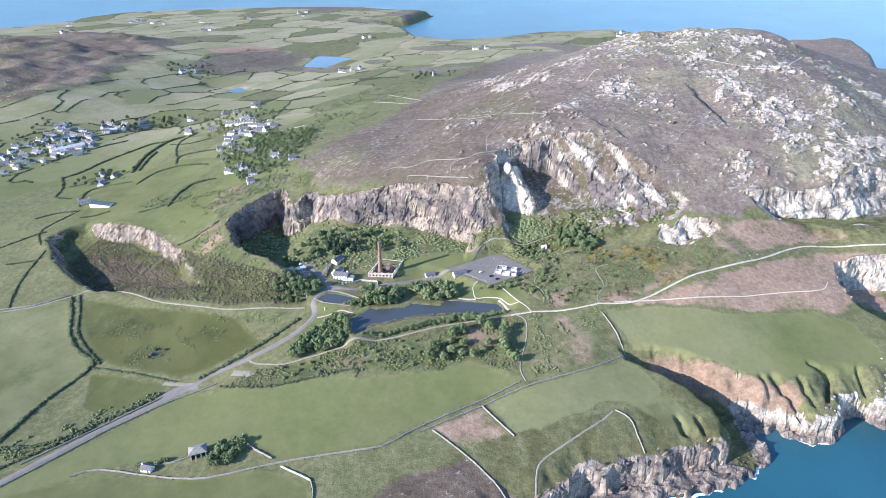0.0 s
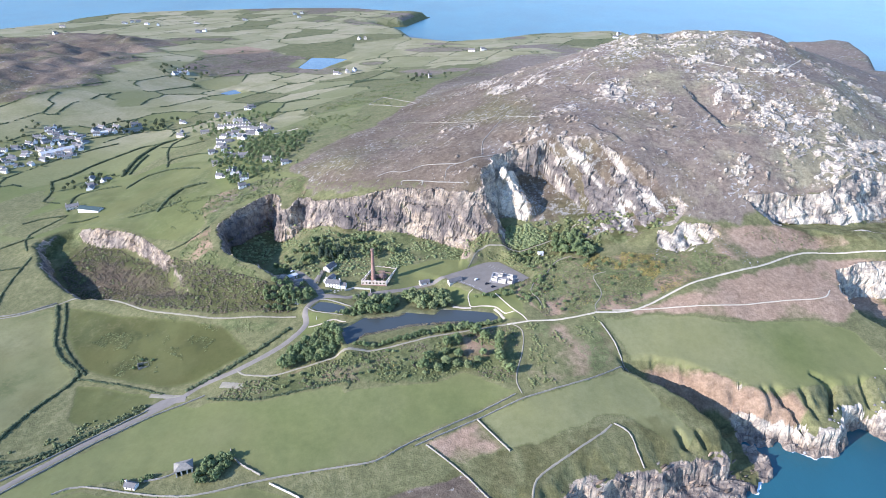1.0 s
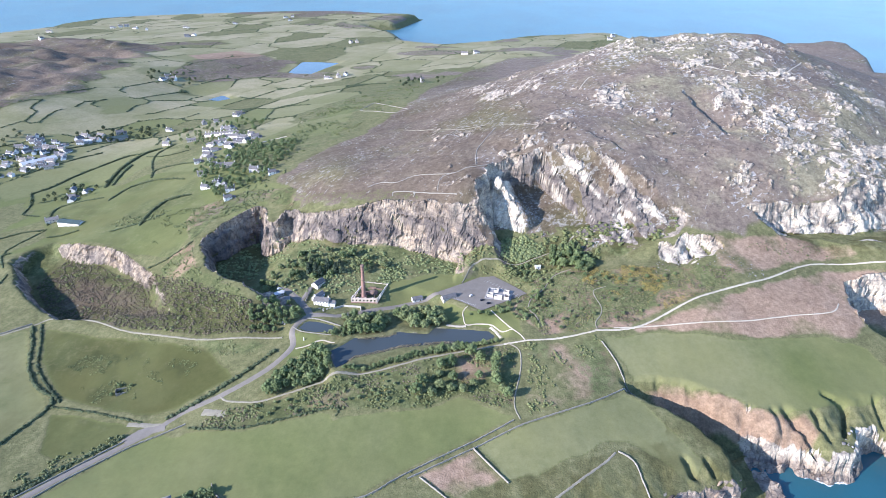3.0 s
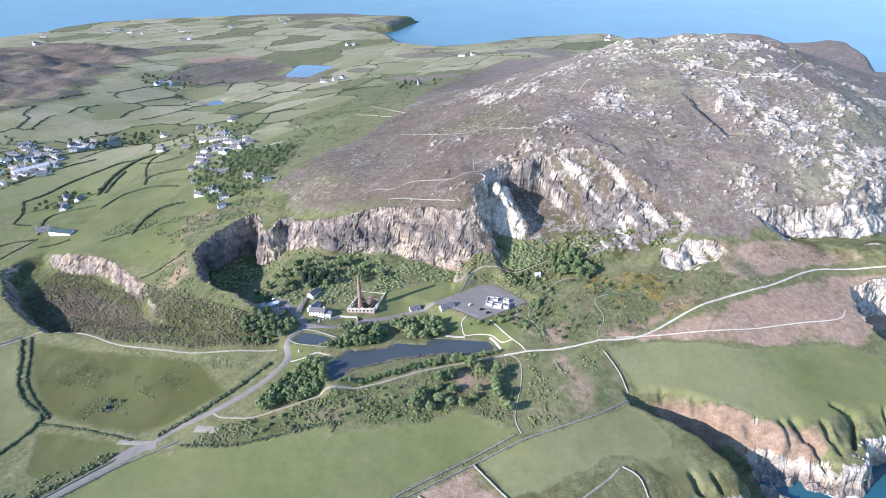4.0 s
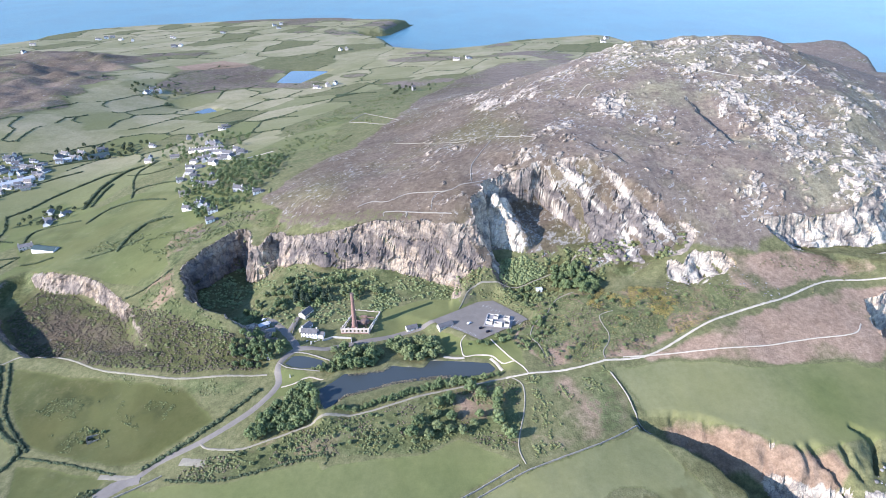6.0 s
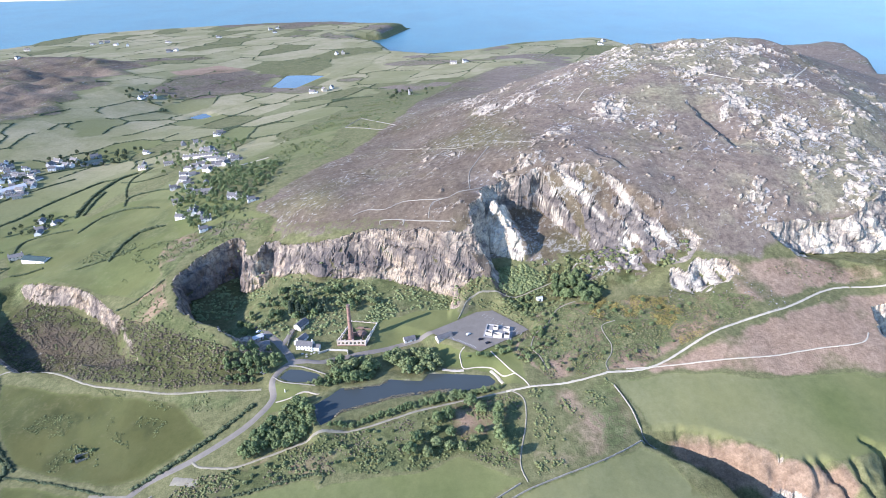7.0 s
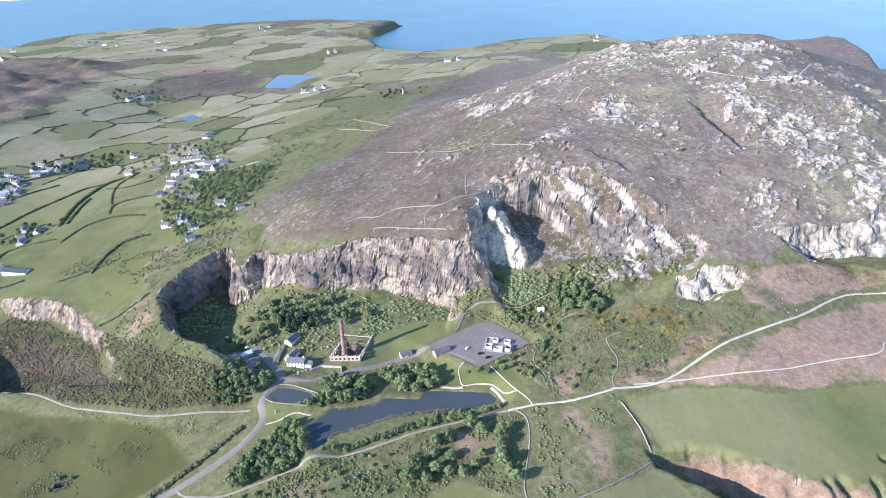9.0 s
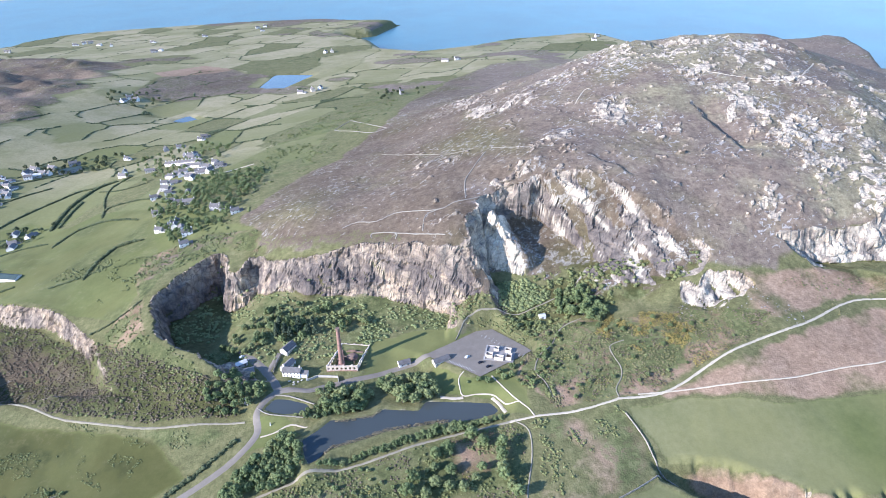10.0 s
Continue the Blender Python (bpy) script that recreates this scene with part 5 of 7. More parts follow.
chimney = thing("brick_chimney", "tall tapering red brick works chimney", "chimney", m=pose(-68, 546.5, WORKS_Z - 0.5))
part("plinth", joined(box(-2.4, 2.4, -2.4, 2.4, -2, 4.2), box(-2.6, 2.6, -2.6, 2.6, 4.2, 4.7)), BRICK, chimney)
part("shaft", lathe([(1.95, 4.6), (1.78, 13), (1.55, 25), (1.36, 36.0)], 16), BRICK, chimney)
part("crown_band", lathe([(1.38, 35.2), (1.66, 35.8), (1.66, 36.6), (1.54, 36.7), (1.54, 37.6), (1.2, 37.6)], 16), RUBBLE, chimney, "weathered corbelled brick crown")
for z in (14.0, 22.0, 30.0):
    part("iron_band", lathe([(1.80 - (z - 12) * 0.019, z), (1.84 - (z - 12) * 0.019, z + 0.02), (1.84 - (z - 12) * 0.019, z + 0.25), (1.7 - (z - 12) * 0.019, z + 0.27)], 16), TIMBER, chimney)


# ---- buildings of the park ----
house(footing(-106, 540.5, 14, 7, -8), 14, 7, 5.0, 2.6, RENDER_WHITE, SLATE, "white two-storey visitor centre with a slate roof", stacks=2, bays=5, wing=5.5, name="visitor_centre", category="building")
house(footing(-114, 568, 12, 7.5, 62), 12, 7.5, 3.6, 2.6, RENDER_CREAM, SLATE, "old stone barn with a dark slate roof", stacks=0, bays=4, storeys=1, name="barn", category="building")
house(footing(-141, 545, 8, 5, 15), 8, 5, 2.6, 1.2, RENDER_GREY, SLATE_PALE, "small grey shed beside the yard", stacks=0, bays=2, storeys=1, name="shed", category="shed")
house(footing(-149, 553, 9, 5, 35), 9, 5, 2.6, 1.1, RENDER_GREY, PALE_ROOF, "pale sheet-roofed workshop in the quarry shade", stacks=0, bays=2, storeys=1, name="workshop", category="shed")
house(footing(-18.5, 548.5, 9.5, 5.4, 20), 9.5, 5.4, 2.8, 2.0, RENDER_WHITE, SLATE, "small white-gabled store beside the lawn", stacks=0, bays=2, storeys=1, name="store", category="shed")
house(footing(11, 543, 13.5, 6, 28), 13.5, 6, 3.2, 2.3, RENDER_CREAM, SLATE, "stone warden's store with a slate roof by the car park", stacks=0, bays=3, storeys=1, name="store", category="shed")
house(footing(99, 587, 5, 4, 10), 5, 4, 2.6, 0.9, RENDER_WHITE, PALE_ROOF, "tiny white hut among the quarry scrub", stacks=0, bays=1, storeys=1, name="hut", category="hut")
house(footing(-111, 549, 12, 6, 62), 12, 6, 3.4, 2.0, RENDER_WHITE, SLATE_PALE, "white rear wing of the visitor centre under grey slates", stacks=1, bays=3, storeys=1, name="rear_wing", category="building")
house(footing(-135, 511, 4.5, 3.2, -30), 4.5, 3.2, 2.5, 1.0, RENDER_GREY, PALE_ROOF, "small pale-roofed hut beside the park lane", stacks=0, bays=2, storeys=1, name="hut", category="hut")
garden = thing("garden_wall", "low pale garden wall before the visitor centre", "wall", m=pose(0, 0, 46.3))
for a, c in (((-94, 532), (-86, 537)), ((-86, 537), (-70, 535)), ((-70, 535), (-69, 530)), ((-112, 559), (-98, 558.5)), ((-98, 558.5), (-97, 551))):
    part("wall_run", box(0, math.dist(a, c), -0.25, 0.25, -2, 1.4), PALE_STONE, garden, at=pose(*a, 0, 0, 0, math.degrees(math.atan2(c[1] - a[1], c[0] - a[0]))))



def picnic_table(m):
    e = thing("picnic_table", "pale wooden picnic table on the front lawn", "table", "picnic tables", m)
    part("tabletop", box(-0.9, 0.9, -0.4, 0.4, 0.70, 0.76), PALE_STONE, e)
    for y in (-0.75, 0.75):
        part("bench", box(-0.9, 0.9, y - 0.14, y + 0.14, 0.42, 0.47), PALE_STONE, e)
    for x in (-0.6, 0.6):
        part("leg", joined(box(x - 0.05, x + 0.05, -0.75, 0.75, 0.36, 0.42), box(x - 0.05, x + 0.05, -0.35, -0.25, -0.1, 0.70), box(x - 0.05, x + 0.05, 0.25, 0.35, -0.1, 0.70)), PALE_STONE, e)
    return e


for x, y, turn in ((-107, 531.5, 10), (-103.5, 530.5, 75), (-100, 531, 20), (-97.5, 532.5, 60), (-94, 534.5, 5), (-103, 527.8, 30)):
    picnic_table(pose(x, y, ground(x, y) + 0.1, 0, 0, turn))
stone = tagged(mesh_object("standing_stone", *lathe([(0.42, -0.8), (0.40, 0.0), (0.36, 1.6), (0.25, 2.6), (0.08, 2.8)], 9), RENDER_WHITE), "tall white standing stone on the lane green", "stone")
stone.location = (-113, 488, ground(-113, 488))

# the walled stores on the car park
stores = thing("walled_stores", "cream roofless concrete bunkers on a grey kerbed island", "building", m=pose(58, 548, 52.75, 0, 0, -14))
part("island", joined(box(-12, 12, -10, 9.5, -0.3, 0.16)), GREY_SLAB, stores, "grey concrete island")
for x, y, w, d, h in ((-7.5, -5, 5.5, 4.5, 3.0), (0.5, -7.5, 7, 4.0, 3.2), (8.0, -5, 4.5, 6.0, 3.2), (-3, 4.5, 4.0, 4.0, 2.6), (6.5, 4.0, 5.0, 4.0, 2.6)):
    part("bunker", joined(box(-w / 2, w / 2, -d / 2, -d / 2 + 0.4, 0.16, h), box(-w / 2, w / 2, d / 2 - 0.4, d / 2, 0.16, h), box(-w / 2, -w / 2 + 0.4, -d / 2 + 0.4, d / 2 - 0.4, 0.16, h),
                          box(w / 2 - 0.4, w / 2, -d / 2 + 0.4, d / 2 - 0.4, 0.16, h * 0.8)), RENDER_CREAM, stores, at=pose(x, y, 0))
    part("rubble_fill", box(-w / 2 + 0.42, w / 2 - 0.42, -d / 2 + 0.42, d / 2 - 0.42, 0.16, 1.0), RUBBLE, stores, "brown rubble fill", at=pose(x, y, 0))
part("low_wall", joined(box(-11, -10.5, -9, 9, 0.16, 1.1), box(-10.5, 2, 8.5, 9, 0.16, 1.1)), CONCRETE, stores)
for k in range(13):
    part("bay_line", box(-0.08, 0.08, -2.5, 2.5, 0, 0.012), MARKING, lot, at=pose(47 + k * 2.45, 575 - k * 2.6, 52.752, 0, 0, -35))
for k in range(9):
    part("bay_line", box(-0.08, 0.08, -2.5, 2.5, 0, 0.012), MARKING, lot, at=pose(16 + k * 2.5, 542 - k * 1.8, 52.752, 0, 0, 25))


def car(m, paint, label, group="cars in the car park"):
    e = thing("car", label, "car", group, m)
    side = [(-2.1, 0.35), (2.1, 0.35), (2.15, 0.75), (1.3, 0.92), (0.7, 1.42), (-1.1, 1.45), (-1.8, 1.0), (-2.15, 0.85)]
    n = len(side)
    v = [(x, w, z) for w, k in ((-0.85, 1), (0.85, 1)) for x, z in side]
    part("body", (v, [tuple(range(n)), tuple(range(2 * n - 1, n - 1, -1))] + [(i, n + i, n + (i + 1) % n, (i + 1) % n) for i in range(n)]), paint, e)
    part("windscreen", box(-0.5, 0.5, -0.72, 0.72, -0.012, 0.012), PANE, e, at=pose(1.02, 0, 1.18, 0, 40, 0))
    for s in (-1, 1):
        part("side_window", box(-0.95, 0.75, -0.012, 0.012, 0, 0.36), PANE, e, at=pose(0, s * 0.862, 0.98))
        for x in (-1.35, 1.35):
            wheel = part("wheel", lathe([(0.20, -0.1), (0.32, -0.09), (0.32, 0.09), (0.20, 0.1)], 12), RUBBER, e, at=pose(x, s * 0.8, 0.32, 90, 0, 0))
            part("rim", lathe([(0.05, -0.12), (0.19, -0.115), (0.19, 0.115), (0.05, 0.12)], 10), SLATE_PALE, wheel)
    return e


car(pose(42, 537, 52.76, 0, 0, 20), CAR_DARK, "dark parked car on the tarmac car park")
car(pose(47.5, 531.5, 52.76, 0, 0, 24), CAR_DARK, "black parked hatchback on the tarmac car park")
car(pose(32, 545, 52.76, 0, 0, 40), CAR_WHITE, "white parked car on the tarmac car park")
for x, y, turn, paint, label in ((-146, 558, 40, CAR_WHITE, "white van-like car parked in the shaded yard"), (-151, 563, 44, CAR_WHITE, "pale car parked under the quarry spur"), (-153, 569, 50, CAR_DARK, "dark car parked in the shaded yard")):
    car(pose(x, y, ground(x, y) + 0.36, 0, 0, turn), paint, label, "cars in the yard")


# ---- the two cottages by the shore fields ----
house(footing(-209, 322, 8, 5, -12), 8, 5, 2.8, 1.9, RENDER_WHITE, SLATE, "small white cottage with a slate roof", stacks=1, bays=2, storeys=1, name="cottage", category="cottage")
folly = thing("stone_pavilion", "small ruined stone pavilion with pillars and a pale hipped roof", "pavilion", m=footing(-177, 334, 11, 8, 22) @ Matrix.Diagonal((1.4, 1.4, 1.35, 1)))
for x in (-3.6, -1.3, 1.3, 3.6):
    part("pillar", box(x - 0.35, x + 0.35, -2.9, -2.2, -2, 3.6), PALE_STONE, folly)
part("wall", joined(box(-4, 4, 2.3, 2.9, -2, 3.6), box(-4, -3.4, -2.2, 2.3, -2, 3.6), box(3.4, 4, -2.2, 2.3, -2, 3.6)), DRYSTONE, folly)
part("roof", ([(-4.5, -3.4, 3.6), (4.5, -3.4, 3.6), (4.5, 3.4, 3.6), (-4.5, 3.4, 3.6), (-4.5, -3.4, 3.9), (4.5, -3.4, 3.9), (4.5, 3.4, 3.9), (-4.5, 3.4, 3.9), (-1.4, 0, 5.6), (1.4, 0, 5.6)],
               [(3, 2, 1, 0), (0, 1, 5, 4), (1, 2, 6, 5), (2, 3, 7, 6), (3, 0, 4, 7), (4, 5, 9, 8), (6, 7, 8, 9), (5, 6, 9), (7, 4, 8)]), MOOR_STONE, folly)
house(footing(-41, 1487, 7, 7, 20), 7, 7, 9.0, 2.5, RENDER_GREY, SLATE, "tall grey stone house at the moor's far edge", stacks=1, bays=2, storeys=3)


# ---- village, farms and town ----
VILLAGE = [(-420, 1202), (-440, 1192), (-382, 1123), (-368, 1109), (-345, 1079), (-301, 1020), (-288, 996), (-296, 977), (-307, 978), (-348, 994), (-355, 987), (-314, 957), (-354, 959), (-342, 932),
           (-330, 909), (-312, 868), (-339, 983), (-297, 890), (-281, 847), (-313, 831), (-291, 776), (-278, 786), (-263, 768), (-251, 751), (-246, 725), (-206, 779), (-497, 1166), (-463, 1078),
           (-456, 1057), (-413, 1055), (-236, 807), (-225, 800), (-395, 1238), (-393, 1255)]
OUTLYING = [(-637, 1116), (-634, 1134), (-625, 1098), (-614, 1119), (-604, 1118), (-610, 1142), (-585, 1160), (-528, 888), (-499, 873), (-512, 856), (-502, 838), (-484, 761)]
TOWN = [(-712, 1103), (-701, 1089), (-687, 1081), (-671, 1074), (-659, 1070), (-644, 1070), (-689, 1047), (-672, 1041), (-660, 1046), (-729, 1000), (-718, 1012), (-705, 1020), (-725, 981), (-701, 975),
        (-692, 997), (-730, 961), (-715, 953), (-705, 961), (-690, 948), (-695, 966), (-702, 931), (-687, 928), (-672, 942), (-687, 897), (-675, 916), (-654, 949), (-710, 1064), (-710, 1037), (-684, 984), (-682, 1016)]
DISTANT = [(-699, 3000), (-655, 2889), (-675, 3040), (-1303, 2640), (-1287, 2680), (-1272, 2700), (-911, 2383), (-895, 2411), (-305, 2238), (-285, 2246), (568, 2243), (600, 2320), (70, 1927), (103, 1940),
           (-260, 1664), (-245, 1685), (-287, 1650), (-666, 1597), (-650, 1590), (-672, 1572), (-1297, 2155), (-1460, 2480), (-1016, 2650), (-1140, 2580), (-1200, 2620), (-860, 2780)]
HOUSE_KINDS = [(11, 7, 4.8, 2.6, RENDER_WHITE, SLATE, 2, 3, 2, 0), (9, 6.5, 4.6, 2.4, RENDER_WHITE, SLATE, 1, 2, 2, 4.0), (14, 7, 4.6, 2.5, RENDER_CREAM, SLATE_PALE, 2, 4, 2, 0),
               (10, 8, 3.2, 2.8, RENDER_WHITE, SLATE_PALE, 1, 3, 1, 5.0), (12, 7.5, 4.9, 2.8, RENDER_GREY, SLATE, 2, 3, 2, 4.5)]
HOUSE_WORDS = ["white rendered house with a dark slate roof", "small white cottage with a lower wing", "long cream rendered house with pale slates", "low white bungalow with weathered roof tiles",
               "grey rendered house with a slate roof"]
TOWN += scatter([(-716, 1125), (-628, 1085), (-606, 985), (-636, 955), (-700, 1030)], 30, 11, 61)
first_house = {}
jit = random.Random(77)
VILLAGE += [(x + jit.choice((-17, 17)) + jit.uniform(-3, 3), y + jit.uniform(-14, 14)) for x, y in VILLAGE[2:24:2]]
for spots, group, where, scale, seed in ((VILLAGE, "village houses", "in the village", 1.0, 5), (OUTLYING, "farm houses", "among hedged fields", 1.05, 6),
                                         (TOWN, "town houses", "at the town edge", 0.92, 7), (DISTANT, "distant houses", "on the far headland", 1.35, 8)):
    rnd = random.Random(seed)
    for x, y in spots:
        k = rnd.choice((0, 1, 1, 2, 3, 3, 4))
        w, d, h, rise, wm, rm, stacks, bays, storeys, wing = HOUSE_KINDS[k]
        m = footing(x, y, w, d, rnd.choice((-12, 14, 20, 24, 75, 110, 160)) + rnd.uniform(-8, 8)) @ Matrix.Diagonal((scale, scale, scale, 1))
        label = HOUSE_WORDS[k] + " " + where
        if k not in first_house:
            first_house[k] = house(m, w, d, h, rise, wm, rm, label, group, stacks, bays, storeys, wing)
        else:
            tagged(copy_thing(first_house[k], Matrix.Identity(4)), label, "", group).matrix_basis = m
for a, c, n in (((-394, 1072), (-326, 1040), 11), ((-352, 1024), (-318, 1012), 6)):
    turn = math.degrees(math.atan2(c[1] - a[1], c[0] - a[0]))
    for k in range(n):
        t = (k + 0.5) / n
        x, y = a[0] + (c[0] - a[0]) * t, a[1] + (c[1] - a[1]) * t
        house(footing(x, y, 6, 7, turn), math.dist(a, c) / n - 0.05, 7, 4.8, 2.5, (RENDER_WHITE, RENDER_CREAM, RENDER_WHITE)[k % 3], SLATE, "narrow terraced cottage in a white row", "terrace cottages", 1, 2, 2)
for x, y, w, d, turn, wall_mat, roof_mat, label in ((-452, 747, 30, 11, -12, RENDER_WHITE, GREEN_ROOF, "long farm barn with a dark green roof"), (-646, 1008, 52, 14, 52, RENDER_WHITE, PALE_ROOF, "long white warehouse with a pale roof"),
                                                    (-578, 1134, 34, 14, 35, RENDER_GREY, GREEN_ROOF, "dark roofed farm barn among trees"), (-620, 1106, 20, 9, 20, RENDER_GREY, PALE_ROOF, "grey farm shed with a pale roof"),
                                                    (-310, 985, 18, 8, 15, RENDER_GREY, SLATE, "grey village hall with a slate roof")):
    house(footing(x, y, w, d, turn), w, d, 4.5, 2.4, wall_mat, roof_mat, label, stacks=0, bays=4, storeys=1, name="barn", category="barn")


# ---- walls and hedges ----
def stone_wall(pts, label, height=1.3, width=0.9, mat=None, seed=0, name="stone_wall", curved=True):
    """A dry-stone wall: an uneven bank of stone that follows the ground."""
    rnd = random.Random(seed)
    pts = even(rounded(pts, 3) if curved else pts, 1.4)
    v, f = [], []
    for (x, y), (nx, ny) in zip(pts, sides(pts)):
        z = ground(x, y)
        top = height * rnd.uniform(0.82, 1.12)
        for off, up in ((-0.62, -0.7), (-0.5, top * 0.55), (-0.3, top * 0.97), (0.3, top), (0.5, top * 0.55), (0.62, -0.7)):
            w = off * width * rnd.uniform(0.88, 1.14)
            v.append((x + nx * w + rnd.uniform(-0.1, 0.1), y + ny * w, z + up * rnd.uniform(0.96, 1.04)))
    for i in range(len(pts) - 1):
        f += [(i * 6 + k, i * 6 + k + 1, i * 6 + k + 7, i * 6 + k + 6) for k in range(5)]
    f += [(0, 1, 2, 3, 4, 5), tuple((len(pts) - 1) * 6 + k for k in (5, 4, 3, 2, 1, 0))]
    return tagged(mesh_object(name, v, f, mat or DRYSTONE), label, "wall")


WALLS = [
    ("dry-stone wall along the lane", 1.2, [(-309, 307), (-284, 335), (-258, 365), (-226, 392), (-208, 402), (-190, 411)]),
    ("dry-stone wall on the field side of the lane", 1.1, [(-306, 330), (-280, 355), (-252, 382), (-232, 400)]),
    ("dry-stone wall below the big pasture", 1.3, [(-262, 317), (-243, 323), (-195, 314), (-162, 312), (-122, 322), (-76, 331), (-45, 337), (-21, 353), (26, 379), (57, 395)]),
    ("dry-stone wall on the shore side of the track", 1.2, [(-18, 350), (31, 376), (63, 391), (115, 411), (149, 430)]),
    ("pale limewashed field wall", 1.4, [(-114, 320), (-91, 308)]),
    ("low stone wall running to the shore", 1.2, [(-91, 308), (-87, 295), (-90, 270)]),
    ("straight stone wall between two rough fields", 1.2, [(27, 374), (49, 345)]),
    ("tumbled stone wall down to the heath", 1.1, [(-10, 351), (12, 331), (31, 309), (41, 296)]),
    ("tumbled stone field wall by the bracken", 1.1, [(137, 473), (145, 454), (149, 436), (165, 427)]),
    ("short tumbled wall above the cliff", 1.1, [(127, 370), (136, 363), (139, 350), (142, 338)]),
    ("stone wall beside the old tramway", 1.3, [(-520, 508), (-449, 526), (-416, 533), (-388, 549)]),
    ("stone wall with ivy by the ruined pavilion", 1.6, [(-150, 351), (-146, 344), (-137, 336), (-122, 327)]),
    ("stone wall from the cottage to the pavilion", 1.2, [(-206, 326), (-192, 328), (-181, 333)]),
    ("grey stone sheepfold wall on the moor's edge", 1.3, [(-139, 1130), (-121, 1200), (-50, 1052), (-72, 1045), (-109, 1093), (-139, 1125)]),
    ("pale stone revetment of the pond", 0.6, [(-125, 503), (-117, 497), (-105, 494), (-90, 492)]),
    ("stone wall on the far side of the pond", 0.9, [(-116, 517), (-104, 515), (-84, 505)]),
    ("stone yard wall of the visitor centre", 2.2, [(-122, 544), (-121, 554), (-119, 563)]),
    ("old wall winding over the heather", 0.8, [(41, 682), (43, 715), (53, 737), (68, 768)]),
    ("straight moor wall", 0.8, [(75, 776), (112, 747)]),
    ("short moor wall over the quarry", 0.8, [(0, 649), (3, 666), (15, 670)]),
    ("long pale wall on the quarry rim", 0.9, [(-76, 680), (-62, 684), (-43, 677), (-26, 683), (-8, 677), (15, 670), (29, 676), (44, 680), (62, 688)]),
    ("stone enclosure on the quarry rim", 1.0, [(-47, 657), (-46, 662), (-25, 656), (-25, 650)]),
    ("pale drystone wall above the quarry face", 1.0, [(-25, 656), (-3, 647), (20, 638)]),
]
for i, (label, height, pts) in enumerate(WALLS):
    stone_wall(pts, label, height * (0.6 if max(q[1] for q in pts) > 630 else 1.0), 0.9 if max(q[1] for q in pts) > 630 else 0.65, PALE_STONE if "limewashed" in label else MOOR_STONE, 40 + i, "stone_wall", "fold" not in label)


# ---- low growth: many clumps in one mesh ----
def tuft(seed, blades=16, core=True, flat=0.8):
    """A bush at unit size: a dented core and sprays of leaf round it."""
    rnd = random.Random(seed)
    v, f = [], []
    if core:
        v = [tuple(c / 1.9 * rnd.uniform(0.62, 1.12) * 0.86 for c in p) for p in ICO]
        f = list(ICO_FACES)
    for _ in range(blades):
        d = Vector((rnd.gauss(0, 1), rnd.gauss(0, 1), abs(rnd.gauss(0.2, 0.8)))).normalized()
        k = len(v)
        v += spray(rnd, d * rnd.uniform(0.78, 1.08), d, 0.21)
        f.append((k, k + 1, k + 2, k + 3))
    return [(x, y, z * flat) for x, y, z in v], f


def clumps(name, places, sizes, shapes, mat, label, category, seed, sink=0.15, lift=None, turns=(0, 6.28)):
    """One mesh of clumps at the given places, turned and sized at random."""
    rnd = np.random.RandomState(seed)
    groups = rnd.randint(0, len(shapes), len(places))
    all_v, all_f, base = [], [], 0
    places, sizes = np.asarray(places, float), np.asarray(sizes, float)
    zs = ground_many(places[:, 0], places[:, 1]) if lift is None else np.asarray(lift)
    for g, (v, f) in enumerate(shapes):
        pick = np.where(groups == g)[0]
        if not len(pick):
            continue
        v = np.array(v)
        ang = rnd.uniform(turns[0], turns[1], len(pick))
        c, s = np.cos(ang)[:, None], np.sin(ang)[:, None]
        sz = sizes[pick][:, None]
        tall = sz * rnd.uniform(0.75, 1.2, len(pick))[:, None]
        px = (v[:, 0] * c - v[:, 1] * s) * sz + places[pick, 0][:, None]
        py = (v[:, 0] * s + v[:, 1] * c) * sz + places[pick, 1][:, None]
        pz = v[:, 2] * tall + zs[pick][:, None] + tall * (0.35 - sink)
        all_v.append(np.stack([px, py, pz], -1).reshape(-1, 3))
        offs = base + np.arange(len(pick)) * len(v)
        for n in (3, 4):
            ff = np.array([q for q in f if len(q) == n])
            if len(ff):
                all_f.append((ff[None] + offs[:, None, None]).reshape(-1, n))
        base += len(pick) * len(v)
    co = np.concatenate(all_v).astype(np.float32)
    me = bpy.data.meshes.new(name)
    me.vertices.add(len(co))
    me.vertices.foreach_set("co", co.ravel())
    loops = np.concatenate([q.ravel() for q in all_f]).astype(np.int32)
    totals = np.concatenate([np.full(len(q), q.shape[1], np.int32) for q in all_f])
    me.loops.add(len(loops))
    me.polygons.add(len(totals))
    me.loops.foreach_set("vertex_index", loops)
    me.polygons.foreach_set("loop_start", np.concatenate([[0], np.cumsum(totals)[:-1]]).astype(np.int32))
    me.polygons.foreach_set("loop_total", totals)
    me.update(calc_edges=True)
    me.materials.append(mat)
    return tagged(new(name, me), label, category, kind="stuff")


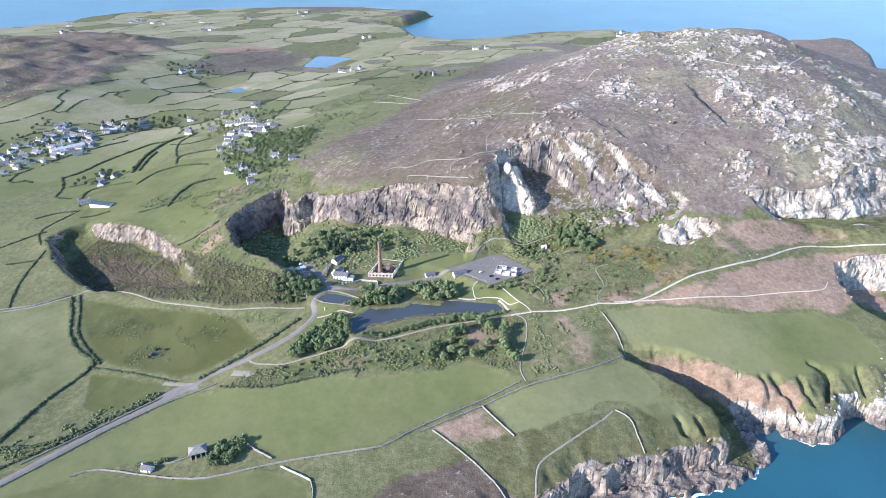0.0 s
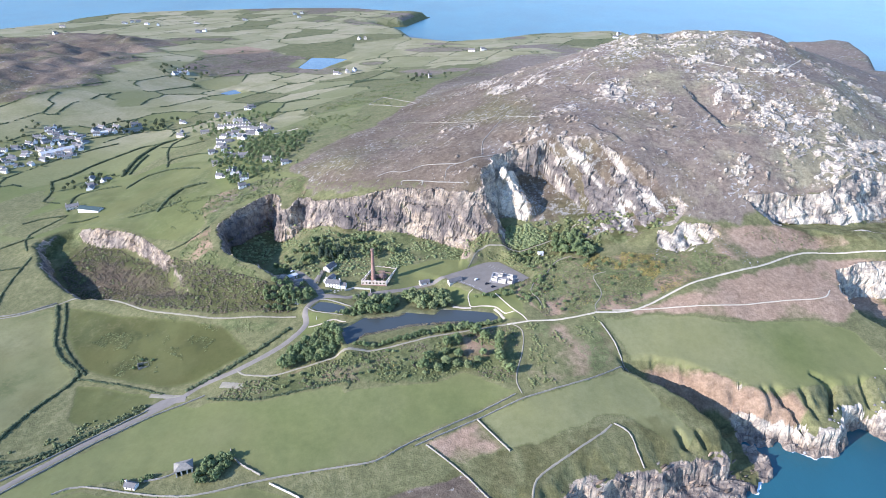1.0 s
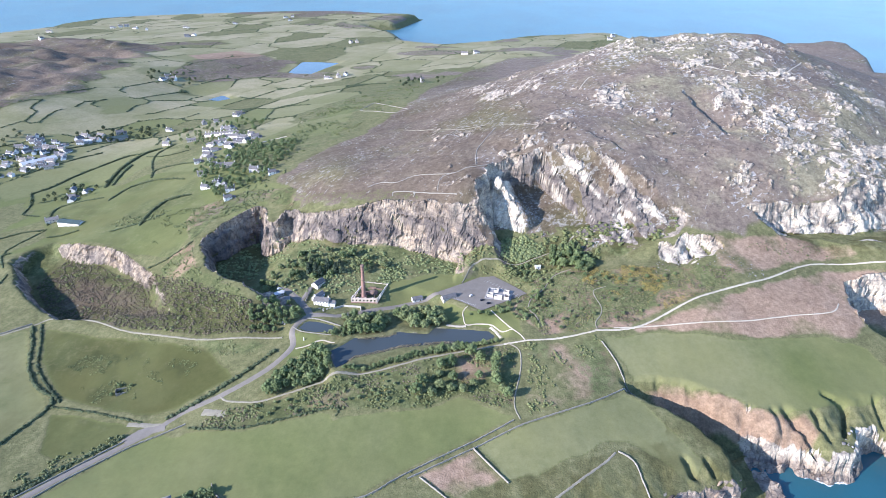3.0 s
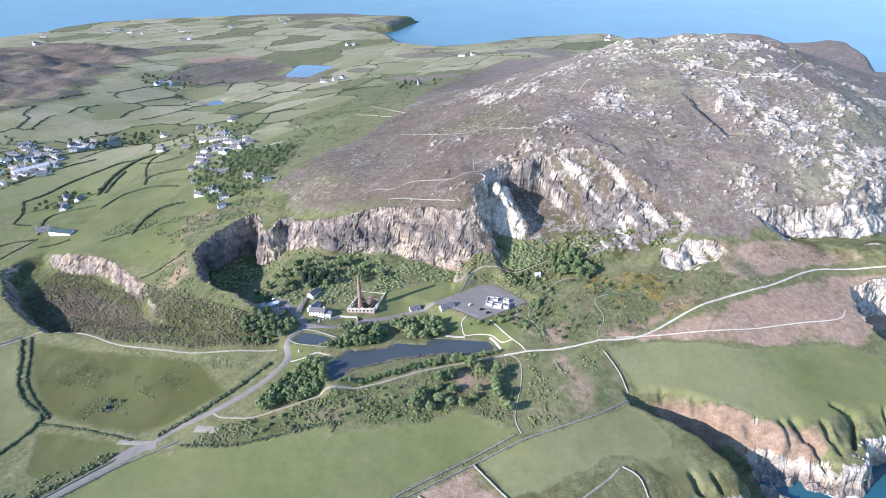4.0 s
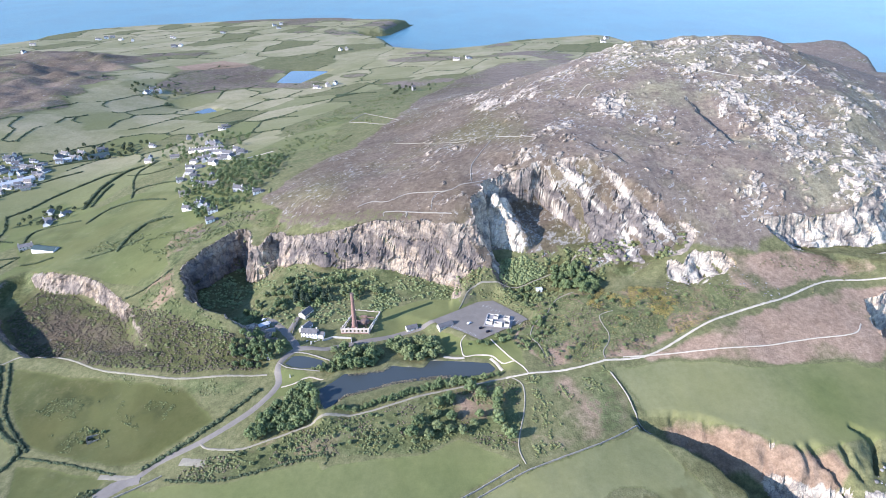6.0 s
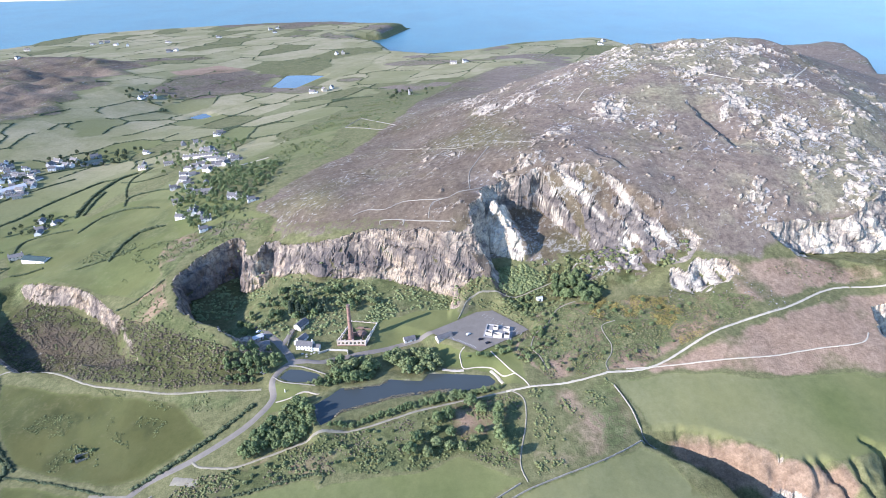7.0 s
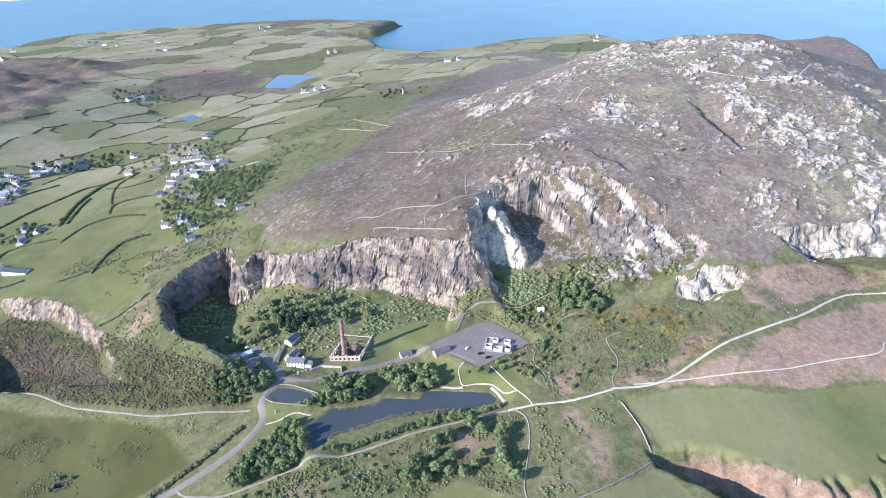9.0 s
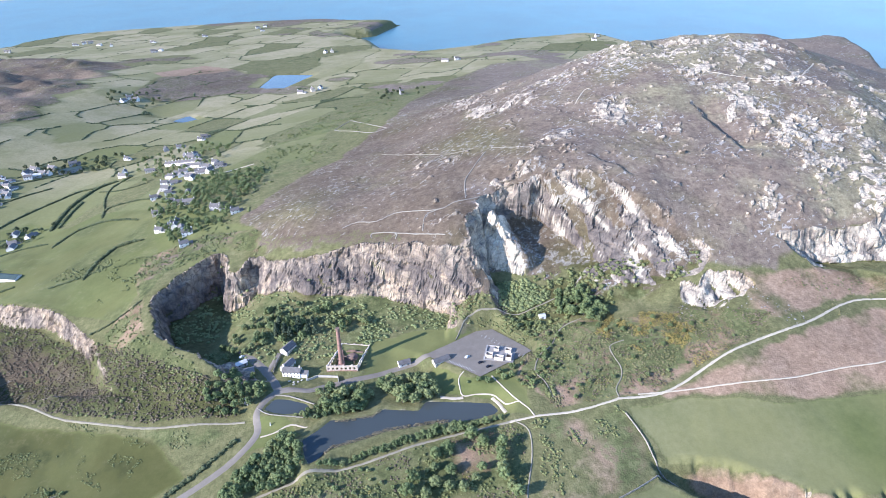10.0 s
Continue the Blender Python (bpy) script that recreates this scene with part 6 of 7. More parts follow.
def sow(pts, count, seed, thin=None, clear=True):
    """Many places within an outline, thinned by a mask; off the ways and the water."""
    rnd = np.random.RandomState(seed)
    xs, ys = [p[0] for p in pts], [p[1] for p in pts]
    x, y = rnd.uniform(min(xs), max(xs), count), rnd.uniform(min(ys), max(ys), count)
    ok = inside(x, y, pts) > 0
    if thin is not None:
        ok &= rnd.uniform(0, 1, count) < thin(x, y)
    if clear:
        ok &= (to_line(x, y, ROAD_LINE) > 4.5) & (inside(x, y, LAKE) < -1.5) & (inside(x, y, POND) < -1.5) & (inside(x, y, CAR_PARK) < -1.5) & (inside(x, y, WORKS) < -0.5)
        for way in PATHS:
            ok &= to_line(x, y, way[3]) > way[2] / 2 + 1.0
    return np.stack([x[ok], y[ok]], -1)


def patchy(size, level, seed, soft=0.2):
    return lambda x, y: smooth(level, level + soft, fbm(x, y, size, 3, seed))


BUSHES = [tuft(s, 24) for s in range(5)]
LOW_BUSHES = [tuft(20 + s, 13, True, 0.55) for s in range(4)]
BLOOM = [tuft(40 + s, 16, False, 0.85) for s in range(4)]
STONES = [tuft(60 + s, 0, True, 0.75) for s in range(6)]


def sizes(places, lo, hi, seed):
    r = np.random.RandomState(seed).uniform(0, 1, len(places))
    return lo + (hi - lo) * r ** 1.8


p = sow(SCRUB_WOOD, 6200, 101, patchy(20, -0.08, 201))
clumps("bramble_scrub", p, sizes(p, 0.4, 1.7, 1), LOW_BUSHES, BRAMBLE, "tangled green bramble and blackthorn scrub", "scrub", 301)
p = sow(SCRUB_WOOD, 5200, 102, patchy(18, -0.02, 202))
clumps("dead_scrub", p, sizes(p, 0.35, 1.2, 2), LOW_BUSHES, DEAD, "brown leafless thorn scrub and dead bracken", "scrub", 302)
p = sow(GORSE, 6500, 103, patchy(18, -0.20, 203))
clumps("gorse_scrub", p, sizes(p, 0.3, 1.4, 3), LOW_BUSHES, GORSE_LEAF, "dense dark green gorse scrub", "gorse", 303)
p = sow(GORSE, 5200, 132, patchy(12, -0.1, 232))
clumps("dead_scrub", p, sizes(p, 0.35, 1.3, 33), LOW_BUSHES, DEAD, "dull brown bracken and bare thorn among the gorse", "scrub", 342)
GORSE_BANK = [(134, 553), (153, 578), (163, 570), (182, 574), (208, 568), (214, 545), (192, 524), (169, 524), (157, 535)]
p = sow(GORSE_BANK, 6400, 133, patchy(10, -0.16, 233))
clumps("gorse_bloom", p, sizes(p, 0.5, 1.3, 34), BLOOM, GORSE_FLOWER, "bank of ochre-yellow gorse in flower", "gorse", 343)
p = sow([(197, 517), (206, 521), (220, 522), (218, 515), (200, 509)], 260, 134)
clumps("gorse_bloom", p, sizes(p, 0.5, 1.1, 35), BLOOM, GORSE_FLOWER, "bright yellow gorse beside the coast path", "gorse", 344)
p = sow(GORSE, 2600, 104, patchy(14, 0.12, 204))
clumps("gorse_bloom", p, sizes(p, 0.35, 1.0, 4), BLOOM, GORSE_FLOWER, "yellow flowering gorse bushes", "gorse", 304)
p = sow(SCRUB_WOOD, 2400, 105, patchy(14, 0.30, 205))
clumps("gorse_bloom", p, sizes(p, 0.4, 1.1, 5), BLOOM, GORSE_FLOWER, "orange-yellow gorse flowers among the scrub", "gorse", 305)
p = sow(PIT_FLOOR, 17000, 106, patchy(25, -0.5, 206))
clumps("dead_scrub", p, sizes(p, 0.5, 1.7, 6), LOW_BUSHES, DEAD, "brown bracken and thorn on the old pit floor", "scrub", 306)
p = sow(PIT_FLOOR, 1800, 107, patchy(20, 0.12, 207))
clumps("bramble_scrub", p, sizes(p, 0.8, 2.4, 7), BUSHES, BRAMBLE, "green bramble on the old pit floor", "scrub", 307)
flat_floor = lambda x, y: smooth(0.9, 0.5, np.abs(ground_many(x + 2, y) - ground_many(x - 2, y)) / 4 + np.abs(ground_many(x, y + 2) - ground_many(x, y - 2)) / 4)
p = sow(QUARRY, 6800, 108, lambda x, y: flat_floor(x, y) * (inside(x, y, LAWN) < -1) * smooth(-0.3, 0.1, fbm(x, y, 22, 3, 208)) * (y > 556))
clumps("quarry_scrub", p, sizes(p, 0.8, 2.5, 8), LOW_BUSHES, LEAF_PALE, "pale green scrub on the quarry floor", "scrub", 308)
p = sow(EAST_QUARRY, 2600, 109, lambda x, y: flat_floor(x, y) * smooth(-0.4, 0.0, fbm(x, y, 22, 3, 209)) * smooth(632, 622, y - 0.12 * np.maximum(0, x - 100)))
clumps("quarry_scrub", p, sizes(p, 0.9, 2.8, 9), BUSHES, BRAMBLE, "green scrub on the floor of the high quarry", "scrub", 309)
CARSIDE = [(84, 552), (58, 586), (42, 584), (0, 590), (20, 604), (112, 604), (126, 580), (104, 556), (92, 520), (94, 492), (80, 492), (70, 512), (86, 545)]
p = sow(CARSIDE, 4200, 119, patchy(16, -0.25, 219))
clumps("thicket", p, sizes(p, 0.6, 2.3, 19), LOW_BUSHES, BRAMBLE, "dense green thicket of thorn and willow round the car park", "scrub", 319)
p = sow([(78, 524), (84, 520), (91, 504), (95, 490), (88, 489), (83, 506)], 260, 135)
clumps("thicket", p, sizes(p, 1.0, 2.2, 36), BUSHES, BRAMBLE, "dark thorn thicket between the lawn and the gorse", "scrub", 345)
p = sow([(64, 600), (66, 626), (90, 628), (110, 612), (104, 600), (80, 594)], 900, 136)
clumps("bank_scrub", p, sizes(p, 0.9, 2.4, 37), BUSHES, LEAF_PALE, "bright green scrub on the bank under the quarry face", "scrub", 346)
p = sow(WASTE, 1700, 110, patchy(20, 0.0, 210))
clumps("waste_scrub", p, sizes(p, 0.6, 1.8, 10), LOW_BUSHES, BRAMBLE, "scattered low thorn bushes on rough ground", "scrub", 310)
p = sow(SPUR, 3600, 111, patchy(24, -0.3, 211))
clumps("spur_scrub", p, sizes(p, 0.6, 1.9, 11), LOW_BUSHES, BRAMBLE, "scrub and bramble along the quarry spur", "scrub", 311)
UPPER = [(-390, 720), (-345, 690), (-290, 640), (-270, 700), (-280, 720), (-340, 740), (-370, 750)]
p = sow(UPPER, 2200, 112, patchy(24, 0.05, 212))
clumps("field_scrub", p, sizes(p, 0.6, 2.0, 12), LOW_BUSHES, BRAMBLE, "dark thorn scrub invading the upper pasture", "scrub", 312)
p = np.concatenate([sow(pts, n, 113 + k, patchy(12, -0.05, 213)) for k, (pts, n) in enumerate(zip(RUSHES, (800, 800, 700, 2600)))])
clumps("rush_tufts", p, sizes(p, 0.3, 1.1, 13), LOW_BUSHES, BRAMBLE, "dark tufts of rush in the damp field", "rushes", 313)
LOOSE = [(150, 500), (250, 530), (300, 550), (430, 585), (420, 610), (330, 605), (270, 575), (200, 575)]
p = sow(LOOSE, 2200, 114, patchy(26, 0.0, 214))
clumps("heath_scrub", p, sizes(p, 0.5, 1.5, 14), LOW_BUSHES, GORSE_LEAF, "low gorse and heath below the mountain", "scrub", 314)


# hedges: bushes set close along the field edges
def hedge(pts, label, size=1.5, step=1.6, seed=0, mat=None):
    rnd = random.Random(seed)
    line_pts = even(rounded(pts, 3), step)
    at = np.array([(x + rnd.uniform(-0.6, 0.6), y + rnd.uniform(-0.6, 0.6)) for x, y in line_pts])
    ob = clumps("hedge", at, [size * rnd.uniform(0.7, 1.3) for _ in at], BUSHES, mat or HEDGE, label, "hedge", seed)
    return ob


for i, (label, height, pts) in enumerate(WALLS[:13]):
    if i in (0, 2, 3, 5, 7, 8, 10, 11):
        grow = random.Random(470 + i)
        at = [(x + grow.uniform(-1.3, 1.3), y + grow.uniform(-1.3, 1.3)) for x, y in even(rounded(pts, 3), 1.1) if grow.random() < 0.6]
        clumps("wall_brambles", at, [grow.uniform(0.35, 1.0) for _ in at], LOW_BUSHES, BRAMBLE, "bramble and rank grass growing along a " + label.replace("a ", ""), "bramble", 470 + i)
HEDGES = [
    ("thick dark hedge bank between two pastures", 1.9, [(-386, 545), (-372, 520), (-358, 490), (-338, 466), (-314, 446), (-330, 400), (-338, 350)]),
    ("second hedge on the sunken field track", 1.7, [(-378, 547), (-364, 520), (-350, 490), (-330, 468), (-308, 447)]),
    ("low hedge across the damp field", 1.3, [(-312, 442), (-270, 431), (-228, 418)]),
    ("roadside hedge of thorn and bramble", 1.8, [(-338, 345), (-300, 350), (-270, 374), (-246, 394), (-236, 404)]),
    ("roadside hedge climbing to the park", 2.2, [(-207, 420), (-178, 440), (-152, 463), (-136, 480)]),
    ("thorn hedge along the scrub wood", 1.3, [(-185, 406), (-141, 400), (-78, 412), (-74, 404)]),
    ("bank of bramble below the lane", 1.5, [(-330, 318), (-300, 342), (-272, 368)]),
    ("hedge above the old pit", 1.4, [(-478, 650), (-500, 690), (-480, 740)]),
    ("broken hedge above the tramway", 1.5, [(-442, 530), (-453, 563), (-459, 594), (-463, 634)]),
    ("short thorn hedge in a pasture", 1.5, [(-495, 610), (-465, 614)]),
    ("hedge bank beside the old pit", 1.7, [(-528, 650), (-511, 667), (-491, 682)]),
    ("long hedge below the town", 1.9, [(-642, 952), (-616, 994), (-591, 1028), (-567, 1052)]),
    ("hedge running to the town farms", 2.1, [(-584, 881), (-568, 908), (-555, 945), (-527, 991), (-505, 1020), (-478, 1021)]),
    ("tall overgrown double hedge", 2.9, [(-476, 881), (-485, 924), (-488, 966), (-478, 1021), (-458, 1038)]),
    ("overgrown bank beside the double hedge", 2.4, [(-466, 884), (-474, 926), (-476, 966)]),
    ("hedge between two upper pastures", 1.8, [(-435, 810), (-425, 851), (-388, 858), (-339, 832)]),
    ("dark thorn hedge by the village", 2.4, [(-346, 706), (-346, 724), (-343, 745), (-333, 764), (-306, 766)]),
    ("hedge above the green barn", 1.7, [(-486, 752), (-508, 807), (-490, 827), (-452, 828)]),
    ("field hedge", 1.4, [(-549, 801), (-519, 788)]),
    ("hedge by the farm lane", 1.6, [(-530, 726), (-509, 738), (-481, 738)]),
    ("curved hedge of the upper field", 1.3, [(-298, 614), (-277, 621), (-258, 636)]),
    ("thorny bank across the upper field", 1.4, [(-380, 700), (-360, 707), (-343, 713), (-324, 724)]),
    ("hedge under the village", 1.8, [(-406, 879), (-413, 914), (-371, 914), (-340, 900)]),
    ("hedge with thorn trees west of the barn", 1.5, [(-468, 720), (-433, 726)]),
    ("hedge behind the barns", 2.0, [(-658, 1052), (-608, 1097), (-557, 1129)]),
    ("hedge under the farmhouse", 1.6, [(-587, 885), (-560, 838), (-549, 801)]),
    ("hedge of the village fields", 1.7, [(-420, 915), (-440, 960), (-452, 1010), (-440, 1050)]),
    ("low hedge above the double bank", 1.5, [(-466, 1000), (-430, 985), (-390, 990)]),
]
for i, (label, size, pts) in enumerate(HEDGES):
    hedge(pts, label, size, 1.5, 400 + i)
rnd_h = np.random.RandomState(17)
hx, hy = rnd_h.uniform(-1250, 40, 520000), rnd_h.uniform(820, 1720, 520000)
hk, hr = patchwork(hx, hy, 78, 77)
ok = (hr < 0.75) & (fbm(hx, hy, 70, 2, 91) > -0.22)
hx, hy = hx[ok], hy[ok]
ok = (inside(hx, hy, MOOR) < -20) & (inside(hx, hy, LEFT_HILL) < 20) & ~((hy < 1060) & (hx > -620)) & (inside(hx, hy, ROUGH_SLOPE) < 0)
hedge_at = np.stack([hx[ok], hy[ok]], -1)
clumps("field_hedges", hedge_at, sizes(hedge_at, 1.0, 2.6, 18), [tuft(80 + s, 4) for s in range(5)], HEDGE, "dark hedgerows dividing the small green fields", "hedges", 318)
hx, hy = rnd_h.uniform(-1750, 650, 400000), rnd_h.uniform(1700, 3100, 400000)
hk, hr = patchwork(hx, hy, 120, 78)
ok = (hr < 1.2) & (fbm(hx, hy, 120, 2, 92) > -0.15)
hx, hy = hx[ok], hy[ok]
ok = (inside(hx, hy, COAST) > 30) & (inside(hx, hy, MOOR) < -20) & (inside(hx, hy, RESERVOIR) < -5) & (inside(hx, hy, LEFT_HILL) < 0)
hedge_at = np.stack([hx[ok], hy[ok]], -1)
clumps("far_hedges", hedge_at, sizes(hedge_at, 1.2, 2.6, 19), [tuft(86 + s, 1, True, 0.6) for s in range(3)], HEDGE, "distant dark hedges and field banks", "hedges", 319)


# ---- trees ----
GROVES = [
    ("trees west of the lake", [(-136, 428), (-104, 434), (-84, 444), (-86, 456), (-91, 470), (-103, 477), (-113, 462), (-126, 448)], 44, 5.0, ("ash", "oak", "willow", "sycamore"), (0.8, 1.25), "leafy green tree in the grove west of the lake"),
    ("trees on the north bank", [(-82, 518), (-66, 524), (-48, 522), (-42, 512), (-48, 497), (-65, 493), (-80, 503)], 26, 5.2, ("ash", "oak", "willow", "willow"), (0.75, 1.3), "leafy tree on the north bank of the lake"),
    ("willows on the lake point", [(-34, 530), (-12, 532), (6, 519), (6, 508), (-4, 500), (-23, 503), (-36, 516)], 20, 6.0, ("willow", "willow", "ash"), (0.9, 1.4), "pale green willow on the lake point"),
    ("trees in the quarry", [(-178, 560), (-172, 606), (-140, 626), (-92, 618), (-52, 602), (-52, 588), (-84, 580), (-102, 588), (-128, 582), (-152, 560)], 46, 5.6, ("ash", "oak", "willow", "willow", "willow"), (0.6, 1.05), "tree in the wood on the quarry floor"),
    ("pines behind the barn", [(-136, 594), (-121, 602), (-98, 600), (-90, 586), (-108, 580), (-124, 578)], 18, 5.0, ("pine", "pine", "oak"), (0.7, 1.1), "dark tree in the wood behind the barn"),
    ("trees by the yard", [(-166, 504), (-140, 502), (-127, 510), (-124, 523), (-132, 537), (-152, 540), (-166, 526)], 32, 4.6, ("ash", "oak", "sycamore"), (0.6, 0.95), "leafy tree by the yard under the spur"),
    ("trees in the scrub wood", [(0, 462), (-20, 430), (-14, 412), (18, 424), (40, 412), (56, 416), (58, 446), (30, 462)], 20, 6.6, ("oak", "sycamore", "willow"), (0.85, 1.25), "round-crowned tree standing in the scrub wood"),
    ("trees in the high quarry", [(109, 594), (114, 610), (130, 616), (142, 602), (150, 576), (140, 566), (128, 578), (114, 580)], 30, 5.0, ("ash", "oak", "sycamore", "willow"), (0.75, 1.25), "green tree under the high quarry face"),
    ("shrubs on the south bank", [(-78, 444), (-56, 450), (-28, 460), (6, 473), (42, 477), (54, 480), (50, 476), (26, 470), (-8, 463), (-46, 451)], 84, 2.5, ("shrub_low", "shrub_pale", "shrub_low"), (0.9, 1.6), "low shrub between the lake and the path"),
    ("shrubs by the pond", [(-88, 492), (-74, 490), (-70, 500), (-84, 500), (-97, 494)], 14, 2.8, ("shrub_low", "shrub_pale"), (0.8, 1.4), "shrub beside the small pond"),
    ("shrubs in the scrub wood", [(-170, 418), (-140, 402), (-80, 414), (-8, 412), (0, 440), (-40, 444), (-83, 434), (-134, 420)], 46, 5.0, ("shrub_pale", "shrub_pale", "shrub_low"), (0.6, 1.1), "thorn shrub in the scrub wood"),
    ("shrubs by the car park", [(22, 512), (30, 518), (60, 526), (90, 540), (86, 560), (70, 585), (88, 590), (110, 560), (100, 520), (72, 500), (66, 515)], 46, 4.0, ("shrub_low", "shrub_pale", "shrub_low"), (0.7, 1.4), "shrub on the edge of the car park"),
    ("trees by the pavilion", [(-170, 324), (-166, 338), (-152, 348), (-144, 342), (-148, 328), (-158, 320)], 18, 3.4, ("oak", "ash", "sycamore"), (0.6, 0.95), "ivy-dark tree beside the ruined pavilion"),
    ("shrubs by the cottage", [(-216, 326), (-206, 330), (-196, 330), (-198, 325), (-214, 320)], 6, 2.6, ("shrub_low",), (0.8, 1.2), "shrub behind the small cottage"),
    ("shrubs in the gorse", [(90, 484), (160, 496), (240, 534), (220, 566), (110, 572)], 40, 7.0, ("shrub_low", "shrub_pale"), (0.6, 1.2), "thorn shrub among the gorse"),
    ("trees in the village", [(-330, 850), (-300, 960), (-250, 960), (-205, 940), (-200, 870), (-215, 760), (-260, 735), (-300, 790)], 190, 6.0, ("village", "village", "village_dark"), (0.7, 1.15), "leafy tree among the village houses"),
    ("trees in the village", [(-480, 1160), (-440, 1020), (-330, 960), (-280, 1100), (-360, 1200)], 70, 8.0, ("village", "village_dark"), (0.7, 1.1), "tree in the upper village gardens"),
    ("trees round the farms", [(-560, 840), (-470, 840), (-480, 900), (-540, 910)], 16, 8.0, ("village_dark", "village"), (0.7, 1.1), "dark tree sheltering the farmhouse"),
    ("trees round the farms", [(-660, 1100), (-520, 1120), (-500, 1200), (-640, 1180)], 34, 9.0, ("village_dark", "village"), (0.8, 1.2), "dark tree by the farm buildings"),
    ("trees in the town", [(-760, 880), (-640, 900), (-620, 1090), (-760, 1140)], 46, 9.0, ("village_dark", "village"), (0.6, 1.0), "tree between the town houses"),
    ("trees on the moor's edge", [(-90, 1420), (0, 1440), (10, 1560), (-100, 1560)], 18, 10.0, ("village_dark", "pine"), (0.8, 1.2), "dark tree beside the lonely stone house"),
    ("trees in the far fields", [(-720, 1540), (-600, 1540), (-600, 1640), (-740, 1640)], 20, 10.0, ("village_dark", "village"), (0.9, 1.3), "tree round a distant farm"),
]
for g, (group, pts, count, gap, kinds, (lo, hi), label) in enumerate(GROVES):
    rnd = random.Random(700 + g)
    at = [q for q in scatter(pts, count, gap, 800 + g, 0.0, off_ways if g < 15 else None) if g not in (3, 4) or float(inside(np.array([q[0]]), np.array([q[1]]), WORKS)[0]) < -4]
    if g >= 15:
        shapes = [joined(*tree_meshes(60 + g * 3 + k, 8.0, 4.6, LEAF, 11, 22)) for k in range(3)]
        clumps("far_trees", at, [rnd.uniform(lo, hi) for _ in at], shapes, LEAF if "village" in group else HEDGE, label.replace("tree", "trees").replace("a distant", "distant"), "trees", 900 + g, 0.40)
        continue
    for x, y in at:
        kind = rnd.choice(kinds)
        plant(kind, x, y, rnd.uniform(lo, hi), rnd.uniform(0, 360), ("dark pine in the wood behind the barn" if kind == "pine" else label), group)


# ---- loose rock ----
rk = np.random.RandomState(23)
bx, by = rk.uniform(-160, 760, 90000), rk.uniform(640, 1250, 90000)
along, across = bx * 0.86 + by * 0.5, by * 0.86 - bx * 0.5
chance = smooth(0.0, 0.7, 0.8 * bones(bx, by) + 0.7 * fbm(along * 0.6, across, 26, 5, 3, 0.62))
ok = (rk.uniform(0, 1, len(bx)) < chance * 0.16 + 0.005) & (inside(bx, by, MOOR) > 5) & (inside(bx, by, EAST_QUARRY) < -4) & (inside(bx, by, QUARRY) < -4)
at = np.stack([bx[ok], by[ok]], -1)
clumps("moor_boulders", at, sizes(at, 0.3, 1.25, 21), STONES, QUARTZITE, "pale quartzite boulders and outcrops strewn over the heather", "boulders", 331, 0.3)
SHELF = [(60, 288), (110, 303), (172, 320), (209, 333), (230, 346), (249, 368), (240, 376), (200, 356), (150, 340), (90, 322), (60, 305)]
SLABS = [([(x * 2.2, y * 0.55, z * 0.55 + x * 0.35) for x, y, z in tuft(70 + s, 0)[0]], tuft(70 + s, 0)[1]) for s in range(5)]
p = sow(SHELF, 220, 120, None, False)
clumps("shore_rocks", p, sizes(p, 0.7, 3.4, 23), SLABS, BROWN_ROCK, "brown tilted slabs of rock on the wave-cut ledge", "rocks", 333, 0.35, None, (0.3, 0.75))
p = sow([(205, 560), (270, 560), (300, 540), (310, 560), (280, 580), (262, 596), (215, 590)], 260, 121, None, False)
clumps("scree", p, sizes(p, 0.3, 1.3, 24), STONES, QUARTZITE, "white quarry blocks tipped below the crag", "rocks", 334, 0.3)
p = sow([(270, 372), (310, 376), (338, 400), (400, 422), (430, 468), (400, 460), (340, 420), (300, 396)], 420, 122, None, False)
clumps("shore_rocks", p, sizes(p, 0.6, 2.6, 25), STONES, QUARTZITE, "pale fallen blocks on the rocky shore", "rocks", 335, 0.3)
p = sow([(-300, 700), (-190, 690), (-175, 740), (-150, 880), (-110, 1030), (-20, 1450), (-140, 1420), (-250, 1150), (-210, 860), (-230, 770)], 7000, 130, patchy(30, 0.02, 230))
clumps("slope_scrub", p, sizes(p, 0.8, 2.8, 31), LOW_BUSHES, BRAMBLE, "thorn and bramble on the slope above the village", "scrub", 340)
surf = random.Random(5)
v, f = [], []
wide, was, last = 0.0, None, 0.0
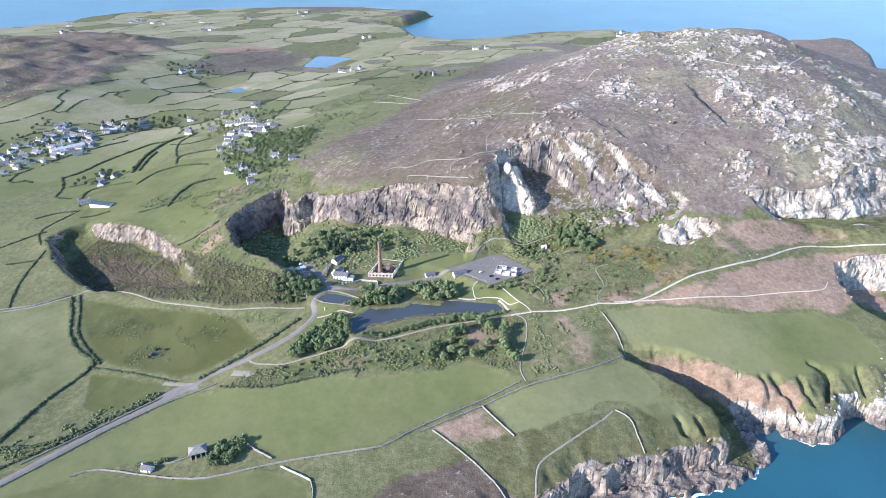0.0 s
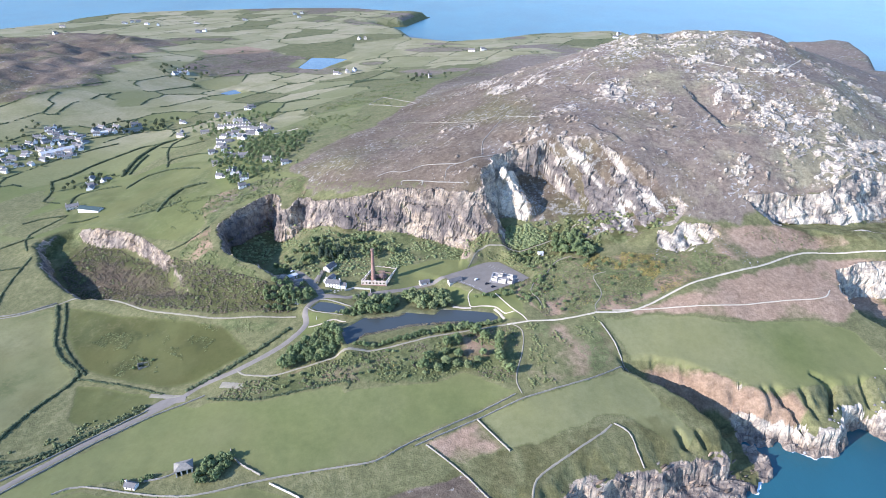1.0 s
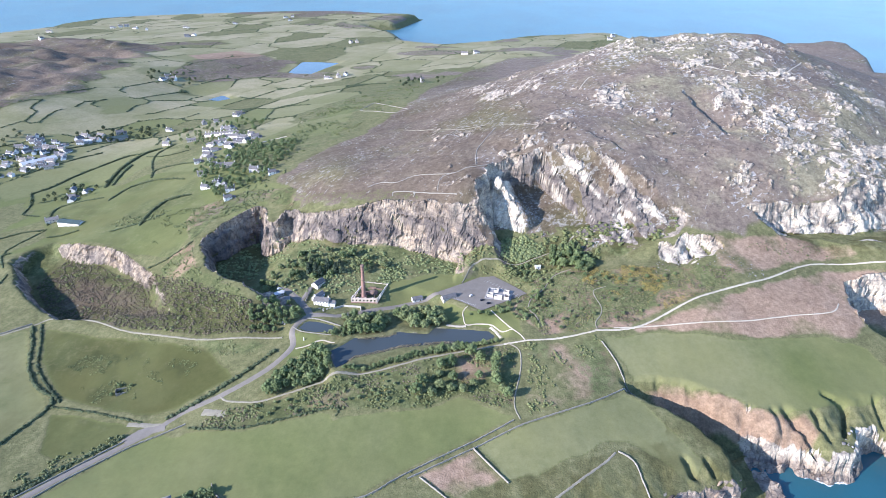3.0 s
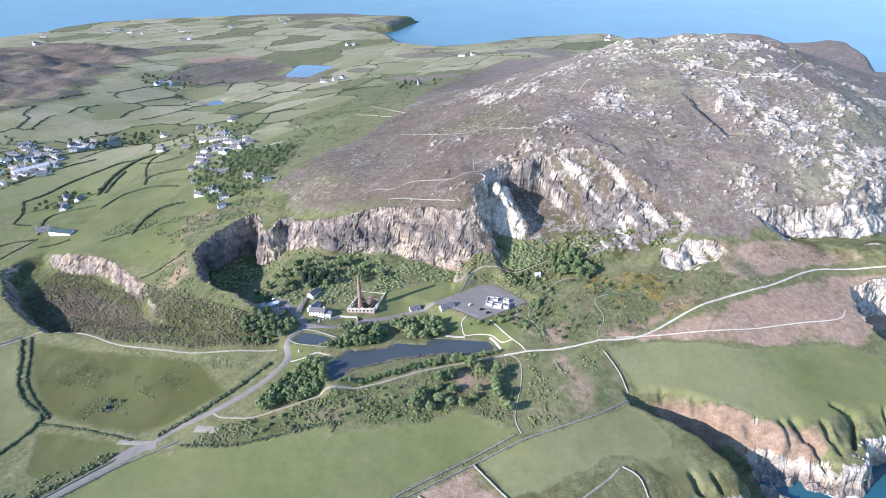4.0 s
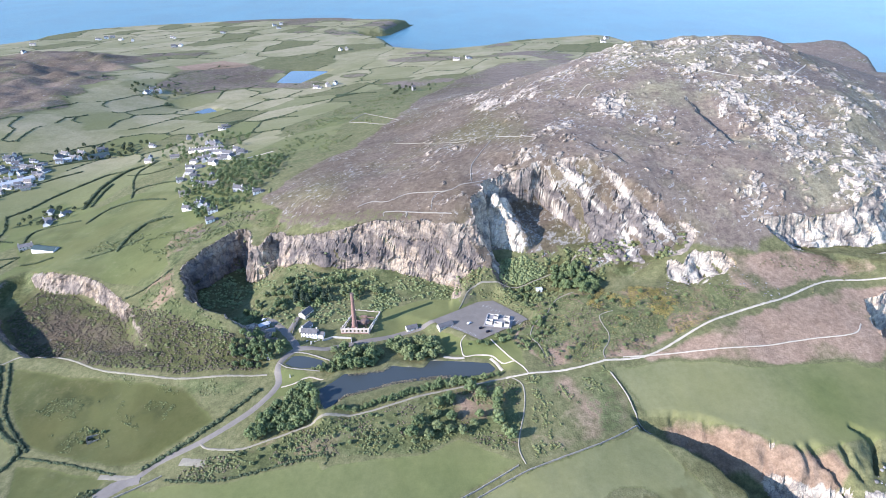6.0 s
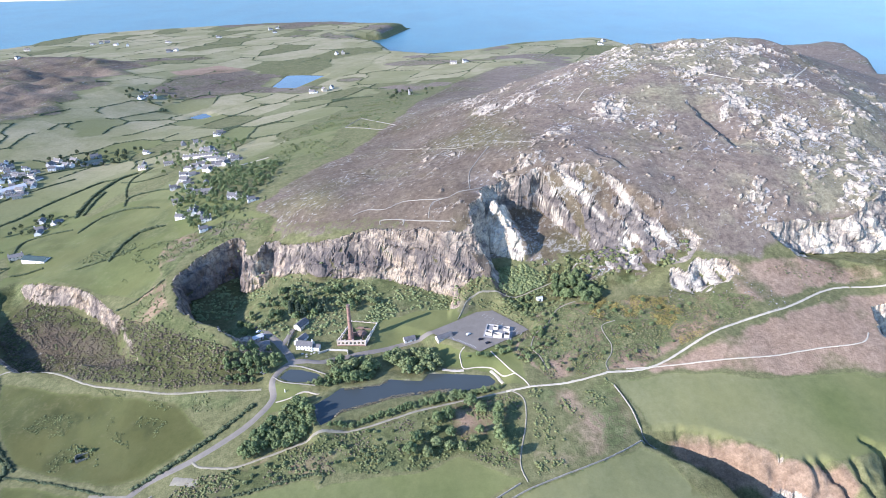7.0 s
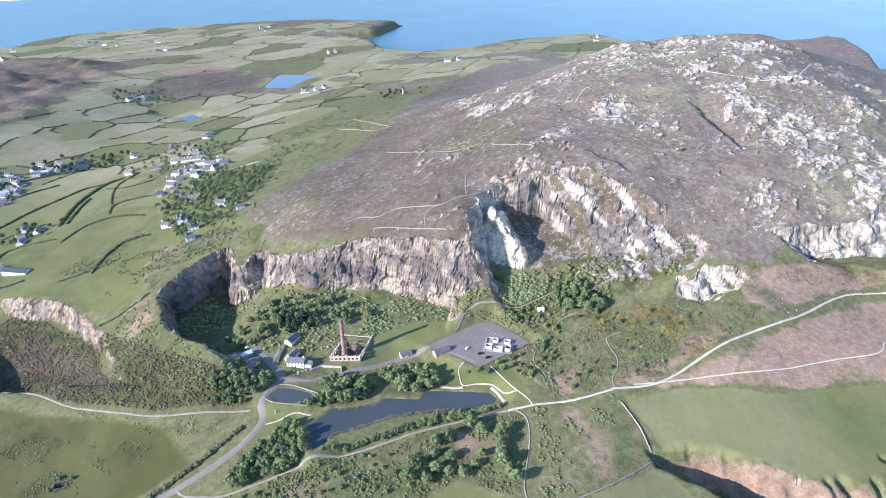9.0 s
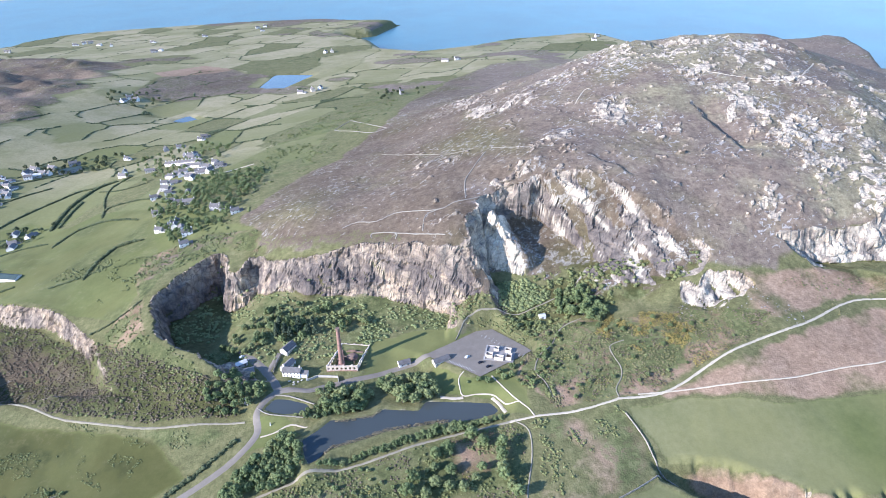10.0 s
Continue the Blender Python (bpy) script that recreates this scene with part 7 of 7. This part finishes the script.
for (x, y), (nx, ny) in [(q, (0.62, -0.78)) for q in even([(70, 312), (120, 320), (172, 336), (209, 346), (236, 362)], 0.9)] + [(q, (0.25, -0.97)) for q in even([(264, 392), (284, 384), (306, 392), (330, 410)], 0.9)]:
    wide = min(1.3, max(-1.4, wide + surf.uniform(-0.7, 0.7)))
    k = 0.0
    while ground(x + nx * k, y + ny * k) > 0.0 and k < 45:
        k += 0.5
    if wide <= 0.1 or k >= 45 or abs(k - last) > 2.5:
        last = k
        was = None
        continue
    last = k
    a = len(v)
    v += [(x + nx * (k - 1.2), y + ny * (k - 1.2), 0.05), (x + nx * (k + wide), y + ny * (k + wide) + surf.uniform(-0.3, 0.3), 0.06)]
    if was is not None:
        f.append((was, a, a + 1, was + 1))
    was = a
tagged(mesh_object("surf", v, f, FOAM), "white broken surf along the rock ledge", "surf", kind="stuff")
reed = random.Random(12)
at = [(x + reed.uniform(-0.5, 0.5), y + reed.uniform(-0.5, 2.6)) for run in ([(-70, 453), (-66, 459), (-43, 467.5), (-30, 473.5), (-13, 476.5)], [(-10, 477), (5, 479.5), (14, 480)]) for x, y in even(run, 0.16)]
at += [(x + reed.uniform(-0.5, 0.5), y - reed.uniform(0.0, 3.5)) for x, y in even([(-66, 489), (-62, 488), (-40, 492), (-34, 496.5)], 0.3)]
clumps("reed_bed", at, [reed.uniform(0.4, 1.0) for _ in at], BLOOM, REED, "tan reed margins along the lake shore", "reeds", 347, 0.15, [LAKE_Z + 0.05] * len(at))
VERGE = [(-338, 342), (-312, 330), (-286, 352), (-258, 380), (-234, 401), (-240, 408), (-262, 396), (-300, 372)]
p = sow(VERGE, 1500, 131, patchy(16, -0.15, 231))
clumps("verge_scrub", p, sizes(p, 0.5, 1.8, 32), BUSHES, BRAMBLE, "bramble and thorn along the lane verge", "scrub", 341)
ruin = thing("field_ruin", "ruined stone byre in the damp field", "ruin", m=footing(-258, 452, 9, 6, 25))
for x0, y0, x1, y1, h in ((-4.5, -3, 4.5, -2.4, 1.5), (-4.5, 2.4, 4.5, 3, 2.2), (-4.5, -2.4, -3.9, 2.4, 2.6), (3.9, -2.4, 4.5, 2.4, 1.2)):
    part("broken_wall", joined(box(x0, x1, y0, y1, -1.5, h), box(x0, x0 + (x1 - x0) * 0.4, y0, y0 + (y1 - y0) * 0.7, h, h + 0.7)), DRYSTONE, ruin)
for x, y, s in ((-262, 458, 1.0), (-252, 457, 0.8), (-265, 449, 0.9)):
    plant("shrub_low", x, y, s, x * 7 % 360, "thorn shrub beside the ruined byre", "shrubs by the ruin")
